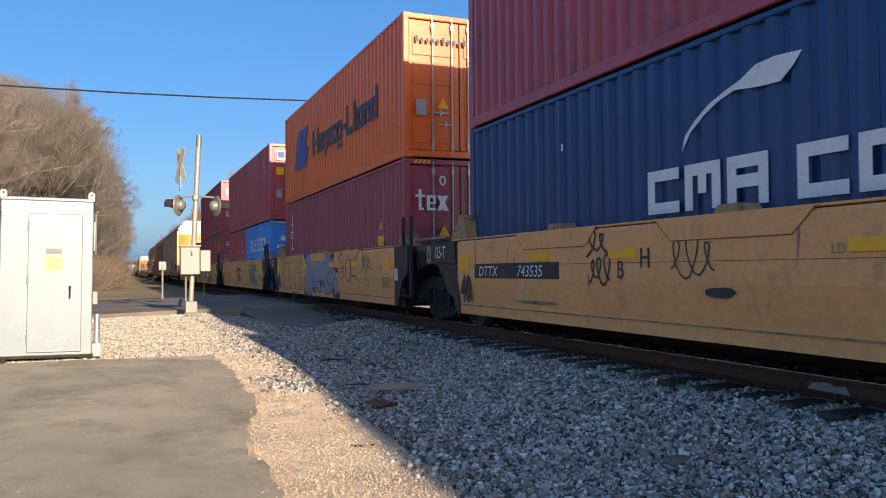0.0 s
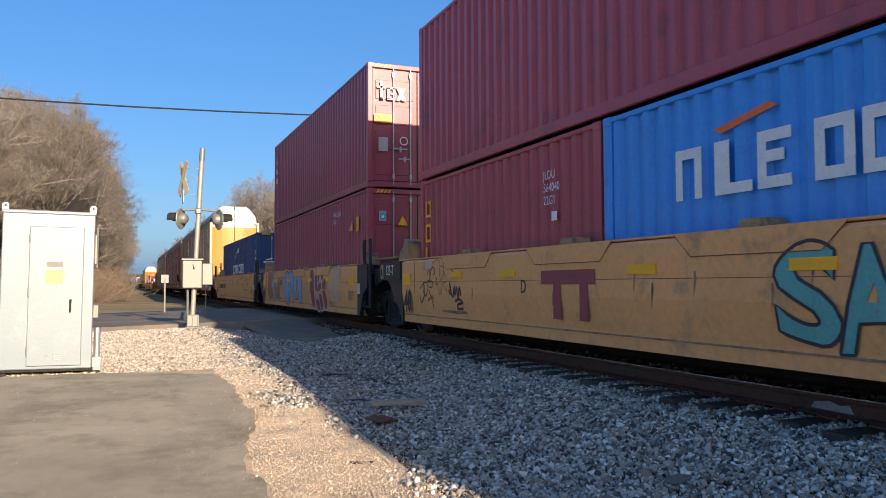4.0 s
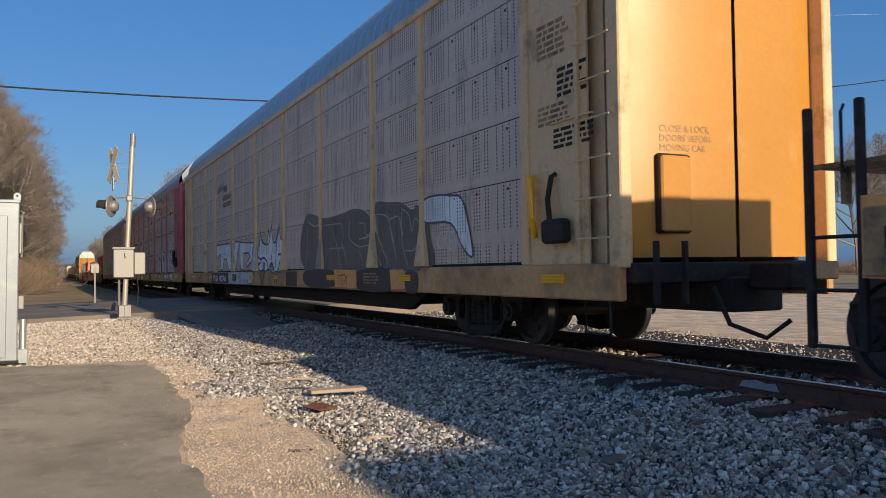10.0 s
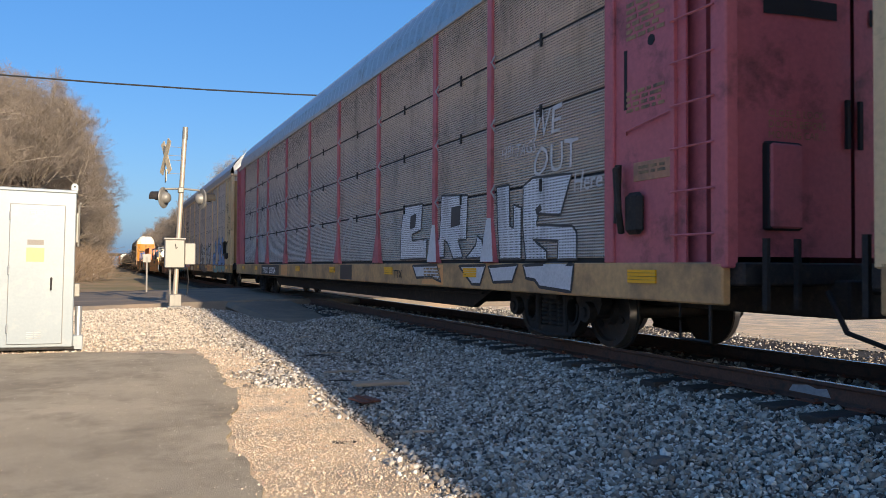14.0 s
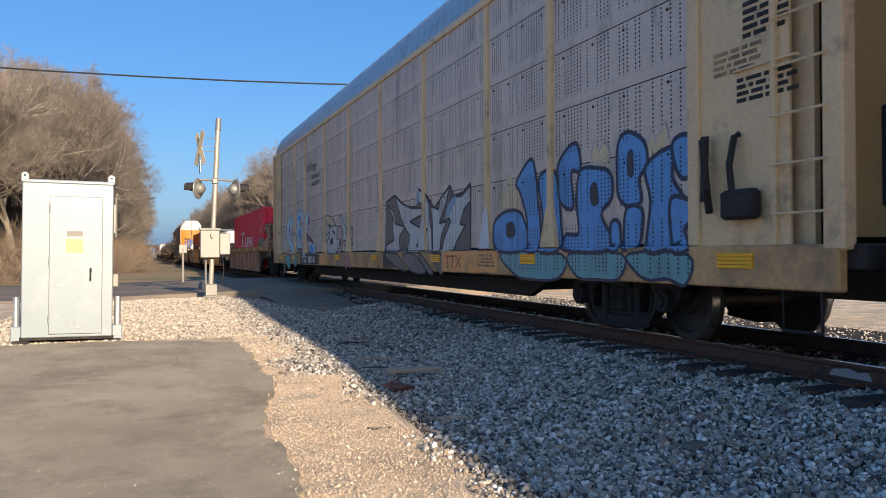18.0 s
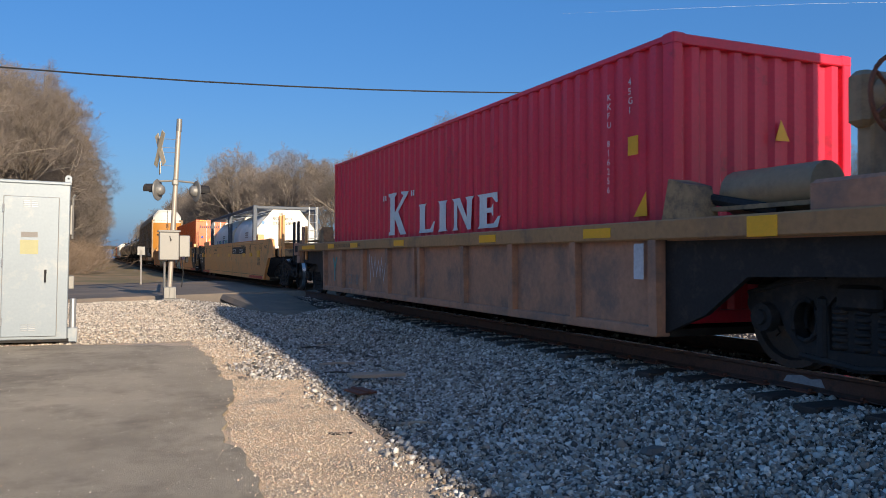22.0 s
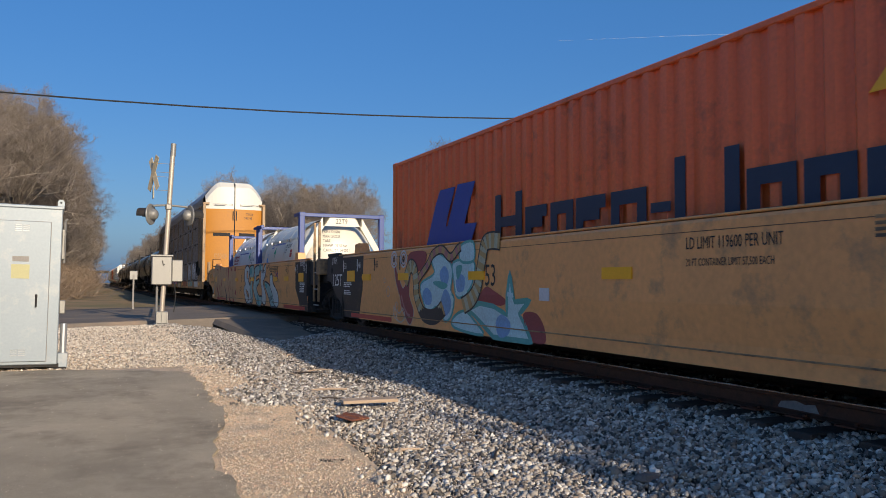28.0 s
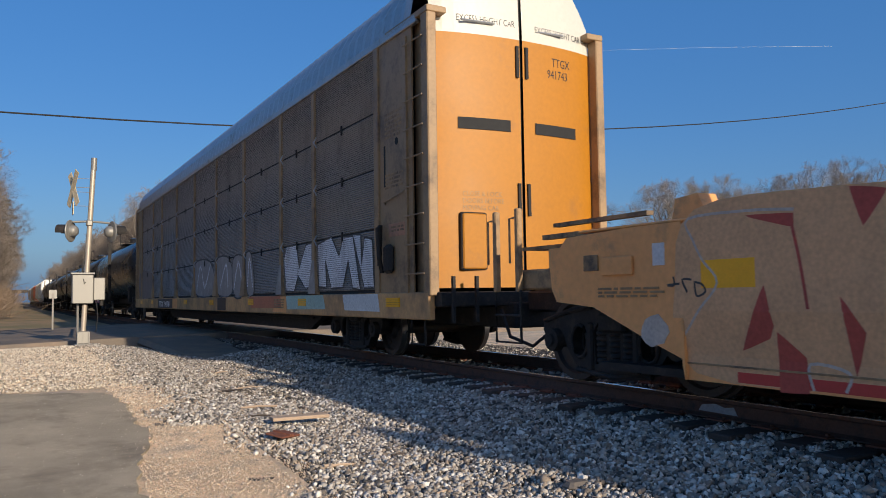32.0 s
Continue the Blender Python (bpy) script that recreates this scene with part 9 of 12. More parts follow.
figure(r3, RACK_SIDE, PUNCH_AZURE, LOGO_NAVY, 0.05, [(-8.19, 1.94), (-8.63, 2.21), (-8.78, 1.96), (-8.83, 1.63), (-8.89, 1.4), (-8.87, 1), (-8.54, 0.99), (-8.51, 1.41), (-8.3, 1.79)])
figure(r3, RACK_SIDE, PUNCH_AZURE, LOGO_NAVY, 0.05, [(-8.86, 1.93), (-9.31, 1.96), (-9.44, 1.37), (-9.43, 0.98), (-8.89, 0.99), (-8.97, 1.39)])
figure(r3, RACK_SIDE, PUNCH_AZURE, LOGO_NAVY, 0.05, [(-9.39, 2.06), (-9.67, 2.25), (-9.87, 2.23), (-9.92, 1.92), (-9.71, 1.92), (-9.75, 1.49), (-9.44, 1.57), (-9.38, 1.82)])
figure(r3, RACK_SIDE, PUNCH_AZURE, LOGO_NAVY, 0.05, [(-9.92, 1.92), (-10.28, 1.92), (-10.57, 1.83), (-10.6, 1.56), (-10.38, 1.37), (-10.63, 0.98), (-9.57, 0.98), (-9.57, 1.17), (-9.87, 1.18), (-9.83, 1.57)])
figure(r3, RACK_SIDE, PUNCH_AZURE, LOGO_NAVY, 0.05, [(-10.58, 1.27), (-10.74, 1.27), (-10.76, 0.98), (-10.59, 0.98)])
figure(r3, RACK_SIDE, PUNCH_AZURE, LOGO_NAVY, 0.05, [(-10.71, 1.74), (-10.73, 2.13), (-10.92, 2.24), (-11.21, 2.1), (-11.27, 1.87), (-11.12, 1.71), (-11.16, 1.48), (-10.91, 1.44), (-10.74, 1.55)])
figure(r3, RACK_SIDE, PUNCH_AZURE, LOGO_NAVY, 0.05, [(-10.88, 1.41), (-11.17, 1.39), (-11.13, 1.04), (-10.97, 0.99), (-10.84, 1)])
figure(r3, RACK_SIDE, PUNCH_AZURE, LOGO_NAVY, 0.05, [(-11.24, 1.84), (-11.71, 1.98), (-11.68, 1.69), (-11.86, 1.45), (-11.89, 1.16), (-11.64, 0.97), (-11.26, 0.98), (-11.32, 1.47)])
figure(r3, RACK_SIDE, PUNCH_AZURE, LOGO_NAVY, 0.05, [(-11.68, 2), (-11.85, 2.08), (-12.05, 2), (-12.04, 1.76), (-11.89, 1.65), (-11.76, 1.73)])
figure(r3, RACK_SIDE, PUNCH_AZURE, LOGO_NAVY, 0.05, [(-11.65, 1.47), (-12, 1.41), (-11.99, 1.26), (-11.86, 1.16), (-11.96, 0.97), (-11.7, 0.97)])
figure(r3, RACK_SIDE, SMOKE_DARK, LOGO_NAVY, 0.03, [(-10.16, 1.7), (-10.27, 1.74), (-10.32, 1.53), (-10.18, 1.51)])
figure(r3, RACK_SIDE, SMOKE_DARK, LOGO_NAVY, 0.03, [(-7.87, 1.35), (-8.07, 1.37), (-8.13, 1.21), (-7.89, 1.19)])
figure(r3, RACK_SIDE, SMOKE_DARK, LOGO_NAVY, 0.03, [(-10.92, 1.99), (-11, 2.02), (-11.01, 1.77), (-10.92, 1.8)])
figure(r3, RACK_SIDE, PUNCH_SMOKE, SPRAYBLACK, 0.05, [(-1.85, 2.06), (-2.49, 2.16), (-3.17, 1.87), (-3.91, 1.84), (-3.95, 2.18), (-4.4, 2.04), (-4.83, 1.76), (-5.1, 1.87), (-5.62, 2.1), (-5.81, 1.91), (-6.22, 1.94), (-6.52, 2.06), (-6.51, 0.97), (-1.78, 1)], sharp=True)
figure(r3, RACK_SIDE, PUNCH_SILVER, SPRAYBLACK, 0.04, [(-1.91, 2.01), (-2.35, 1.84), (-2.29, 1.49), (-2.41, 1.24), (-1.86, 1.14), (-1.82, 1.01), (-2.82, 1), (-2.73, 1.27), (-3.12, 1.49), (-2.51, 1.57)], sharp=True)
figure(r3, RACK_SIDE, PUNCH_SILVER, SPRAYBLACK, 0.04, [(-2.49, 2.13), (-2.96, 1.96), (-3.56, 1.83), (-4.11, 1.81), (-4.21, 1.68), (-3.44, 1.58), (-4.11, 1.43), (-4.17, 1.22), (-3.83, 1.11), (-4.1, 0.99), (-3.28, 1), (-3.44, 1.31), (-3.08, 1.49), (-2.83, 1.74)], sharp=True)
figure(r3, RACK_SIDE, PUNCH_SILVER, SPRAYBLACK, 0.04, [(-3.97, 2.17), (-4.38, 2.02), (-4.55, 1.86), (-4.6, 1.55), (-4.69, 1.35), (-4.74, 0.98), (-4.33, 1.02), (-4.48, 1.41), (-4.17, 1.38), (-4.17, 1.73), (-4.37, 1.91), (-4.02, 1.89)], sharp=True)
figure(r3, RACK_SIDE, PUNCH_SILVER, SPRAYBLACK, 0.04, [(-4.66, 1.81), (-5.07, 1.73), (-5.15, 1.9), (-5.62, 2.09), (-5.39, 1.76), (-5.09, 1.48), (-5.48, 1.51), (-5.19, 1.26), (-5.14, 0.98), (-4.77, 0.98), (-4.75, 1.5)], sharp=True)
figure(r3, RACK_SIDE, PUNCH_SILVER, SPRAYBLACK, 0.04, [(-5.46, 1.6), (-5.81, 1.89), (-6.18, 1.9), (-6.52, 2.03), (-6.52, 1.77), (-6.25, 1.66), (-6.07, 1.43), (-6.32, 1.41), (-5.94, 1.16), (-5.78, 1), (-5.19, 0.98), (-5.34, 1.21), (-5.66, 1.5)], sharp=True)
figure(r3, RACK_SIDE, HAZE_BLUE, HAZE_BLUE, 0.02, [(-5.43, 1.55), (-5.55, 1.78), (-5.87, 1.9), (-5.89, 1.83), (-5.62, 1.64)])
figure(r3, RACK_SIDE, HAZE_BLUE, HAZE_BLUE, 0.02, [(-3.81, 1.91), (-3.95, 2.18), (-3.98, 2.01), (-3.9, 1.88)])
figure(r3, RACK_SIDE, HAZE_BLUE, HAZE_BLUE, 0.02, [(-4.06, 1.43), (-4.16, 1.59), (-4.21, 1.38)])
figure(r3, RACK_SIDE, SMOKE_WARM, SMOKE_DARK, 0.03, [(-1.86, 0.93), (-2.73, 0.94), (-3.31, 0.63), (-2.82, 0.66)])
figure(r3, RACK_SIDE, SMOKE_WARM, SMOKE_DARK, 0.03, [(-3.07, 0.93), (-3.83, 0.93), (-4.47, 0.61), (-3.61, 0.62)])
figure(r3, RACK_SIDE, SMOKE_WARM, SMOKE_DARK, 0.03, [(-4.04, 0.93), (-4.23, 0.93), (-4.87, 0.61), (-4.59, 0.61)])
figure(r3, RACK_SIDE, SMOKE_WARM, SMOKE_DARK, 0.03, [(-4.82, 0.92), (-5.4, 0.9), (-5.38, 0.63), (-5.18, 0.62)])
figure(r3, RACK_SIDE, PUNCH_CREAM, TEAL_LINE, 0.035, [(4.38, 2), (3.97, 2.06), (3.47, 1.98), (3.03, 1.81), (2.9, 1.73), (3.25, 1.69), (3.65, 1.77), (3.97, 1.81)], sharp=True)
figure(r3, RACK_SIDE, PUNCH_CREAM, TEAL_LINE, 0.035, [(1.76, 1.79), (1.45, 1.95), (1.46, 1.73), (1.58, 1.38), (1.67, 1.43)], sharp=True)
figure(r3, RACK_SIDE, PUNCH_SILVER, TEAL_LINE, 0.035, [(3.71, 1.71), (2.83, 1.72), (2.71, 1.63), (2.88, 1.4), (2.59, 1.34), (2.54, 1.16), (2.93, 0.99), (3.84, 1), (4, 1.28), (3.65, 1.49)])
figure(r3, RACK_SIDE, PUNCH_SILVER, TEAL_LINE, 0.035, [(2.5, 2.01), (2.21, 1.92), (1.99, 1.74), (1.76, 1.61), (1.71, 1.42), (1.76, 1.32), (2.07, 1.31), (2.11, 1.54), (2.28, 1.74)])
figure(r3, RACK_SIDE, PUNCH_SILVER, TEAL_LINE, 0.035, [(4.67, 1.3), (4.3, 1.45), (3.77, 1.57), (3.71, 1.51), (4.17, 1.28), (4.3, 1.16)])
figure(r3, RACK_SIDE, PUNCH_PINK, TEAL_LINE, 0.035, [(2.8, 1.53), (2.59, 1.7), (2.28, 1.66), (2.13, 1.45), (2.15, 1.15), (2.41, 0.99), (2.73, 1.03), (2.54, 1.16), (2.61, 1.36)])
figure(r3, RACK_SIDE, PUNCH_PINK, TEAL_LINE, 0.035, [(1.99, 1.28), (1.48, 1.32), (1.11, 1.31), (1.13, 1.17), (1.55, 1.1), (1.8, 1.08), (1.91, 1.14)])
figure(r3, RACK_SIDE, PUNCH_PINK, TEAL_LINE, 0.035, [(1.46, 1.38), (1.11, 1.64), (1.11, 1.34)])
figure(r3, RACK_SIDE, SPRAYBLACK, SPRAYBLACK, 0.02, [(2.5, 1.22), (2.36, 1.39), (2.32, 1.32), (2.41, 1.16)])
figure(r3, RACK_SIDE, SPRAYBLACK, SPRAYBLACK, 0.02, [(3.3, 1.62), (3.06, 1.54), (3.08, 1.49), (3.3, 1.57)])
figure(r3, RACK_SIDE, SPRAYBLACK, SPRAYBLACK, 0.02, [(3.65, 1.3), (3.41, 1.42), (3.27, 1.32), (3.41, 1.22)])
figure(r3, RACK_SIDE, SPRAYBLACK, SPRAYBLACK, 0.02, [(3.8, 1.77), (3.5, 1.73), (3.71, 1.68)])
figure(r3, RACK_SIDE, SMOKE_ROSE, SMOKE_ROSE, 0.02, [(3.59, 0.95), (3.36, 0.93), (3.25, 0.79), (3.47, 0.79)])
figure(r3, RACK_SIDE, SMOKE_ROSE, SMOKE_ROSE, 0.02, [(2.85, 0.95), (2.61, 0.93), (2.52, 0.63), (2.73, 0.7)])
figure(r3, RACK_SIDE, SMOKE_ROSE, SMOKE_ROSE, 0.02, [(2.13, 0.94), (1.91, 0.94), (1.57, 0.62), (1.76, 0.62)])
figure(r3, RACK_SIDE, SMOKE_ROSE, SMOKE_ROSE, 0.02, [(1.67, 0.94), (1.47, 1.01), (1.12, 0.68), (1.29, 0.63)])
figure(r3, RACK_SIDE, PUNCH_AQUA, ROSE_LINE, 0.035, [(8.67, 2.34), (8.09, 2.42), (7.81, 2.25), (7.88, 2.03), (8.3, 1.98), (7.88, 1.86), (7.87, 1.53), (8.22, 1.38), (7.67, 1.19), (7.8, 1.03), (8.67, 1.16), (8.75, 1.75)])
figure(r3, RACK_SIDE, PUNCH_AQUA, ROSE_LINE, 0.035, [(7.61, 2.28), (7.27, 2.32), (7.11, 2.41), (6.8, 2.24), (6.7, 1.93), (6.99, 1.67), (6.37, 1.51), (5.77, 1.25), (5.63, 1), (6.37, 1.01), (6.7, 1.28), (6.99, 1.36), (7.1, 0.92), (7.54, 0.92), (7.48, 1.67)])
figure(r3, RACK_SIDE, ROSE_LINE, SPRAYWHITE, 0.02, [(6.76, 2.19), (6.48, 2.09), (6.54, 1.87), (6.82, 1.86)], sharp=True)
figure(r3, RACK_SIDE, ROSE_LINE, SPRAYWHITE, 0.02, [(7.17, 1.71), (6.17, 1.45), (5.87, 1.25), (6.93, 1.39)], sharp=True)
figure(r3, RACK_SIDE, ROSE_LINE, SPRAYWHITE, 0.02, [(8.59, 1.18), (7.67, 1.17), (7.74, 1.04), (8.51, 1.05)], sharp=True)
figure(r3, RACK_SIDE, AZURE, AZURE, 0.02, [(8.52, 2.2), (8.16, 2.25), (8.02, 2.1), (8.37, 2.07)])
figure(r3, RACK_SIDE, AZURE, AZURE, 0.02, [(8.44, 1.73), (8.08, 1.77), (8.01, 1.57), (8.37, 1.5)])
figure(r3, RACK_SIDE, AZURE, AZURE, 0.02, [(6.48, 1.2), (6.17, 1.26), (5.87, 1.04), (6.32, 1.01)])
figure(r3, RACK_SIDE, AZURE, AZURE, 0.02, [(10.5, 2.12), (10.12, 2.19), (10.02, 1.95), (10.36, 1.91)])
figure(r3, RACK_SIDE, TEAL, SPRAY_NAVY, 0.02, [(10.69, 0.88), (9.83, 0.89), (9.92, 0.47), (10.49, 0.58)])
figure(r3, RACK_SIDE, TEAL, SPRAY_NAVY, 0.02, [(9.14, 0.89), (8.66, 0.89), (8.58, 0.63), (8.97, 0.56)])
figure(r3, RACK_SIDE, PUNCH_AQUA, ROSE_LINE, 0.035, [(10.79, 1.97), (10.52, 2.13), (10.33, 2.3), (9.97, 2.32), (9.78, 2.18), (9.81, 1.92), (9.95, 1.7), (10.21, 1.64), (9.87, 1.45), (9.51, 1.27), (9.48, 0.95), (9.71, 0.95), (10.09, 1.17), (10.52, 1.41), (10.68, 1.64), (10.79, 1.7)])
figure(r3, RACK_SIDE, PUNCH_AQUA, ROSE_LINE, 0.035, [(9.7, 2.26), (9.5, 2.34), (9.31, 2.13), (9.32, 1.89), (9.51, 1.8), (9.65, 1.98)])
figure(r3, RACK_SIDE, PUNCH_AQUA, ROSE_LINE, 0.035, [(9.6, 1.57), (9.18, 1.57), (9.23, 1.36), (9.44, 1.34)])
figure(r3, RACK_SIDE, ROSE_LINE, SPRAYWHITE, 0.02, [(10.27, 1.92), (10.15, 2.03), (10.06, 1.83), (10.18, 1.67)])
figure(r3, RACK_SIDE, ROSE_LINE, SPRAYWHITE, 0.02, [(9.73, 1.71), (9.51, 1.73), (9.51, 1.61), (9.71, 1.61)])
figure(r3, RACK_SIDE, PUNCH_CREAM, WINE, 0.03, [(10.52, 1.08), (9.87, 1.08), (9.79, 0.98), (10.46, 0.97)])
sweep(r3, RACK_SIDE, HAZE_WHITE, 0.03, [(11.85, 1.9), (11.72, 1.53), (11.59, 1.83), (11.42, 1.91), (11.38, 1.71), (11.59, 1.62)])
sweep(r3, RACK_SIDE, HAZE_WHITE, 0.03, [(11.47, 1.52), (11.3, 1.85), (11.07, 1.87), (11.04, 1.49)])
sweep(r3, RACK_SIDE, HAZE_WHITE, 0.03, [(11.81, 1.18), (11.63, 1.43), (11.39, 1.36), (11.47, 1.02)])


def painted_foot(r, post, mat):
    """Spray paint that runs over the flared foot of a post."""
    y = POSTS[post]
    part("graffiti_on_post", Shape().add([(-1.502, y - 0.064, 1.62), (-1.502, y + 0.064, 1.62), (-1.538, y + 0.199, 1.02), (-1.538, y - 0.199, 1.02)], [(0, 1, 2, 3)]), mat, r)


for r, post, mat in ((r2, 1, SPRAYWHITE), (r2, 0, SPRAYWHITE), (r3, 2, SILVER), (r3, 7, AQUA), (r3, 1, SPRAYWHITE), (r1, 4, SPRAYWHITE), (r1, 2, SMOKE)):
    painted_foot(r, post, mat)
part("class_panel", Shape().box(-1.5055, 3.78, 0.74, -1.5085, 4.32, 0.93), CHARCOAL, r1)
mark("stencil", "RI", 0.13, WHITE, r1, -1.5105, 4.16, 0.78, 1.0)
ring = Shape()
stroke([(3.3 + 0.17 * math.cos(q * 0.3927), 0.84 + 0.12 * math.sin(q * 0.3927)) for q in range(17)], 0.016, -1.5085, ring)
part("stencil_ring", ring, BLACK, r1)
small_print(r1, -1.509, 3.2, 3.4, 0.87, 3, BLACK, 0.02, 9)
mark("stencil", "LDLMT 80000", 0.08, BLACK, r1, -1.5085, 2.88, 0.7, 1.0)
tag(r1, "TTX", -5.4, 0.71, 0.2, RED, -1.512, 1.1)
mark("stencil", "BSM 15", 0.11, BLACK, r1, -1.512, -6.45, 0.68, 1.0)
part("sill_patch", Shape().box(-1.5, -6.9, 0.645, -1.512, -5.32, 0.985), TAN, r3)
mark("stencil", "TTX", 0.22, RED, r3, -1.5135, -5.5, 0.71, 1.25)
mark("stencil", "TTX", 0.15, BLACK, r2, -1.5135, -5.32, 0.74, 1.1)
mark("stencil", "NS  2420", 0.12, BLACK, r3, -1.4675, 12.95, 1.72, 0.9)
tag(r1, "LEGIS\nCREW", -9.7, 1.6, 0.26, SPRAYWHITE, GX - 0.003)
tag(r2, "WE\n OUT", -10.3, 2.55, 0.34, SPRAYWHITE, GX - 0.003, 1.0)
tag(r2, "HBI TAGS", -9.5, 2.38, 0.16, SPRAYWHITE, GX - 0.003, 1.0)
tag(r2, "Here", -11.35, 1.8, 0.22, SPRAYWHITE, -1.5065, 0.9)
tag(r2, "check\nthis\nout!", -4.75, 1.75, 0.17, SPRAYWHITE, GX - 0.003)
tag(r3, "NO", 6.6, 1.9, 0.24, SPRAYWHITE, GX - 0.003)
figure(r4, RACK_SIDE, LOUVRE_WHITE, SMOKE_DARK, 0.03, [(-7.53, 1.97), (-8.14, 1.97), (-8.32, 1.51), (-8.72, 1.94), (-9.04, 1.95), (-9.03, 1.17), (-8.7, 1.1), (-8.25, 1.37), (-8.01, 1.07), (-7.52, 1.08), (-7.35, 1.71)], sharp=True)
figure(r4, RACK_SIDE, LOUVRE_WHITE, SMOKE_DARK, 0.03, [(-9.36, 1.9), (-10.05, 1.99), (-10.41, 1.63), (-10.59, 1.95), (-11.02, 1.93), (-11.32, 1.06), (-11.0, 1.09), (-10.81, 1.55), (-10.58, 1.11), (-10.03, 1.1), (-9.75, 1.6), (-9.8, 1.11), (-9.41, 1.14)], sharp=True)
figure(r4, RACK_SIDE, LOUVRE_WHITE, SMOKE_DARK, 0.03, [(-11.02, 1.95), (-11.34, 1.94), (-11.38, 1.46), (-11.5, 1.88), (-11.8, 1.83), (-11.86, 1.08), (-11.48, 1.08)], sharp=True)
figure(r4, RACK_SIDE, SMOKE, SMOKE_DARK, 0.04, [(1.39, 1.99), (-0.7, 1.96), (-1.18, 1.1), (1.37, 1.12)])
figure(r4, RACK_SIDE, SMOKE, SMOKE_DARK, 0.04, [(-1.4, 1.98), (-2.9, 1.93), (-3.1, 1.07), (-1.41, 1.13)])
figure(r4, RACK_SIDE, SMOKE, SMOKE_DARK, 0.04, [(-3.22, 1.92), (-4.22, 1.9), (-4.33, 1.04), (-3.3, 1.07)])
figure(r4, RACK_SIDE, SMOKE, SMOKE_DARK, 0.04, [(-4.4, 1.93), (-4.91, 1.95), (-5.14, 1.11), (-4.57, 1.07)])
sweep(r4, RACK_SIDE, LOUVRE_WHITE, 0.07, [(1.09, 1.23), (0.56, 1.9), (0.03, 1.27), (-0.7, 1.91)])
sweep(r4, RACK_SIDE, LOUVRE_WHITE, 0.07, [(-1.86, 1.24), (-2.49, 1.83), (-2.7, 1.23)])
sweep(r4, RACK_SIDE, LOUVRE_WHITE, 0.07, [(-3.3, 1.17), (-3.75, 1.83), (-4.11, 1.16)])
sweep(r4, RACK_SIDE, LOUVRE_WHITE, 0.07, [(-4.57, 1.2), (-4.74, 1.87), (-5.01, 1.2)])
figure(r4, RACK_SIDE, SMOKE_WARM, SMOKE_WARM, 0.02, [(12.6, 2.05), (9.47, 1.95), (9.25, 1.12), (12.55, 1.11)])
figure(r4, RACK_SIDE, TEAL_FADE, TEAL_FADE, 0.01, [(-7.62, 0.985), (-9.73, 0.985), (-9.83, 0.75), (-7.7, 0.73)], sharp=True)
figure(r4, RACK_SIDE, CHALK, CHALK, 0.01, [(-10.66, 0.985), (-12.07, 0.985), (-12.14, 0.73), (-10.74, 0.74)], sharp=True)
figure(r4, RACK_SIDE, PINK_FADE, PINK_FADE, 0.01, [(-4.86, 0.985), (-7.24, 0.985), (-7.29, 0.75), (-5.03, 0.74)], sharp=True)
for post in (0, 1):
    painted_foot(r4, post, SMOKE)
for r, y in ((r1, 6.85), (r3, 7.1)):
    for k in range(5):
        side_shape(r, PANEL_PRINT, [(y, 3.52 + k * 0.045), (y - 0.9, 3.62 + k * 0.045), (y - 0.9, 3.64 + k * 0.045), (y, 3.54 + k * 0.045)], GX, "emblem_bar")
    lettershapes(r, frame_letters(y - 0.95, 3.5, 0.26, 0.2, 0.05, "no"), GX, PANEL_PRINT)
    lettershapes(r, frame_letters(y - 0.9, 3.26, 0.15, 0.13, 0.03, "nooooln"), GX, PANEL_PRINT)
    lettershapes(r, frame_letters(y - 0.9, 3.05, 0.13, 0.13, 0.028, "eoconenn"), GX, PANEL_PRINT)

# ---- the ribbed well car with a red container ----
kc = thing("ribbed_well_car", "brown ribbed well car carrying one red container", "rail car", "well cars")
K0 = 175.68
for sx in (-1, 1):
    part("top_chord", Shape().box(sx * 1.5, -9.6, 1.13, sx * 1.38, 8.6, 1.32, 0.015), OCHRE, kc)
    part("well_side", Shape().box(sx * 1.40, -6.15, 0.24, sx * 1.36, 6.2, 1.14), BROWN, kc)
    part("bottom_chord", Shape().box(sx * 1.47, -6.15, 0.2, sx * 1.3, 6.2, 0.3, 0.01), BROWN, kc)
    for y in (-6.1, -4.7, -3.22, -1.73, 0.0, 0.24, 1.6, 3.1, 4.6, 6.1):
        part("rib", Shape().prism([(sx * 1.38, 1.14), (sx * 1.49, 1.14), (sx * 1.47, 0.22), (sx * 1.38, 0.22)], "y", y - 0.06, y + 0.06), BROWN, kc)
    part("end_web", Shape().prism([(6.2, 0.24), (6.2, 1.14), (9.6, 1.14), (9.6, 0.85), (7.2, 0.8), (6.7, 0.45)], "x", sx * 1.36, sx * 1.30), SOOT, kc)
    part("end_web", Shape().prism([(-6.15, 0.24), (-6.15, 1.14), (-9.6, 1.14), (-9.6, 0.85), (-7.2, 0.8), (-6.7, 0.45)], "x", sx * 1.36, sx * 1.30), SOOT, kc)
part("end_casting", Shape().box(-1.5, 8.6, 1.02, -1.3, 9.15, 1.36, 0.015).box(-1.47, 8.6, 0.82, -1.34, 8.95, 1.03, 0.01), BROWN, kc, "brown cast end of the side chord")
part("end_casting_recess", Shape().box(-1.506, 8.72, 1.1, -1.5, 9.02, 1.28, 0.003), SOOT, kc)
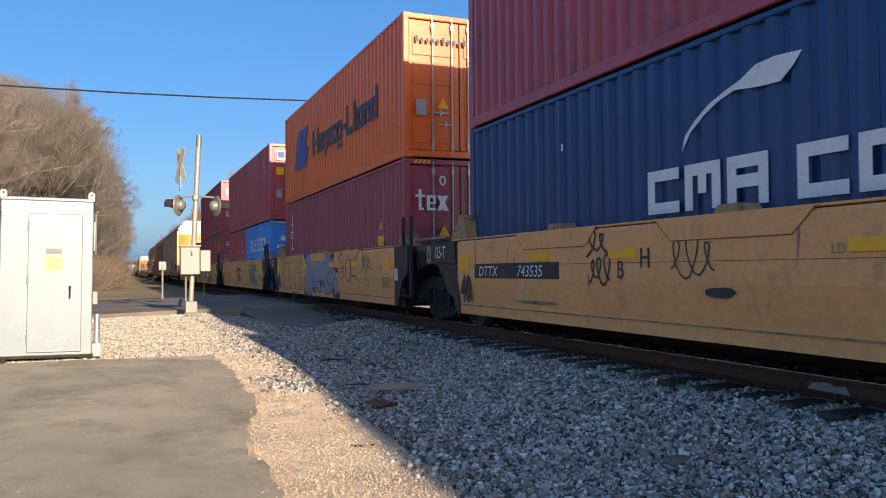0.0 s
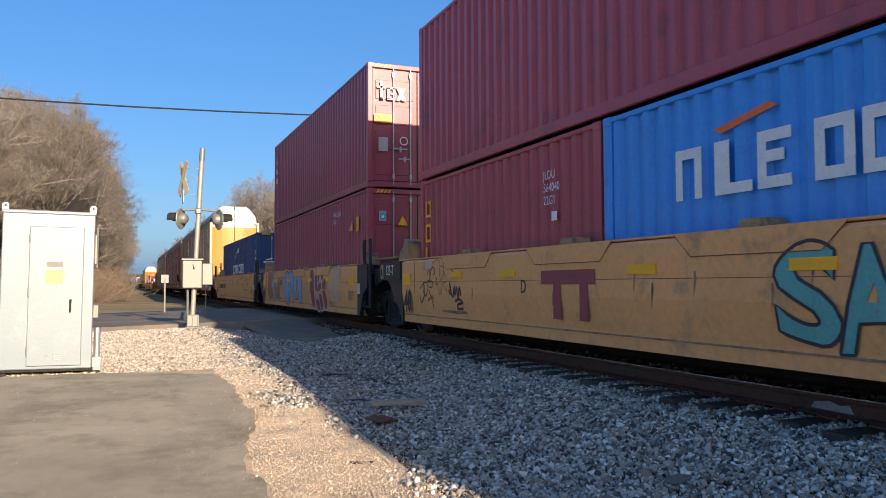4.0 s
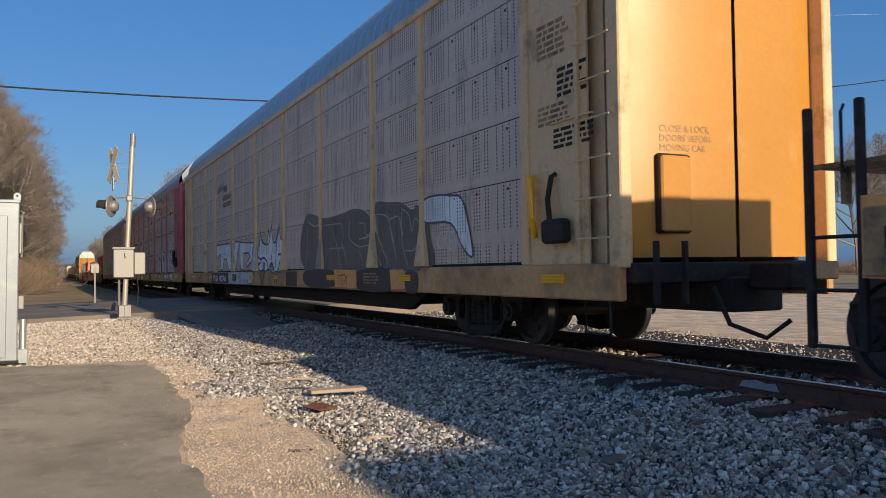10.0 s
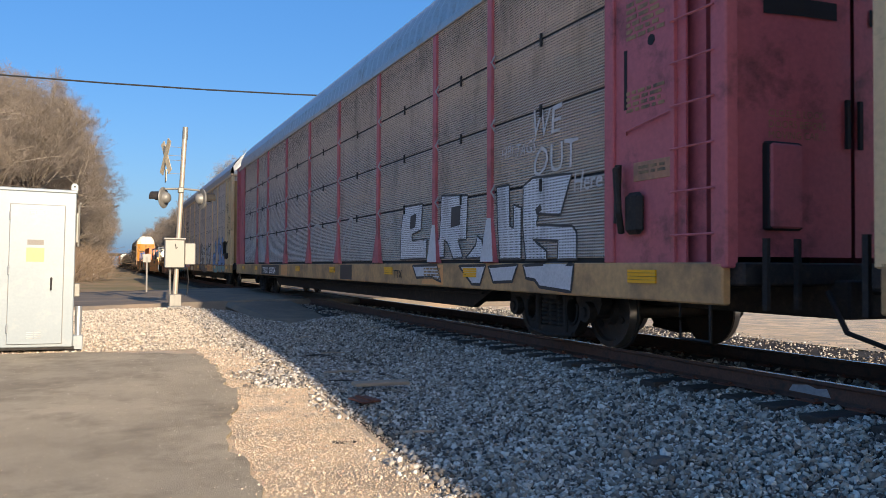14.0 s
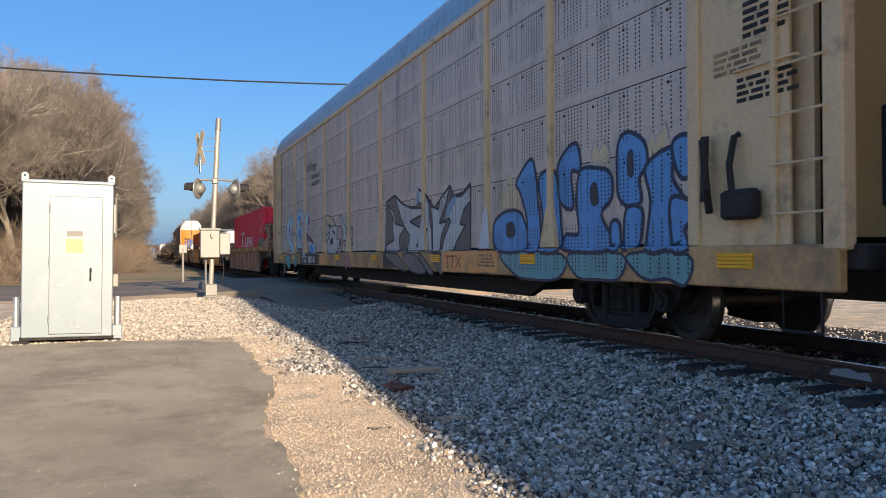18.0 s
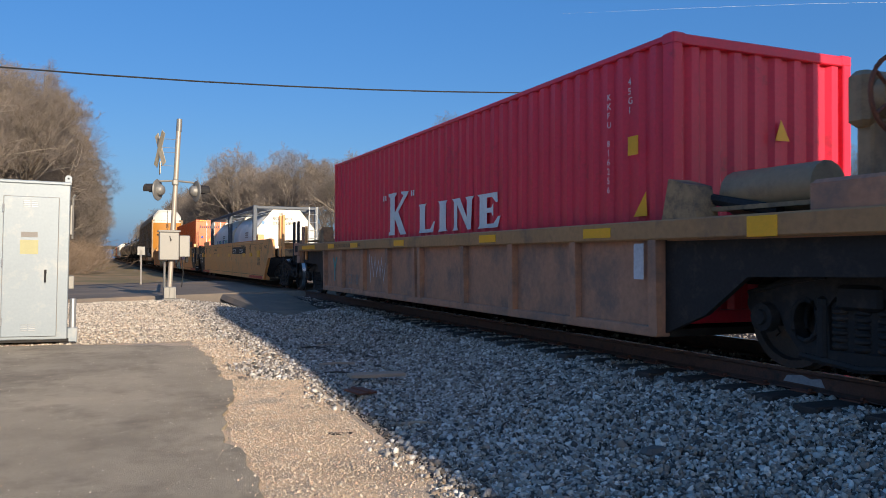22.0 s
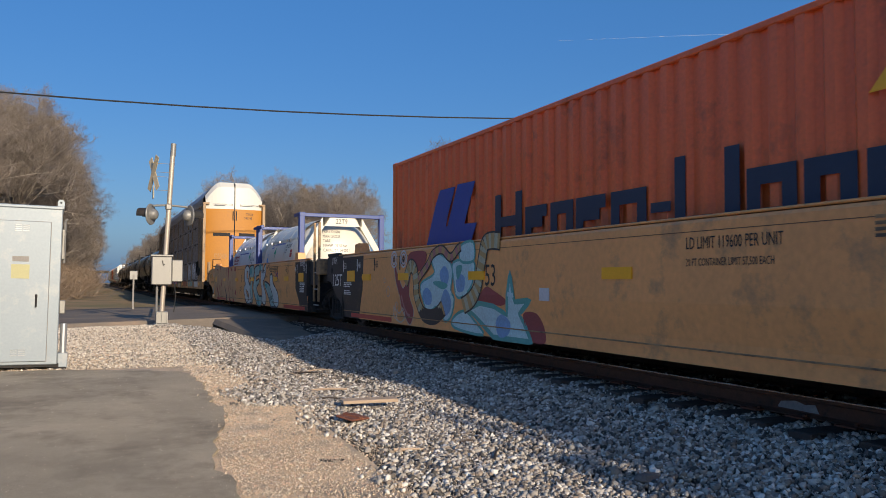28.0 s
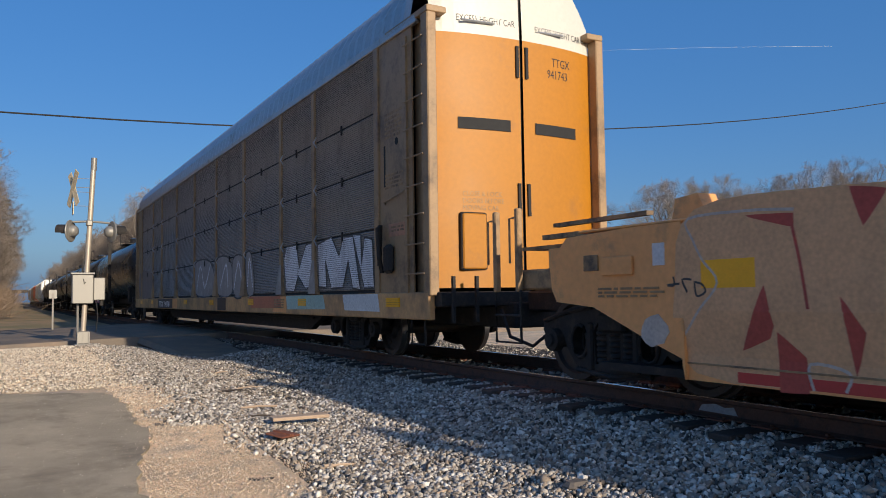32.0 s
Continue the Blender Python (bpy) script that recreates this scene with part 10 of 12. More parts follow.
part("well_floor", Shape().box(-1.3, -6.15, 0.2, 1.3, 6.2, 0.27), SOOT, kc)
for y in (-10.0, 6.1):
    part("centre_sill", Shape().box(-0.35, y, 0.7, 0.35, y + 3.9, 1.12, 0.02), SOOT, kc)
for sy in (-1, 1):
    part("end_deck", Shape().box(-1.38, sy * 6.2, 1.12, 1.38, sy * 9.6, 1.2), BROWN, kc)
    grating(kc, min(sy * 6.6, sy * 9.5), max(sy * 6.6, sy * 9.5), 1.42, -1.25, 1.25)
    part("coupler", Shape().box(-0.15, sy * 10.0, 0.72, 0.15, sy * 10.4, 1.0, 0.03), SOOT, kc)
    part("container_guide", Shape().prism([(sy * 6.2, 1.3), (sy * 6.7, 1.3), (sy * 6.6, 1.62), (sy * 6.3, 1.7)], "x", -1.45, -1.2), TAN_DARK, kc, "cast container guide")
    truck(kc, sy * 8.05, 0.457, 1.8)
for y, h in ((8.15, 1.78), (8.5, 1.78), (9.05, 1.95), (9.55, 1.95), (-9.0, 2.2), (-9.6, 2.2)):
    part("grab_post", Shape().box(-1.43, y - 0.032, 0.9, -1.37, y + 0.032, h, 0.01), TAN if y == 8.15 else BROWN if y == 8.5 or y < 0 else CHARCOAL, kc)
    w = -0.36 if y < 0 else 0.14
    part("grab_iron", Shape().tube([(-1.4, y, h - 0.06), (-1.4, y + w, h - 0.03), (-1.4, y + w, h - 0.62 if y < 0 else 1.35), (-1.4, y, h - 0.62 if y < 0 else 1.35)], 0.014, 6), CHARCOAL, kc)
bw = part("brake_wheel", Shape().tube([(0.28 * math.cos(q * math.tau / 28), 0, 0.28 * math.sin(q * math.tau / 28)) for q in range(29)], 0.017, 8, caps=False), RUSTY, kc, "spoked hand brake wheel")
bw.location = (-1.25, -8.5, 2.1)
part("wheel_hub", Shape().lathe((0, 0, 0), [(0.0, 0.03), (0.02, 0.13), (0.09, 0.15), (0.14, 0.1)], 16, "y"), RACK_BROWN, bw, smooth=True)
for q in range(5):
    a = q * math.tau / 5
    part("wheel_spoke", Shape().tube([(0.1 * math.cos(a), 0.02, 0.1 * math.sin(a)), (0.27 * math.cos(a), 0.015, 0.27 * math.sin(a))], 0.014, 6), RUSTY, bw)
part("brake_housing", Shape().box(-1.42, -8.38, 1.9, -1.05, -8.2, 2.3, 0.04).box(-1.33, -8.36, 1.2, -1.15, -8.22, 1.95, 0.02), RACK_BROWN, kc)
part("end_box", Shape().box(-1.45, -8.9, 1.18, -0.9, -7.9, 1.55, 0.03), BROWN, kc)
part("yellow_plate", Shape().box(-1.5, -7.66, 1.13, -1.506, -7.34, 1.3, 0.003), YELLOW, kc)
part("air_reservoir", Shape().tube([(-1.0, -7.7, 1.55), (-1.0, -6.7, 1.55)], 0.2, 14), RACK_BROWN, kc, smooth=True)
part("side_step", Shape().tube([(-1.42, -9.6, 1.1), (-1.42, -9.6, 0.45), (-1.42, -9.1, 0.45), (-1.42, -9.1, 1.1)], 0.018, 6), CHARCOAL, kc)
part("side_step", Shape().tube([(-1.42, 9.6, 1.1), (-1.42, 9.6, 0.45), (-1.42, 9.15, 0.45), (-1.42, 9.15, 1.1)], 0.018, 6), CHARCOAL, kc)
part("yellow_plate", Shape().box(-1.5, 6.9, 1.17, -1.506, 8.2, 1.27, 0.003), YELLOW, kc)
part("brake_gear", Shape().box(-0.9, -7.6, 1.3, -0.1, -6.9, 1.62, 0.08).tube([(-1.2, -7.4, 1.35), (-1.2, -6.6, 1.5)], 0.05, 8), SOOT, kc)
for y in (-5.2, -2.6, 0.9, 3.6, 5.4):
    part("reflector", Shape().box(-1.5, y - 0.25, 1.17, -1.506, y + 0.25, 1.27), YELLOW, kc, "yellow reflective strip")
mark("stencil", "52 900 LBS. MAX GROSS WT. FOR 20 FT CONTAINER", 0.07, BLACK, kc, -1.503, 5.1, 1.19, 0.85)
mark("stencil", "53118", 0.22, GREYMARK, kc, -1.405, 4.3, 0.4, 0.9)
part("notice", Shape().box(-1.502, -6.0, 0.75, -1.507, -5.85, 1.1), SPRAYWHITE, kc)
on_train(kc, K0)
c = container("shipping_container", CRIMSON, BOX, 2.896, 169.59, 0.29, "crimson corrugated container with white letter shapes", doors=False)
for outline in ([(8.3, 1.1), (8.3, 1.15), (8.22, 1.18), (8.22, 1.82), (8.32, 1.86), (8.32, 1.9), (7.88, 1.9), (7.88, 1.86), (7.97, 1.82), (7.97, 1.52), (7.5, 1.82), (7.62, 1.86), (7.62, 1.9), (7.22, 1.88), (7.3, 1.82), (7.78, 1.53), (7.35, 1.1), (7.66, 1.1), (7.97, 1.42), (7.97, 1.1)],
                [(6.74, 1.1), (6.68, 1.15), (6.68, 1.55), (6.74, 1.6), (6.38, 1.6), (6.44, 1.55), (6.44, 1.16), (6.2, 1.16), (6.05, 1.28), (6.0, 1.28), (6.08, 1.1)],
                [(5.86, 1.1), (5.8, 1.15), (5.8, 1.55), (5.86, 1.6), (5.48, 1.6), (5.54, 1.55), (5.54, 1.15), (5.48, 1.1)],
                [(5.28, 1.1), (5.22, 1.15), (5.22, 1.55), (5.3, 1.6), (5.0, 1.6), (4.74, 1.28), (4.74, 1.55), (4.8, 1.6), (4.48, 1.6), (4.56, 1.55), (4.6, 1.1), (4.72, 1.1), (5.1, 1.5), (5.1, 1.15), (5.06, 1.1)],
                [(4.36, 1.1), (4.3, 1.15), (4.3, 1.55), (4.38, 1.6), (3.74, 1.6), (3.72, 1.46), (3.78, 1.46), (3.9, 1.54), (4.06, 1.54), (4.06, 1.39), (3.92, 1.39), (3.86, 1.45), (3.86, 1.25), (3.92, 1.32), (4.06, 1.32), (4.06, 1.16), (3.85, 1.16), (3.7, 1.26), (3.64, 1.26), (3.72, 1.1)]):
    side_shape(c, WHITE, outline, -1.2205, "letter_shape")
for y in (8.6, 8.48, 7.08, 6.98):
    part("letter_shape", Shape().box(-1.2225, y - 0.03, 1.78, -1.2265, y + 0.03, 1.88), WHITE, c)
codes(c, 1.1, 2.4, ["KKFU 816256"], h=0.09)
codes(c, 0.72, 2.5, ["45G1"], h=0.09)
part("caution_plate", Shape().box(-1.22, 0.55, 1.75, -1.224, 0.72, 1.95), YELLOW, c)
side_shape(c, YELLOW, [(0.4, 1.1), (0.62, 1.1), (0.42, 1.35)], -1.2205)
part("warning_triangle", Shape().prism([(0.1, 1.9), (0.3, 1.9), (0.18, 2.12)], "y", -0.004, -0.008), YELLOW, c)

# ---- three long wells ----
LONG = (198.0, 217.94, 237.88)
TOPL = 1.53


def long_well(s, label, front_end, rear_end, near=0.0):
    u = thing("well_car", label, "rail car", "well cars")
    h = 8.75
    ya = -h - (1.4 if front_end else 0.0)
    rear = 7.4 if rear_end else 8.2   # where the full side ends
    back = -1.0 if rear_end else 0.0
    for sx in (-1, 1):
        sh = Shape().prism([(sx * 1.40, TOPL), (sx * 1.485, TOPL - 0.01), (sx * 1.5, TOPL - 0.04), (sx * 1.5, 0.78), (sx * 1.46, 0.45), (sx * 1.46, 0.24), (sx * 1.27, 0.22), (sx * 1.27, 0.3), (sx * 1.38, 0.45), (sx * 1.42, 0.8)], "y", -h + 0.1, rear)
        part("side_sill", sh, TAN, u)
        part("top_chord", Shape().box(sx * 1.38, -h, TOPL, sx * 1.49, h, TOPL + 0.025, 0.008), TAN, u)
        part("seam", Shape().box(sx * 1.5, -h + 0.1, TOPL - 0.12, sx * 1.5025, rear, TOPL - 0.113), SEAM_BROWN, u)
        part("lower_rail", Shape().box(sx * 1.46, -h + 0.1, 0.37, sx * 1.470, rear, 0.385), TAN_DARK, u)
        for sy, own in ((-1, front_end), (1, rear_end)):
            if own and sy < 0:
                part("end_side", Shape().prism([(sy * (h - 0.1), 0.24), (sy * (h - 0.1), TOPL), (sy * (h + 1.0), TOPL + 0.03), (sy * (h + 1.35), TOPL - 0.02), (sy * (h + 1.5), 1.2), (sy * (h + 1.5), 0.98), (sy * (h + 0.8), 0.95), (sy * (h - 0.02), 0.24)], "x", sx * 1.5, sx * 1.42), TAN, u)
            elif own:
                part("end_side", Shape().prism([(rear, 0.24), (rear, TOPL), (8.0, TOPL), (8.92, 1.5), (9.21, 1.26), (9.18, 1.0), (9.1, 0.87), (8.53, 0.82), (7.81, 0.54), (7.43, 0.41)], "x", sx * 1.5, sx * 1.42), TAN, u)
            elif sy > 0:
                part("end_side", Shape().prism([(rear, 0.24), (rear, TOPL), (9.3, TOPL), (9.4, TOPL - 0.08), (9.4, 1.0), (9.13, 0.97), (8.86, 0.8), (8.64, 0.66), (8.41, 0.57), (8.24, 0.45)], "x", sx * 1.5, sx * 1.42), CHARCOAL, u, "charcoal painted end over the shared truck")
                part("end_lip", Shape().box(sx * 1.51, 8.55, TOPL, sx * 1.4, 9.35, TOPL + 0.07, 0.015), CHARCOAL, u)
                part("lifting_hole", Shape().tube([(sx * 1.495, 9.02, 1.22), (sx * 1.503, 9.02, 1.22)], 0.07, 14), SEAL, u)
            else:
                part("end_side", Shape().box(sx * 1.42, -h - 0.75, 0.9, sx * 1.36, -h + 0.1, TOPL - 0.06, 0.01), CHARCOAL, u, "charcoal painted end over the shared truck")
                part("end_cap", Shape().box(sx * 1.27, -h + 0.085, 0.23, sx * 1.463, -h + 0.1, 0.62).box(sx * 1.36, -h + 0.085, 0.62, sx * 1.503, -h + 0.1, TOPL - 0.02), CHARCOAL, u)
                part("lifting_hole", Shape().tube([(sx * 1.415, -h - 0.42, 1.25), (sx * 1.423, -h - 0.42, 1.25)], 0.06, 12), SEAL, u)
                part("cast_bracket", Shape().box(sx * 1.5, -h - 1.12, 1.14, sx * 1.3, -h - 0.8, TOPL - 0.02, 0.02), TAN_DARK, u)
            if not own:
                e, stop = (1.9, rear) if sy > 0 else (1.9 - 3 * near, h - 0.1)
                part("end_paint", Shape().prism([(sy * (h - e), 0.8), (sy * (h - e - 0.05), TOPL - 0.05), (sy * stop, TOPL - 0.05), (sy * stop, 0.8)], "x", sx * 1.5, sx * 1.5035), CHARCOAL, u, "charcoal paint panel")
                part("end_paint", Shape().add([(sx * 1.5035, sy * (h - e), 0.8), (sx * 1.5035, sy * stop, 0.8), (sx * 1.4635, sy * stop, 0.45), (sx * 1.4635, sy * (h - e + 0.25), 0.45), (sx * 1.4635, sy * stop, 0.24), (sx * 1.4635, sy * (h - e + 0.3), 0.24)], [(0, 1, 2, 3), (3, 2, 4, 5)]), CHARCOAL, u, "charcoal paint panel")
    part("well_floor", Shape().box(-1.27, -h, 0.22, 1.27, h, 0.29), SOOT, u)
    for sy, own in ((-1, front_end), (1, rear_end)):
        hh = h + (back if sy > 0 else 0.0)
        part("bulkhead", Shape().box(-1.3, sy * (hh - 0.4) - 0.03, 0.3, 1.3, sy * (hh - 0.4) + 0.03, 1.2), SOOT, u)
        part("end_beam", Shape().box(-1.3, sy * (hh + 0.4), 0.95, 1.3, sy * (hh + 1.1), 1.25, 0.02), SOOT, u)
        part("container_guide", Shape().prism([(sy * (h - 1.6), TOPL), (sy * (h - 1.2), TOPL), (sy * (h - 1.25), TOPL + 0.2), (sy * (h - 1.5), TOPL + 0.22)], "x", -1.45, -1.25), TAN, u, "cast container guide")
        if own:
            part("centre_sill", Shape().box(-0.3, sy * hh, 0.7, 0.3, sy * (hh + 2.1), 1.05, 0.02), SOOT, u)
            part("coupler", Shape().box(-0.15, sy * (hh + 2.1), 0.72, 0.15, sy * (h + 2.6), 1.0, 0.03), SOOT, u)
            grating(u, min(sy * (hh + 1.1), sy * (hh + 2.4)), max(sy * (hh + 1.1), sy * (hh + 2.4)), TOPL - 0.05)
            part("platform_beam", Shape().box(-1.35, sy * (hh + 1.5), 1.0, 1.35, sy * (hh + 2.3), 1.22, 0.02), TAN_DARK, u)
            for y in (2.15, 2.6):
                part("grab_post", Shape().box(-1.44, sy * (hh + y) - 0.035, 0.98, -1.37, sy * (hh + y) + 0.035, 2.22 if sy < 0 else 1.9, 0.012), TAN if sy < 0 else TAN_DARK, u, "upright orange grab post")
                part("grab_iron", Shape().tube([(-1.41, sy * (hh + y) + 0.06, 2.18 if sy < 0 else 1.8), (-1.41, sy * (hh + y) + 0.17, 2.18 if sy < 0 else 1.8), (-1.41, sy * (hh + y) + 0.17, 1.3)], 0.014, 6), TAN_DARK, u)
            part("step", Shape().tube([(-1.41, sy * (hh + 2.12), 1.0), (-1.41, sy * (hh + 2.12), 0.42), (-1.41, sy * (hh + 2.62), 0.42), (-1.41, sy * (hh + 2.62), 1.0)], 0.018, 6), SOOT, u)
            part("step", Shape().tube([(-1.41, sy * (hh + 2.12), 0.72), (-1.41, sy * (hh + 2.62), 0.72)], 0.016, 6), SOOT, u)
            part("end_box", Shape().box(-1.3, sy * (hh + 1.55), TOPL - 0.42, -0.4, sy * (hh + 1.75), TOPL - 0.1, 0.01), TAN, u)
            truck(u, sy * (hh + (1.01 if sy > 0 else 1.2)), 0.457, 1.83)
        else:
            grating(u, min(sy * (h + 0.4), sy * (h + 1.3)), max(sy * (h + 0.4), sy * (h + 1.3)), TOPL)
    for y in (-6.4, -5.0, -1.4, 1.8, 4.6) + (() if rear_end else (6.6,)):
        part("reflector", Shape().box(-1.5, y - 0.25, 1.0, -1.5135, y + 0.25, 1.12), YELLOW, u, "yellow reflective strip")
    for y in (-7.87 - near, 6.93 if rear_end else 7.6):
        part("reflector", Shape().box(-1.503, y - 0.26, 0.98, -1.509, y + 0.26, 1.2), YELLOW, u, "large yellow reflector")
    part("warning_strip", Shape().box(-1.46, -h + 0.4, 0.26, -1.464, -h + 2.8, 0.35), RED, u, "red strip with tiny print")
    part("warning_strip", Shape().box(-1.46, rear - 2.9, 0.26, -1.464, rear - 0.5, 0.34), RED, u, "red strip with tiny print")
    for sy in (-1, 1):
        for off, text in ((0.35, "53"), (1.3, "48"), (2.35, "45"), (3.7, "40")):
            y = sy * (h - off) - ((1.01 if rear_end else 0.27) if sy > 0 else near)
            m = WHITE if off < 2 and not (front_end and sy < 0) and not (rear_end and sy > 0) else CHARCOAL
            part("length_mark", Shape().box(-1.5045, y - 0.02, 1.18, -1.507, y + 0.02, 1.42), m, u)
            mark("stencil", text, 0.13, m, u, -1.506, y + 0.28 if sy < 0 else y - 0.06, 1.24, 0.85)
    small_print(u, -1.506, -h + 0.5 - near, -h + 1.0 - near, 0.93, 6, WHITE if not front_end else TAN_DARK, 0.026, int(s))
    small_print(u, -1.5045, -5.2, -4.3, 1.4, 4, TAN_DARK, 0.025, int(s) + 4)
    return on_train(u, s)


la = long_well(LONG[0], "tan long well car carrying two tank containers", True, False)
lb = long_well(LONG[1], "tan long well car with charcoal ends and an orange container", False, False)
lc = long_well(LONG[2], "tan long well car with bold graffiti and tank containers", False, True, 0.22)
truck(lb, -9.96)
truck(lc, -9.97)
for u in (lb, lc):
    for y in ((-8.8, -9.43) if u is lb else (-9.12, -9.55)):
        # orange posts in the darker tan, so their shade is put into the colour
        part("grab_post", Shape().box(-1.455, y - 0.028, 0.5, -1.4, y + 0.028, 2.4, 0.012), TAN_DARK, u, "upright orange grab post")
    for z in (0.42, 0.8, 1.2):
        part("step", Shape().tube([(-1.43, -8.8 if u is lb else -9.12, z), (-1.43, -9.43 if u is lb else -9.55, z)], 0.014, 6), ROD, u)
for u in (la, lb):
    mark("stencil", "125T", 0.26, WHITE, u, -1.506, 8.97, 0.89, 1.0)
    small_print(u, -1.506, 7.55, 8.08, 0.94, 3, WHITE, 0.022, 5)
    small_print(u, -1.506, 7.6, 8.05, 0.78, 3, WHITE, 0.02, 6)
plated(la, -2.25, -5.35, 1.1, 1.36, "DTTX 795064", h=0.18, sq=1.15)
mark("stencil", "JWG33", 0.12, BLACK, la, -1.504, -8.9, 1.25)
for u in (la, lb):
    y0 = -2.42 if u is lb else 3.4
    mark("stencil", "LD LIMIT 119600 PER UNIT", 0.11, BLACK, u, -1.5045, y0, 1.26, 0.62)
    mark("stencil", "20 FT CONTAINER LIMIT 57,500 EACH", 0.07, BLACK, u, -1.5045, y0, 1.11, 0.62)
mark("stencil", "53", 0.3, CHARCOAL, lb, -1.5045, 1.55, 0.92, 0.8)
part("notice", Shape().box(-1.5, -0.1, 0.75, -1.505, 0.12, 0.9), SPRAYWHITE, lb)
scrawl(kc, -1.408, 2.91, 1.74, 0.52, 0.96, SPRAYWHITE, 6, 0.018, 6)
spray(kc, "Y", 5.5, 5.2, 0.45, 0.95, TEAL, TEAL, 0.03, -1.408, 42, 0.1, 0.0)
for cy in (5.06, 4.6):
    for r, m in ((0.15, SPRAYWHITE), (0.09, SPRAYWHITE), (0.035, SPRAYBLACK)):
        sh = Shape()
        stroke([(cy + r * math.cos(a * math.tau / 18), 1.36 + 0.9 * r * math.sin(a * math.tau / 18)) for a in range(19)], 0.03, -1.5072, sh)
        part("graffiti_outline", sh, m, lb)
banded(lb, [(4.5, 0.95), (4.3, 1.22), (4.09, 1.17), (4.02, 0.93), (3.99, 0.68), (3.79, 0.46), (3.35, 0.43), (2.97, 0.58)], 0.2, [DOOR_OLIVE, SPRAY_OLIVE], SPRAYBLACK)
banded(lb, [(3.95, 1.0), (3.81, 1.08), (3.51, 1.25), (3.32, 1.4), (2.98, 1.46), (2.66, 1.33), (2.41, 1.44), (2.3, 1.48)], 0.1, [DOOR_OLIVE, PINK], SPRAYBLACK)
banded(lb, [(1.1, 1.5), (1.35, 1.52), (1.53, 1.48), (1.61, 1.31), (1.7, 1.06), (1.78, 0.87), (1.99, 0.72), (2.27, 0.63)], 0.2, [DOOR_OLIVE, SPRAY_OLIVE], SPRAYBLACK)
figure(lb, WELL_SIDE, WINE, HAZE_WHITE, 0.02, [(5.07, 1.33), (4.97, 0.98), (4.81, 0.75), (4.76, 0.51), (4.52, 0.3), (4.36, 0.27), (4.22, 0.5), (4.34, 0.76), (4.26, 1.2), (4.46, 0.98), (4.63, 0.87), (4.84, 1.08)])
sweep(lb, WELL_SIDE, HAZE_WHITE, 0.03, [(5.11, 0.51), (4.9, 0.43), (4.72, 0.52), (4.64, 0.38), (4.82, 0.28), (5.06, 0.32)])
sweep(lb, WELL_SIDE, PINK, 0.05, [(4.72, 0.75), (4.66, 0.57), (4.54, 0.44), (4.4, 0.4)])
loops(lb, 5.15, 4.8, 0.3, 0.62, HAZE_WHITE, 4, 0.02, -1.508, 2)
for cy, cz, r in ((5.35, 0.8, 0.09), (5.55, 1.0, 0.04)):
    sh = Shape()
    stroke([(cy + r * math.cos(a * math.tau / 14), cz + r * math.sin(a * math.tau / 14)) for a in range(15)], 0.015, -1.5065, sh)
    part("graffiti_outline", sh, HAZE_WHITE, lb)
figure(lb, WELL_SIDE, WINE, WINE, 0.02, [(4.41, 1.29), (4.28, 1.45), (3.62, 1.44), (3.7, 1.23), (3.96, 1.15), (4.32, 1.22)])
figure(lb, WELL_SIDE, WINE, WINE, 0.02, [(1.78, 0.67), (1.53, 0.89), (1.27, 0.84), (0.96, 0.73), (1.12, 0.67), (1.41, 0.69)])
figure(lb, WELL_SIDE, WINE, WINE, 0.02, [(0.55, 0.56), (0.22, 0.58), (0.06, 0.37), (0.09, 0.25), (0.4, 0.28)])
figure(lb, WELL_SIDE, WINE, WINE, 0.02, [(2.77, 1.27), (2.56, 1.26), (2.54, 1.06), (2.62, 1.13)])
figure(lb, WELL_SIDE, AQUA, TEAL, 0.04, [(3.31, 1.44), (2.77, 1.31), (2.59, 1.13), (2.65, 0.85), (2.55, 0.72), (2.72, 0.47), (2.97, 0.38), (3.19, 0.59), (3.62, 0.5), (3.81, 0.8), (3.78, 0.96), (3.28, 1.1), (3.38, 1.29)])
figure(lb, WELL_SIDE, AQUA, TEAL, 0.04, [(2.56, 1.26), (1.89, 1.26), (1.92, 0.96), (2.16, 0.79), (2.44, 0.75), (2.54, 0.99)])
figure(lb, WELL_SIDE, AQUA, TEAL, 0.04, [(2.31, 1.49), (1.91, 1.53), (1.88, 1.27), (2.31, 1.27)])
figure(lb, WELL_SIDE, AQUA, TEAL, 0.04, [(2.66, 0.44), (2.25, 0.56), (1.97, 0.44), (1.68, 0.25), (2.61, 0.3)])
figure(lb, WELL_SIDE, AQUA, TEAL, 0.07, [(2.14, 0.58), (1.73, 0.68), (1.33, 0.65), (0.98, 0.55), (0.84, 1.09), (0.73, 0.72), (0.34, 0.75), (0.65, 0.57), (0.37, 0.24), (0.85, 0.24), (1.37, 0.24), (1.95, 0.51)], sharp=True)
figure(lb, WELL_SIDE, SPRAY_MID, SPRAY_MID, 0.02, [(3.05, 1.1), (2.89, 1.2), (2.74, 1.11), (2.77, 0.96), (2.96, 0.96)])
figure(lb, WELL_SIDE, SPRAY_MID, SPRAY_MID, 0.02, [(3.75, 0.76), (3.59, 0.87), (3.39, 0.79), (3.45, 0.64), (3.67, 0.63)])
figure(lb, WELL_SIDE, SPRAY_MID, SPRAY_MID, 0.02, [(3.06, 0.63), (2.86, 0.85), (2.69, 0.75), (2.73, 0.57), (2.96, 0.47)])
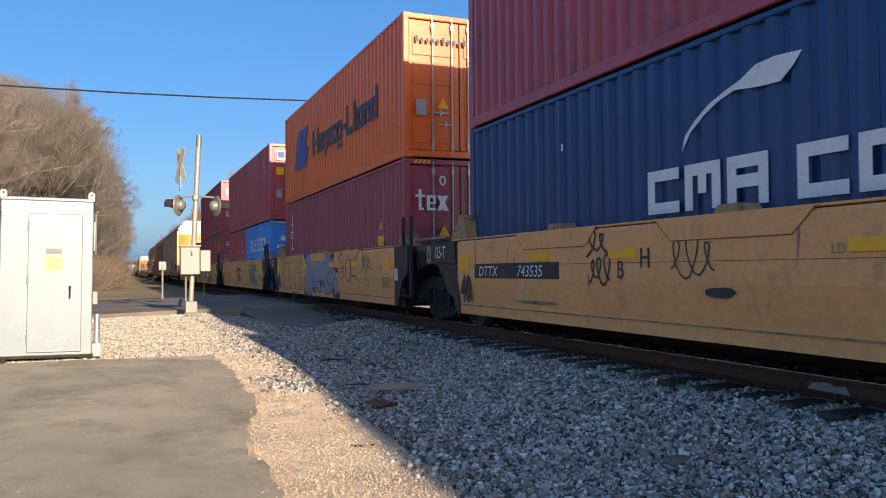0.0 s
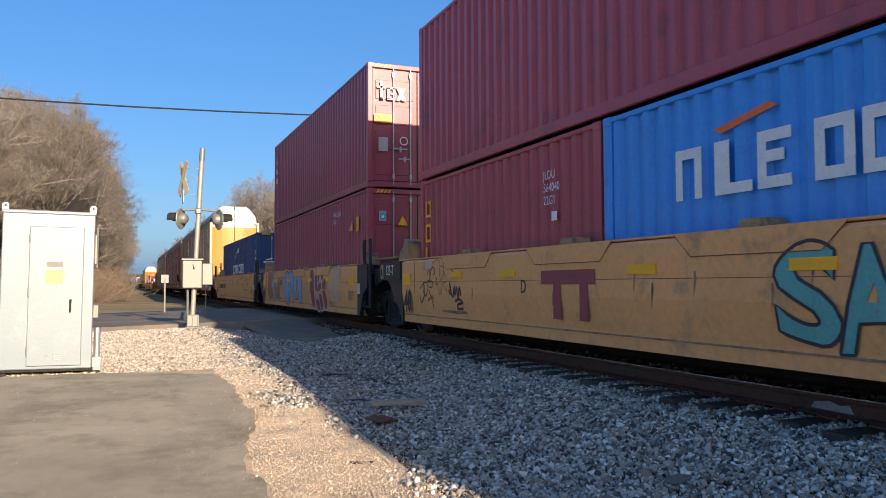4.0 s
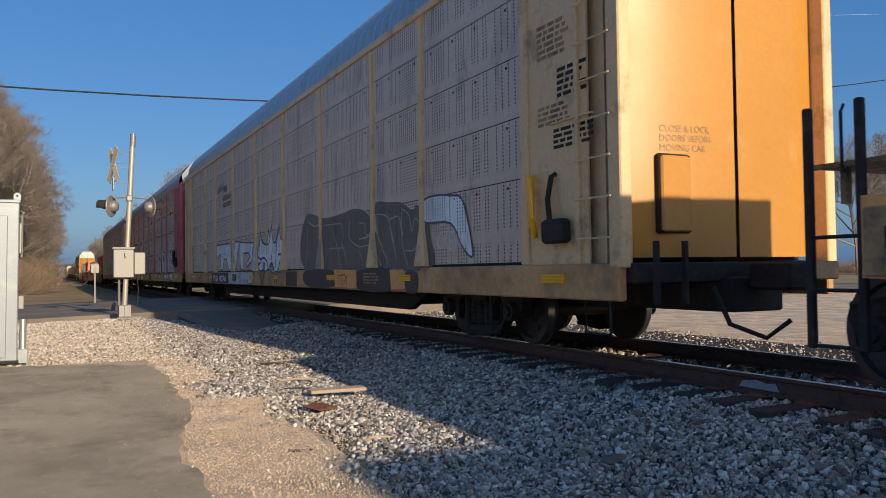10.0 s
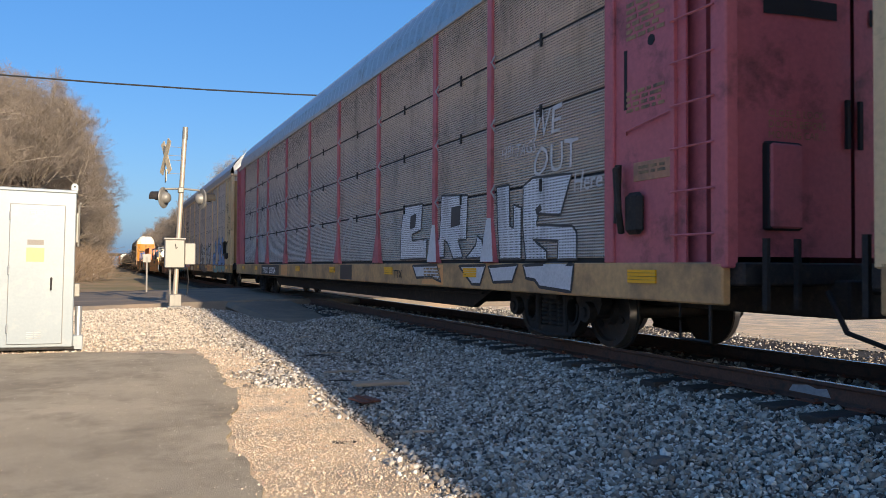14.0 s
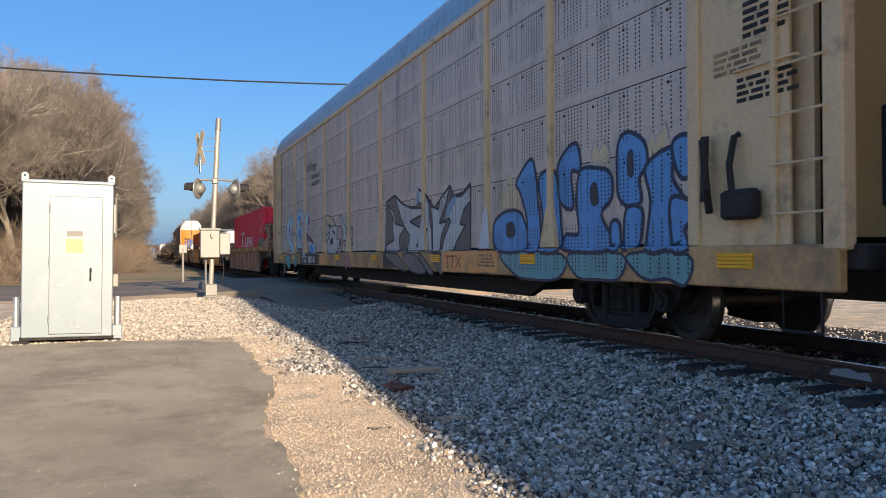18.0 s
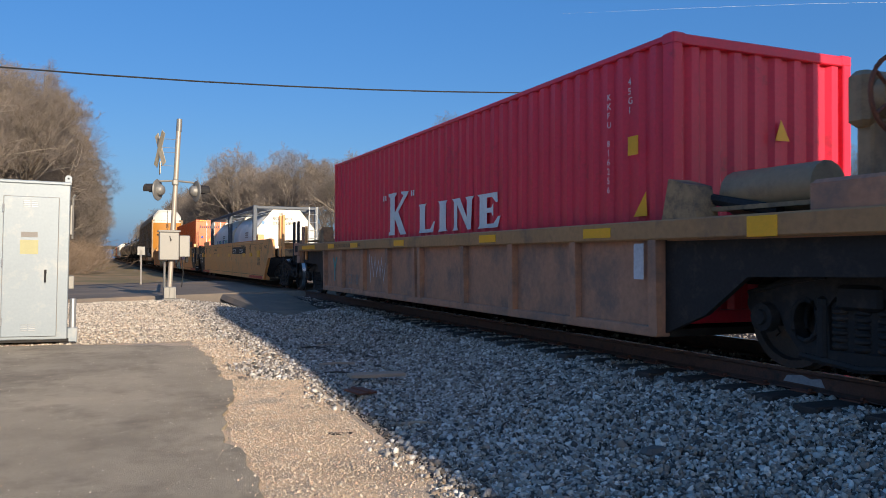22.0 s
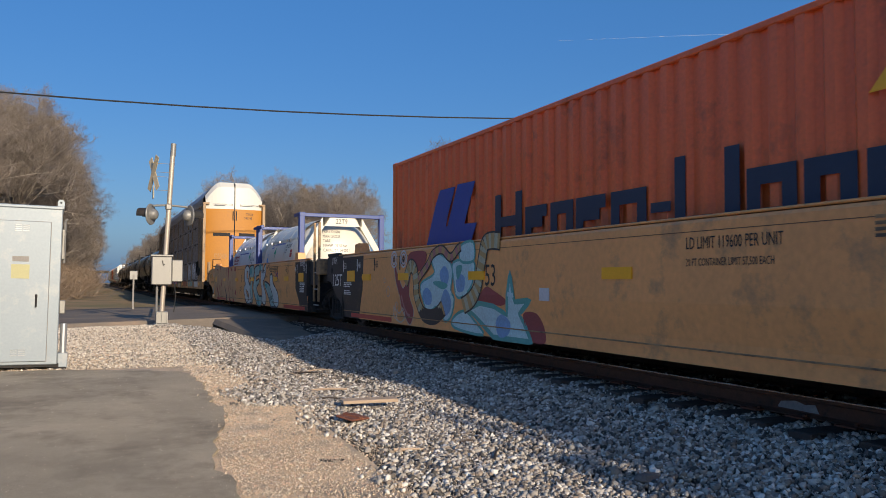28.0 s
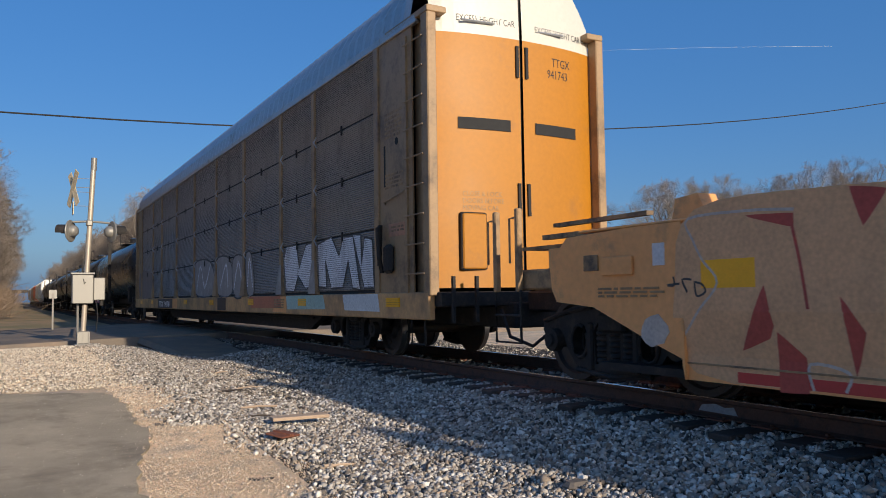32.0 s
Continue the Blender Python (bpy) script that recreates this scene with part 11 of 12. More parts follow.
figure(lb, WELL_SIDE, SPRAY_MID, SPRAY_MID, 0.02, [(2.45, 0.99), (2.31, 1.07), (2.18, 1.02), (2.21, 0.86), (2.4, 0.84)])
figure(lb, WELL_SIDE, SPRAY_MID, SPRAY_MID, 0.02, [(1.3, 0.43), (1.12, 0.54), (0.92, 0.45), (0.96, 0.31), (1.2, 0.26)])
figure(lb, WELL_SIDE, TEAL, TEAL, 0.02, [(3.31, 0.96), (3.02, 0.97), (2.77, 0.92), (2.96, 0.87)])
figure(lb, WELL_SIDE, TEAL, TEAL, 0.02, [(2.45, 1.18), (2.26, 1.19), (2.4, 1.01)])
figure(lc, WELL_SIDE, PALE_SPRAY, SPRAYBLACK, 0.06, [(0.06, 1.15), (-0.01, 1.42), (-0.45, 1.53), (-0.82, 1.45), (-0.88, 1.24), (-0.72, 1.01), (-1, 0.86), (-1.13, 0.6), (-1.06, 0.34), (-0.72, 0.24), (-0.24, 0.24), (0.14, 0.41), (0.22, 0.67), (-0.01, 0.84), (-0.14, 0.91), (-0.02, 0.99)])
figure(lc, WELL_SIDE, TAN, SPRAYBLACK, 0.03, [(-0.38, 1.32), (-0.62, 1.3), (-0.55, 1.08), (-0.4, 1.12)])
figure(lc, WELL_SIDE, TAN, SPRAYBLACK, 0.03, [(-0.16, 0.7), (-0.49, 0.65), (-0.62, 0.47), (-0.39, 0.48)])
figure(lc, WELL_SIDE, TEAL_FADE, SPRAYBLACK, 0.05, [(-0.89, 1.45), (-1.6, 1.51), (-1.71, 1.26), (-1.42, 0.89), (-1.27, 0.32), (-1.01, 0.31), (-0.97, 0.71), (-1.16, 1), (-0.96, 1.18)])
figure(lc, WELL_SIDE, TEAL_FADE, SPRAYBLACK, 0.05, [(-3.42, 0.96), (-3.89, 0.95), (-4.31, 0.83), (-4.53, 0.56), (-4.62, 0.34), (-4.93, 0.24), (-4.57, 0.24), (-4.24, 0.24), (-3.99, 0.42), (-3.7, 0.7)])
figure(lc, WELL_SIDE, TEAL_FADE, SPRAYBLACK, 0.05, [(-1.83, 1.42), (-2.44, 1.5), (-2.67, 1.41), (-2.5, 1.18), (-2.17, 1.16), (-2.08, 1.01), (-2.58, 1.07), (-2.57, 0.93), (-2.15, 0.78), (-2.43, 0.53), (-2.85, 0.52), (-2.71, 0.24), (-2.07, 0.24), (-1.61, 0.61), (-1.61, 0.88), (-1.82, 1.15)])
figure(lc, WELL_SIDE, PALE_SPRAY, SPRAYBLACK, 0.05, [(-2.9, 1.44), (-3.11, 1.5), (-3.2, 1.24), (-3.38, 1.45), (-3.6, 1.5), (-3.62, 1.26), (-3.36, 1.03), (-3.22, 0.97), (-3.51, 0.65), (-3.43, 0.32), (-3.14, 0.26), (-2.86, 0.4), (-3, 0.74), (-2.87, 0.97)])
figure(lc, WELL_SIDE, PALE_SPRAY, SPRAYBLACK, 0.05, [(-4.26, 0.99), (-4.3, 1.16), (-4.47, 1.21), (-4.6, 1.15), (-4.73, 0.94), (-5.05, 0.79), (-5.26, 0.66), (-5.29, 0.46), (-5.19, 0.28), (-4.93, 0.24), (-4.62, 0.34), (-4.51, 0.6), (-4.31, 0.83)])
figure(lc, WELL_SIDE, TEAL, TEAL, 0.02, [(-2.6, 1.49), (-2.83, 1.54), (-2.93, 1.44), (-2.78, 1.33), (-2.63, 1.37)])
figure(lc, WELL_SIDE, TEAL, TEAL, 0.02, [(-2.1, 0.57), (-2.33, 0.42), (-2.48, 0.24), (-2.16, 0.31)])
figure(lc, WELL_SIDE, TEAL, TEAL, 0.02, [(-1.02, 1.41), (-1.24, 1.43), (-1.28, 1.25), (-1.07, 1.23)])
figure(lc, WELL_SIDE, TEAL, TEAL, 0.02, [(-3.54, 0.89), (-3.78, 0.91), (-3.89, 0.83), (-3.71, 0.79)])
sweep(lc, WELL_SIDE, SPRAYBLACK, 0.035, [(-3.83, 1.37), (-4.03, 1.46), (-4.08, 1.52), (-4.18, 1.45), (-4.2, 1.35), (-4.12, 1.31)])
sweep(lc, WELL_SIDE, SPRAYBLACK, 0.035, [(-3.98, 0.58), (-4.12, 0.43), (-4.14, 0.57)])
sweep(lc, WELL_SIDE, SPRAYBLACK, 0.035, [(-4.17, 0.41), (-4.26, 0.55), (-4.32, 0.44), (-4.39, 0.56), (-4.41, 0.39), (-4.53, 0.38)])
sweep(lc, WELL_SIDE, SPRAYBLACK, 0.035, [(-0.32, 0.46), (-0.52, 0.52), (-0.44, 0.4), (-0.56, 0.37), (-0.34, 0.3)])
sweep(lc, WELL_SIDE, LOGO_BLUE, 0.05, [(-5.03, 1.25), (-5.18, 1.17), (-5.33, 1.23)])
sweep(lc, WELL_SIDE, LOGO_BLUE, 0.05, [(-5.03, 1.11), (-5.18, 1.18), (-5.33, 1.11)])
sweep(lc, WELL_SIDE, RED, 0.03, [(-5.02, 1.3), (-5.33, 1.05)])
sweep(lc, WELL_SIDE, RED, 0.03, [(-5.33, 1.29), (-5.02, 1.05)])
figure(lc, WELL_SIDE, TAN_DUST, TAN_DUST, 0.02, [(7.24, 1.6), (5.94, 1.63), (4.3, 1.52), (3.13, 1.5), (2.26, 1.45), (1.91, 1.45), (1.99, 0.35), (2.75, 0.34), (3.77, 0.33), (5.33, 0.3), (7.31, 0.31), (7.46, 1.01)])
figure(lc, WELL_SIDE, RED_FADE, RED_FADE, 0.02, [(5.89, 1.62), (5.65, 1.58), (5.81, 1.37)], sharp=True)
figure(lc, WELL_SIDE, RED_FADE, RED_FADE, 0.02, [(5.45, 1.08), (5.34, 0.92), (5.35, 0.72), (5.46, 0.87)], sharp=True)
figure(lc, WELL_SIDE, RED_FADE, RED_FADE, 0.02, [(4.3, 1.52), (4.15, 1.5), (4.18, 1.14)], sharp=True)
figure(lc, WELL_SIDE, RED_FADE, RED_FADE, 0.02, [(3.75, 1.51), (3.52, 1.51), (3.6, 1.12), (3.66, 0.95), (3.51, 0.37), (3.23, 0.25), (3.68, 0.24), (3.54, 0.41), (3.72, 1)], sharp=True)
figure(lc, WELL_SIDE, RED_FADE, RED_FADE, 0.02, [(3.25, 1.01), (3.15, 0.98), (3.14, 0.67), (3.23, 0.69), (3.27, 0.87)], sharp=True)
figure(lc, WELL_SIDE, RED_FADE, RED_FADE, 0.02, [(3.13, 1.5), (2.71, 1.46), (2.8, 1.35)], sharp=True)
figure(lc, WELL_SIDE, RED_FADE, RED_FADE, 0.02, [(2.2, 1.51), (1.91, 1.5), (1.91, 1.38), (2.22, 1.38)], sharp=True)
figure(lc, WELL_SIDE, RED_FADE, RED_FADE, 0.02, [(2.67, 0.9), (2.69, 0.38), (2.44, 0.24), (2.82, 0.24), (2.73, 0.42)], sharp=True)
figure(lc, WELL_SIDE, RED_FADE, RED_FADE, 0.02, [(2.27, 0.55), (1.96, 0.67), (1.99, 0.47)], sharp=True)
sweep(lc, WELL_SIDE, RED_FADE, 0.025, [(5.45, 1.08), (5.58, 0.66), (5.5, 0.34)])
sweep(lc, WELL_SIDE, RED_FADE, 0.025, [(2.66, 1.42), (2.67, 0.94), (2.71, 0.49)])
sweep(lc, WELL_SIDE, RED_FADE, 0.025, [(3.7, 1.42), (3.7, 0.87), (3.62, 0.4)])
sweep(lc, WELL_SIDE, RED_FADE, 0.025, [(5.05, 1.38), (4.92, 1.17), (4.93, 0.87)])
figure(lc, WELL_SIDE, SMOKE_DARK, SMOKE_DARK, 0.02, [(4.54, 0.85), (4.08, 0.24), (4.34, 0.24)], sharp=True)
figure(lc, WELL_SIDE, RED_FADE, RED_FADE, 0.015, [(6.83, 0.51), (6.6, 0.99), (6.54, 0.7), (6.58, 0.61)], sharp=True)
figure(lc, WELL_SIDE, RED_FADE, RED_FADE, 0.015, [(6.51, 0.65), (6.3, 0.48), (6.29, 0.24), (6.52, 0.23)], sharp=True)
figure(lc, WELL_SIDE, RED_FADE, RED_FADE, 0.015, [(5.99, 0.9), (5.84, 0.67), (5.93, 0.39), (5.96, 0.67)], sharp=True)
figure(lc, WELL_SIDE, RED_FADE, RED_FADE, 0.015, [(6.73, 1.51), (6.33, 1.49), (6.33, 1.4), (6.44, 1.43)], sharp=True)
sweep(lc, WELL_SIDE, RED_FADE, 0.025, [(6.35, 1.45), (6.29, 1.16), (6.24, 0.82)])
sweep(lc, WELL_SIDE, HAZE_WHITE, 0.022, [(6.32, 1.52), (6.73, 1.55), (7.31, 1.54), (7.26, 1.36), (7.17, 1.2), (7.03, 1.02), (7.23, 0.8), (7.46, 0.54)])
sweep(lc, WELL_SIDE, HAZE_WHITE, 0.022, [(6.25, 0.26), (6.27, 0.44), (5.98, 0.4), (6.01, 0.27)])
sweep(lc, WELL_SIDE, SMOKE_DARK, 0.018, [(7.49, 1.08), (7.48, 1.01), (7.56, 1.01), (7.42, 1.02)])
sweep(lc, WELL_SIDE, SMOKE_DARK, 0.018, [(7.39, 1.04), (7.34, 0.95), (7.39, 1.05), (7.29, 1.05)])
sweep(lc, WELL_SIDE, SMOKE_DARK, 0.018, [(7.26, 1.03), (7.24, 0.92), (7.15, 0.95), (7.18, 1.01), (7.26, 1.03)])
part("notice", Shape().box(-1.5, 7.59, 1.18, -1.505, 7.73, 1.37), SPRAYWHITE, lc, "white paper notice")
part("end_box", Shape().box(-1.5, 7.97, 1.11, -1.53, 8.38, 1.28, 0.008), TAN, lc)
part("end_box", Shape().box(-1.5, 8.44, 1.16, -1.515, 8.65, 1.31, 0.005), TAN_DARK, lc)
small_print(lc, -1.505, 7.6, 8.45, 0.98, 3, TAN_DARK, 0.02, 15)
part("paint_dab", Shape().prism(blob(7.73, 0.62, 0.17, 0.12, random.Random(5)), "x", -1.462, -1.506), HAZE_WHITE, lc)
part("grating_frame", Shape().box(-1.3, 8.0, TOPL, -1.22, 9.6, TOPL + 0.05).box(-1.3, 8.0, TOPL + 0.12, -1.22, 9.4, TOPL + 0.16), TAN_DARK, lc)
mark("stencil", "next\nload", 0.09, BLACK, lc, -1.507, -4.76, 1.22, 0.9)
mark("stencil", "LD LIMIT 119600  PER UNIT", 0.1, BLACK, lc, -1.52, -2.6, 1.25, 0.62)
mark("stencil", "57,500 EACH", 0.07, BLACK, lc, -1.52, -3.6, 1.1, 0.7)
mark("stencil", "NON-INTERCHANGE CAR", 0.06, GREYMARK, lc, -1.507, -4.8, 0.98, 0.8)
tag(lc, "DTTX 79506", 4.46, 1.08, 0.17, SPRAYWHITE, squeeze=1.2)
tag(lc, "JOE", 1.0, 0.62, 0.2, SPRAYBLACK)
tag(lc, "53", -0.45, 0.5, 0.18, SPRAYBLACK, -1.51)
tag(lc, "DEPEK", -8.0, 1.38, 0.17, SPRAYWHITE, -1.5095)
tag(lb, "DREK", 9.0, 1.36, 0.15, SPRAYWHITE)
mark("stencil", "3", 0.26, CHARCOAL, lc, -1.5095, 0.72, 0.98, 0.9)
mark("stencil", "B", 0.2, CHARCOAL, lc, -1.5095, 0.2, 0.98, 0.9)

c = container("shipping_container", RUST_ORANGE, BOX, 2.896, 211.69, 0.29, "faded orange corrugated container with a dark blue name")
wide_name(c, LOGO_NAVY, 1.15)
for q in range(10):
    part("name_shape", Shape().box(-0.98 + q * 0.115, -0.026, 2.42, -0.92 + q * 0.115, -0.02, 2.55 if q in (0, 5, 9) else 2.51), LOGO_NAVY, c, "dark name drawn as plain shapes")
part("emblem", Shape().box(-0.91, -0.026, 1.82, -0.79, -0.02, 1.94), LOGO_BLUE, c)
mark("container_code", "HLBU 128310\n45G1", 0.11, LOGO_NAVY, c, 0.28, -0.026, 2.2, 0.8, end=True)
door_print(c, 2.896, WHITE, seed=8, triangle=1.66, rows=2.0, words=False)
side_shape(c, YELLOW, [(2.0, 2.05), (2.2, 2.05), (2.02, 2.25)], -1.2205)
part("caution_plate", Shape().box(-1.22, 0.85, 2.0, -1.224, 1.05, 2.3), YELLOW, c)


def tank_container(s, shell, frame, label, open_top, seed):
    """A twenty foot tank container: frame with a lying shell. Local: front end at y = 0."""
    c = thing("tank_container", label, "tank container", "tank containers")
    w, L, H = 1.219, 6.058, 2.591
    prof = [(0.12, 0.05), (0.16, 0.45), (0.28, 0.8), (0.5, 1.02), (0.85, 1.13), (L - 0.85, 1.13), (L - 0.5, 1.02), (L - 0.28, 0.8), (L - 0.16, 0.45), (L - 0.12, 0.05)]
    part("shell", Shape().lathe((0, 0, 1.35), prof, 40, "y"), shell, c, "smooth rounded tank shell", smooth=True)
    for y in (1.2, 2.4, 3.65, 4.85):
        part("shell_band", Shape().lathe((0, 0, 1.35), [(y, 1.13), (y, 1.134), (y + 0.05, 1.134), (y + 0.05, 1.13)], 40, "y"), shell, c, smooth=True)
    for sx in (-1, 1):
        for y in (0.0, L - 0.16):
            part("corner_post", Shape().box(sx * w, y, 0.0, sx * (w - 0.15), y + 0.16, H, 0.015), frame, c)
            for z in (0, H - 0.118):
                part("corner_casting", Shape().box(sx * (w + 0.003), y - 0.006, z, sx * (w - 0.165), y + 0.172, z + 0.118, 0.015), frame, c)
        part("bottom_rail", Shape().box(sx * w, 0.1, 0.05, sx * (w - 0.1), L - 0.1, 0.2, 0.01), frame, c)
        if open_top:
            part("top_rail", Shape().box(sx * w, 0.1, H - 0.13, sx * (w - 0.09), L - 0.1, H - 0.02, 0.01), frame, c)
    for y in (0.0, L - 0.1):
        part("end_beam", Shape().box(-w, y, H - 0.12, w, y + 0.1, H - 0.02, 0.01), frame, c)
        part("end_beam", Shape().box(-w, y, 0.02, w, y + 0.1, 0.16, 0.01), frame, c)
    # end plate: a sloping saddle between the posts
    for y in (0.03, L - 0.1):
        sp = Shape()
        for sx in (-1, 1):
            sp.prism([(sx * 0.35, H - 0.1), (sx * 0.55, H - 0.1), (sx * 1.12, 1.55), (sx * 1.12, 1.25)], "y", y, y + 0.05)
        sp.box(-0.56, y, H - 0.36, 0.56, y + 0.05, H - 0.1)
        if open_top:
            sp = Shape().prism([(-0.5, H - 0.14), (0.5, H - 0.14), (1.07, 1.75), (1.07, 1.0), (-1.07, 1.0), (-1.07, 1.75)], "y", y, y + 0.05)
        part("end_saddle", sp, CREAM if open_top else shell, c, "cream end plate" if open_top else "")
    if open_top:
        for x0, x1 in ((-0.95, -0.45), (-0.2, 0.3)):
            part("walkway", Shape().box(x0, 0.2, H - 0.09, x1, L - 0.2, H - 0.06), ROD, c, "top walkway plate")
        for y in (1.5, 3.0, 4.5):
            part("cross_bar", Shape().box(-w, y, H - 0.1, w, y + 0.07, H - 0.05), frame, c)
        for x in (0.85, 1.15):
            part("ladder_rail", Shape().tube([(x, -0.01, 0.3), (x, -0.01, H)], 0.018, 6), ROD, c)
        for k in range(7):
            part("rung", Shape().tube([(0.85, -0.01, 0.5 + k * 0.3), (1.15, -0.01, 0.5 + k * 0.3)], 0.012, 6), ROD, c)
    else:
        part("sun_shield", Shape().sheet([[(1.16 * math.cos(radians(a)), y, 1.35 + 1.19 * math.sin(radians(a))) for a in range(30, 151, 10)] for y in (0.9, 2.1, 3.3, 4.5, 5.3)]), shell, c, "curved sun shield over the shell", smooth=True)
        for y in (0.9, 2.1, 3.3, 4.5, 5.3):
            part("shield_strap", Shape().tube([(1.163 * math.cos(radians(a)), y, 1.35 + 1.193 * math.sin(radians(a))) for a in range(28, 153, 8)], 0.007, 6), ROD, c)
    if not open_top:
        py = seed
        on_shell(part("placard", Shape().add([(-1.14, py + 0.15, 1.61), (-1.14, py, 1.77), (-1.14, py - 0.15, 1.61), (-1.14, py, 1.45)], [(0, 1, 2, 3)]), GREEN, c, "green diamond placard"))
        for sx in (-1, 1):
            for y in (0.16, L - 0.66):
                part("top_arm", Shape().box(sx * w, y, H - 0.1, sx * (w - 0.1), y + 0.5, H - 0.01, 0.01), frame, c)
        for sx in (-1, 1):
            for y in (0.9, 2.1, 3.3, 4.5, 5.3):
                part("strap_clamp", Shape().box(sx * 1.0, y - 0.03, 1.88, sx * 1.06, y + 0.03, 1.96, 0.01), ROD, c)
    return on_train(c, s, 0.29), c


for s in (192.75, 198.85):
    t, c = tank_container(s, TANKWHITE, FRAME_GREY, "white tank container in a slate grey open frame", True, int(s))
    for q, line in enumerate(("        NT", "SEGU 800842 9", "22T6   111L48N")):
        mark("container_code", line, 0.1, BLACK, c, -0.5, 0.026, 2.24 - 0.17 * q, 0.8, end=True)
    part("label_plate", Shape().box(-0.9, 0.022, 1.9, -0.8, 0.03, 2.02), SPRAY_MID, c)
    small_print(c, -1.12, 1.6, 2.3, 1.6, 4, GREYMARK, 0.05, 3)
for y in (0.9, 1.4, 1.9, 2.4, 2.9, 3.4, 3.9):
    part("letter_shape", Shape().box(-1.128, y, 1.15, -1.134, y + 0.28, 1.45), TEAL if int(y * 2) % 3 else LOGO_BLUE, c)
for i, s in enumerate((231.2, 237.3)):
    t, c = tank_container(s, CREAM if i == 0 else TANKWHITE, FRAME_BLUE, "white rounded tank container in a blue end frame", False, (3.65, 1.98)[i])
    if i == 0:
        mark("container_code", "22T9", 0.14, BLACK, c, -0.2, 0.02, 2.3, 0.85, end=True)
        for q, line in enumerate(("FXFU 520580", "MAX GROSS", "TARE", "MAWP : 27.50 bar", "CAPACITY: 24.000 l")):
            on_dome(mark("container_code", line, 0.085, BLACK, c, -0.5, 0.1, 2.05 - 0.13 * q, 0.75, end=True))
        on_dome(part("placard", Shape().add([(-0.98, 0, 1.6), (-0.76, 0, 1.8), (-0.54, 0, 1.6), (-0.76, 0, 1.4)], [(0, 1, 2, 3)]), GREEN, c, "green diamond placard"))
        on_dome(part("warning_label", Shape().add([(0.42, 0, 1.6), (0.6, 0, 1.78), (0.78, 0, 1.6), (0.6, 0, 1.42)], [(0, 1, 2, 3)]), YELLOW, c, "yellow warning diamond"))
        on_shell(slanted(mark("container_code", "EXFU 520580 5", 0.11, BLACK, c, -1.135, 2.3, 1.69, 0.8), 1.69))
        on_shell(slanted(mark("container_code", "22T9", 0.11, BLACK, c, -1.135, 2.3, 1.54, 0.8), 1.54))
        on_shell(part("sticker", Shape().add([(-1.14, 1.57, 1.4), (-1.14, 1.33, 1.4), (-1.14, 1.33, 1.62), (-1.14, 1.57, 1.62)], [(0, 1, 2, 3)]), RED, c, "red square sticker"))
        on_shell(part("logo_shape", Shape().add([(-1.14, y, z) for y, z in ((4.95, 1.25), (4.84, 1.6), (4.75, 1.4), (4.6, 1.6), (4.48, 1.25))], [(0, 1, 2, 3, 4)]), AZURE, c))
        on_shell(small_print(c, -1.135, 2.4, 4.35, 1.82, 1, LOGO_BLUE, 0.045, 17))
        on_shell(small_print(c, -1.135, 3.9, 4.35, 1.74, 1, LOGO_BLUE, 0.04, 18))
    else:
        for q, line in enumerate(("SEGU 813397 1", "22K8       T50", "UN PORTABLE TANK", "DOT SP 14578")):
            on_shell(slanted(mark("container_code", line, 0.09, BLACK, c, -1.135, 1.8, 1.66 - 0.115 * q, 0.68), 1.66 - 0.115 * q))
        for q in range(5):
            y = 5.24 - 0.21 * q
            ring = [(y - 0.085 + 0.09 * math.cos(a), 1.58 + 0.09 * math.sin(a)) for a in [math.tau * k / 14 for k in range(14)]]
            gap = Shape()
            stroke(ring[1:14] if q % 2 else ring + ring[:1], 0.055, -1.14, gap)
            on_shell(part("letter_shape", gap, WINE, c))
        on_shell(small_print(c, -1.134, 4.3, 5.1, 1.36, 1, WINE, 0.06, 6))
        on_shell(small_print(c, -1.134, 2.2, 4.2, 1.72, 1, LOGO_BLUE, 0.045, 7))

# ---- tank cars and what follows, far down the line ----
tk = thing("tank_car", "glossy black tank car with a top walkway", "rail car", "tank cars")
part("shell", Shape().lathe((0, 0, 2.55), [(-8.6, 0.05), (-8.55, 0.6), (-8.4, 1.1), (-8.1, 1.4), (-7.7, 1.5), (7.7, 1.5), (8.1, 1.4), (8.4, 1.1), (8.55, 0.6), (8.6, 0.05)], 32, "y"), TANKBLACK, tk, smooth=True)
part("centre_sill", Shape().box(-0.3, -9.0, 0.75, 0.3, 9.0, 1.05, 0.02), SOOT, tk)
for sy in (-1, 1):
    part("saddle", Shape().box(-1.3, sy * 6.2, 0.85, 1.3, sy * 6.7, 1.6, 0.03), SOOT, tk)
    part("end_sill", Shape().box(-1.4, sy * 8.6, 0.85, 1.4, sy * 8.9, 1.1, 0.02), SOOT, tk)
    part("ladder", Shape().box(-1.5, sy * 0.6, 1.0, -1.46, sy * 0.65, 4.1).box(-1.5, sy * 0.2, 1.0, -1.46, sy * 0.25, 4.1), SOOT, tk)
    truck(tk, sy * 6.45)
part("dome", Shape().lathe((0, 0, 4.0), [(0, 0.45), (0.35, 0.45), (0.4, 0.3)], 20, "z"), TANKBLACK, tk, smooth=True)
part("walkway", Shape().box(-0.8, -1.2, 4.0, 0.8, 1.2, 4.05), SOOT, tk)
for x in (-0.8, 0.8):
    part("handrail", Shape().tube([(x, -1.2, 4.0), (x, -1.2, 4.7), (x, 1.2, 4.7), (x, 1.2, 4.0)], 0.02, 6), SOOT, tk)
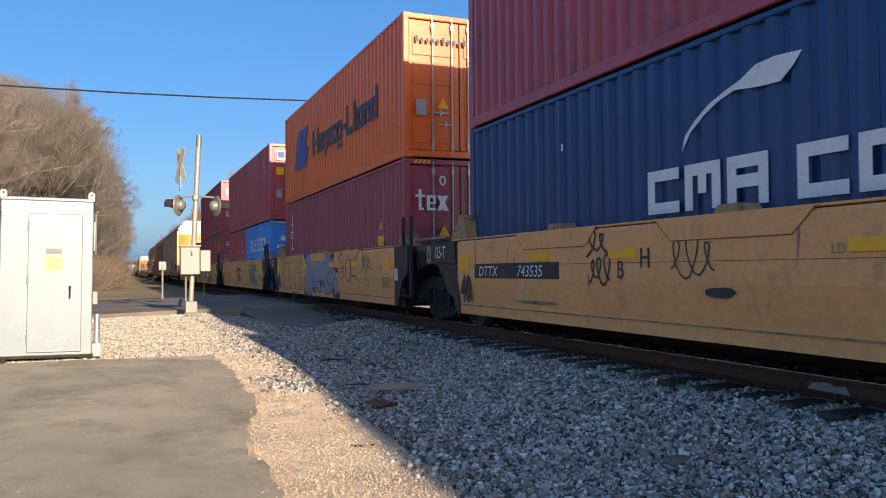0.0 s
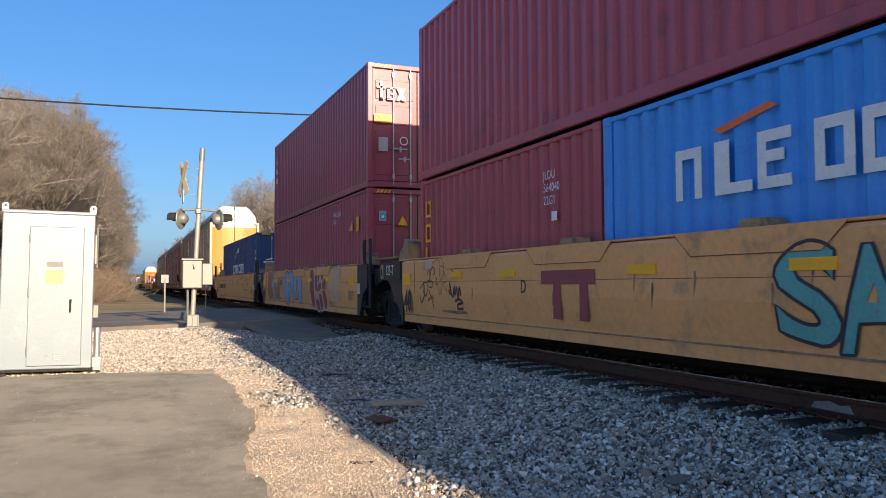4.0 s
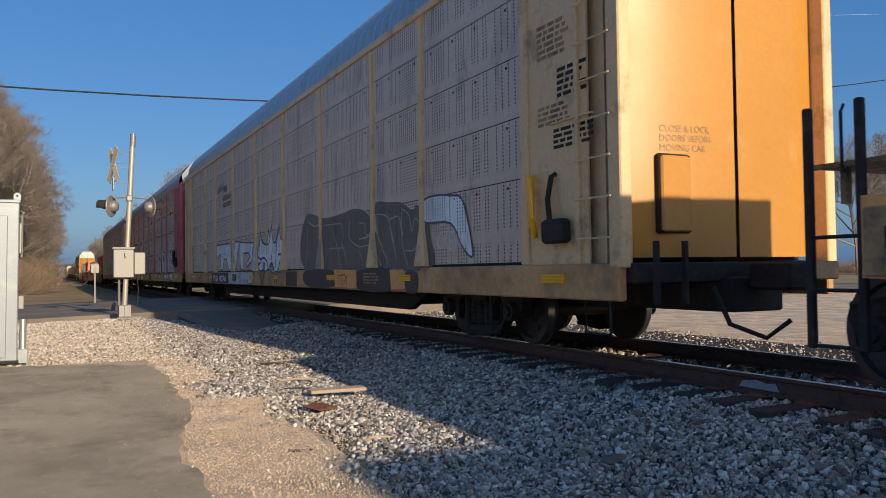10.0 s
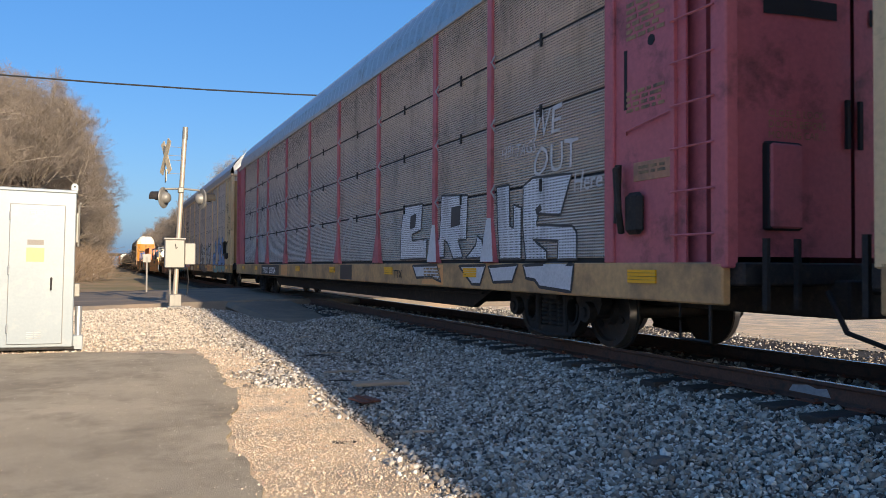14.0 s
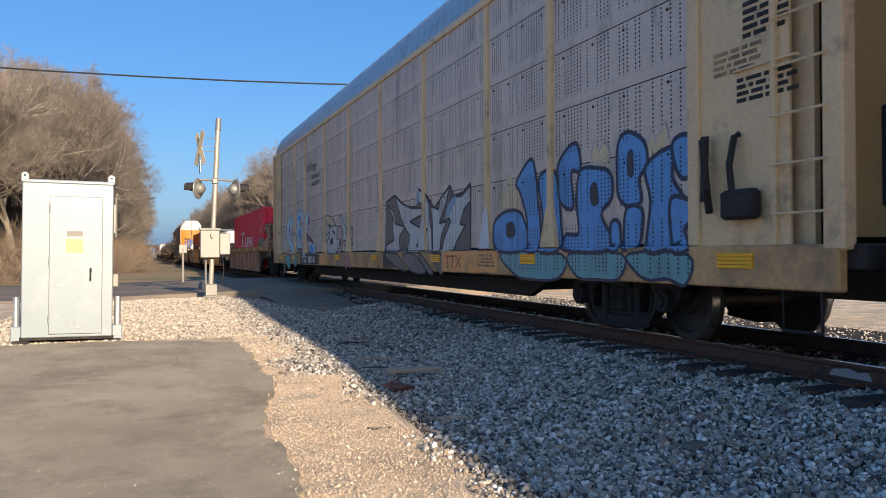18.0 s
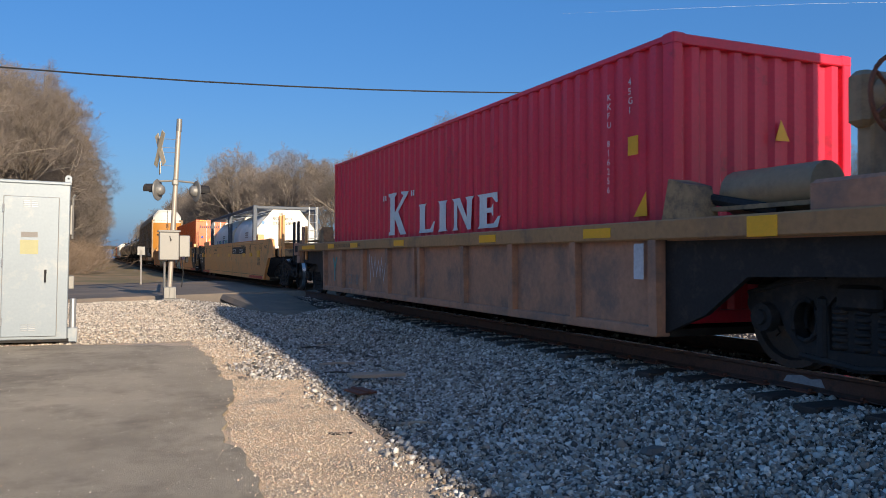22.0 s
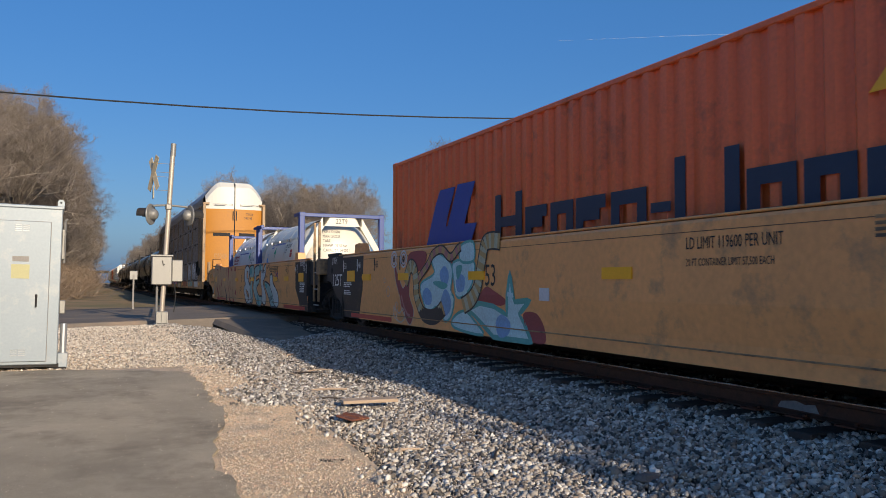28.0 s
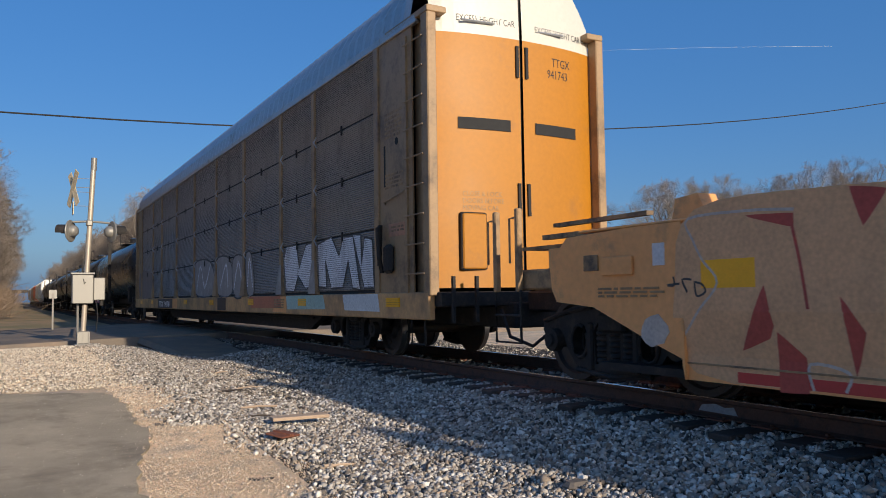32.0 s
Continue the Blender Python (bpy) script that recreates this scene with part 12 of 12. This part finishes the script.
on_train(tk, 287.6)
for i in range(1, 6):
    t2 = copy_thing(tk, Matrix.Identity(4))
    for w in t2.children_recursive:
        if w.name.startswith("wheelset"):
            turning.append((w, w.location.y, 0.457))
    on_train(t2, 287.6 + 18.4 * i)


def hopper(s, mat, label):
    c = thing("covered_hopper", label, "rail car", "covered hoppers")
    part("body", Shape().prism([(-1.55, 1.6), (-1.55, 4.1), (-1.0, 4.6), (1.0, 4.6), (1.55, 4.1), (1.55, 1.6), (0.6, 0.6), (-0.6, 0.6)], "y", -7.4, 7.4), mat, c)
    for k in range(9):
        part("rib", Shape().box(-1.6, -7.2 + k * 1.8, 1.6, -1.55, -7.1 + k * 1.8, 4.1), mat, c)
    part("hatch_walkway", Shape().box(-0.5, -7.2, 4.6, 0.5, 7.2, 4.75), SOOT, c)
    part("centre_sill", Shape().box(-0.3, -8.4, 0.75, 0.3, 8.4, 1.05), SOOT, c)
    for sy in (-1, 1):
        truck(c, sy * 6.2)
    return on_train(c, s)


hopper(397, TANKWHITE, "white covered hopper far down the train")
hopper(414, CREAM, "cream covered hopper far down the train")
hopper(431, RUST_ORANGE, "orange covered hopper far down the train")
hopper(448, BROWN, "brown covered hopper far down the train")
hopper(465, TANKWHITE, "white covered hopper far down the train")
hopper(482, CREAM, "cream covered hopper far down the train")


# ---- what moves ----
def rolled(t):
    i = min(int(t), 31)
    f = t - i
    p = [ROLLED[max(0, min(32, i + k))] for k in (-1, 0, 1, 2)]
    if i == 0:
        p[0] = 2 * p[1] - p[2]
    if i == 31:
        p[3] = 2 * p[2] - p[1]
    return p[1] + 0.5 * f * (p[2] - p[0] + f * (2 * p[0] - 5 * p[1] + 4 * p[2] - p[3] + f * (3 * (p[1] - p[2]) + p[3] - p[0])))


def motions():
    for ob, s, z in moving:
        walk(ob, [(t, pose(TRACK, s - rolled(t), z)) for t in range(33)])
    for w, k, r in turning:
        walk(w, [(q / 15, pose(0, k, r, math.degrees(rolled(q / 15) / r))) for q in range(481)])


motions()
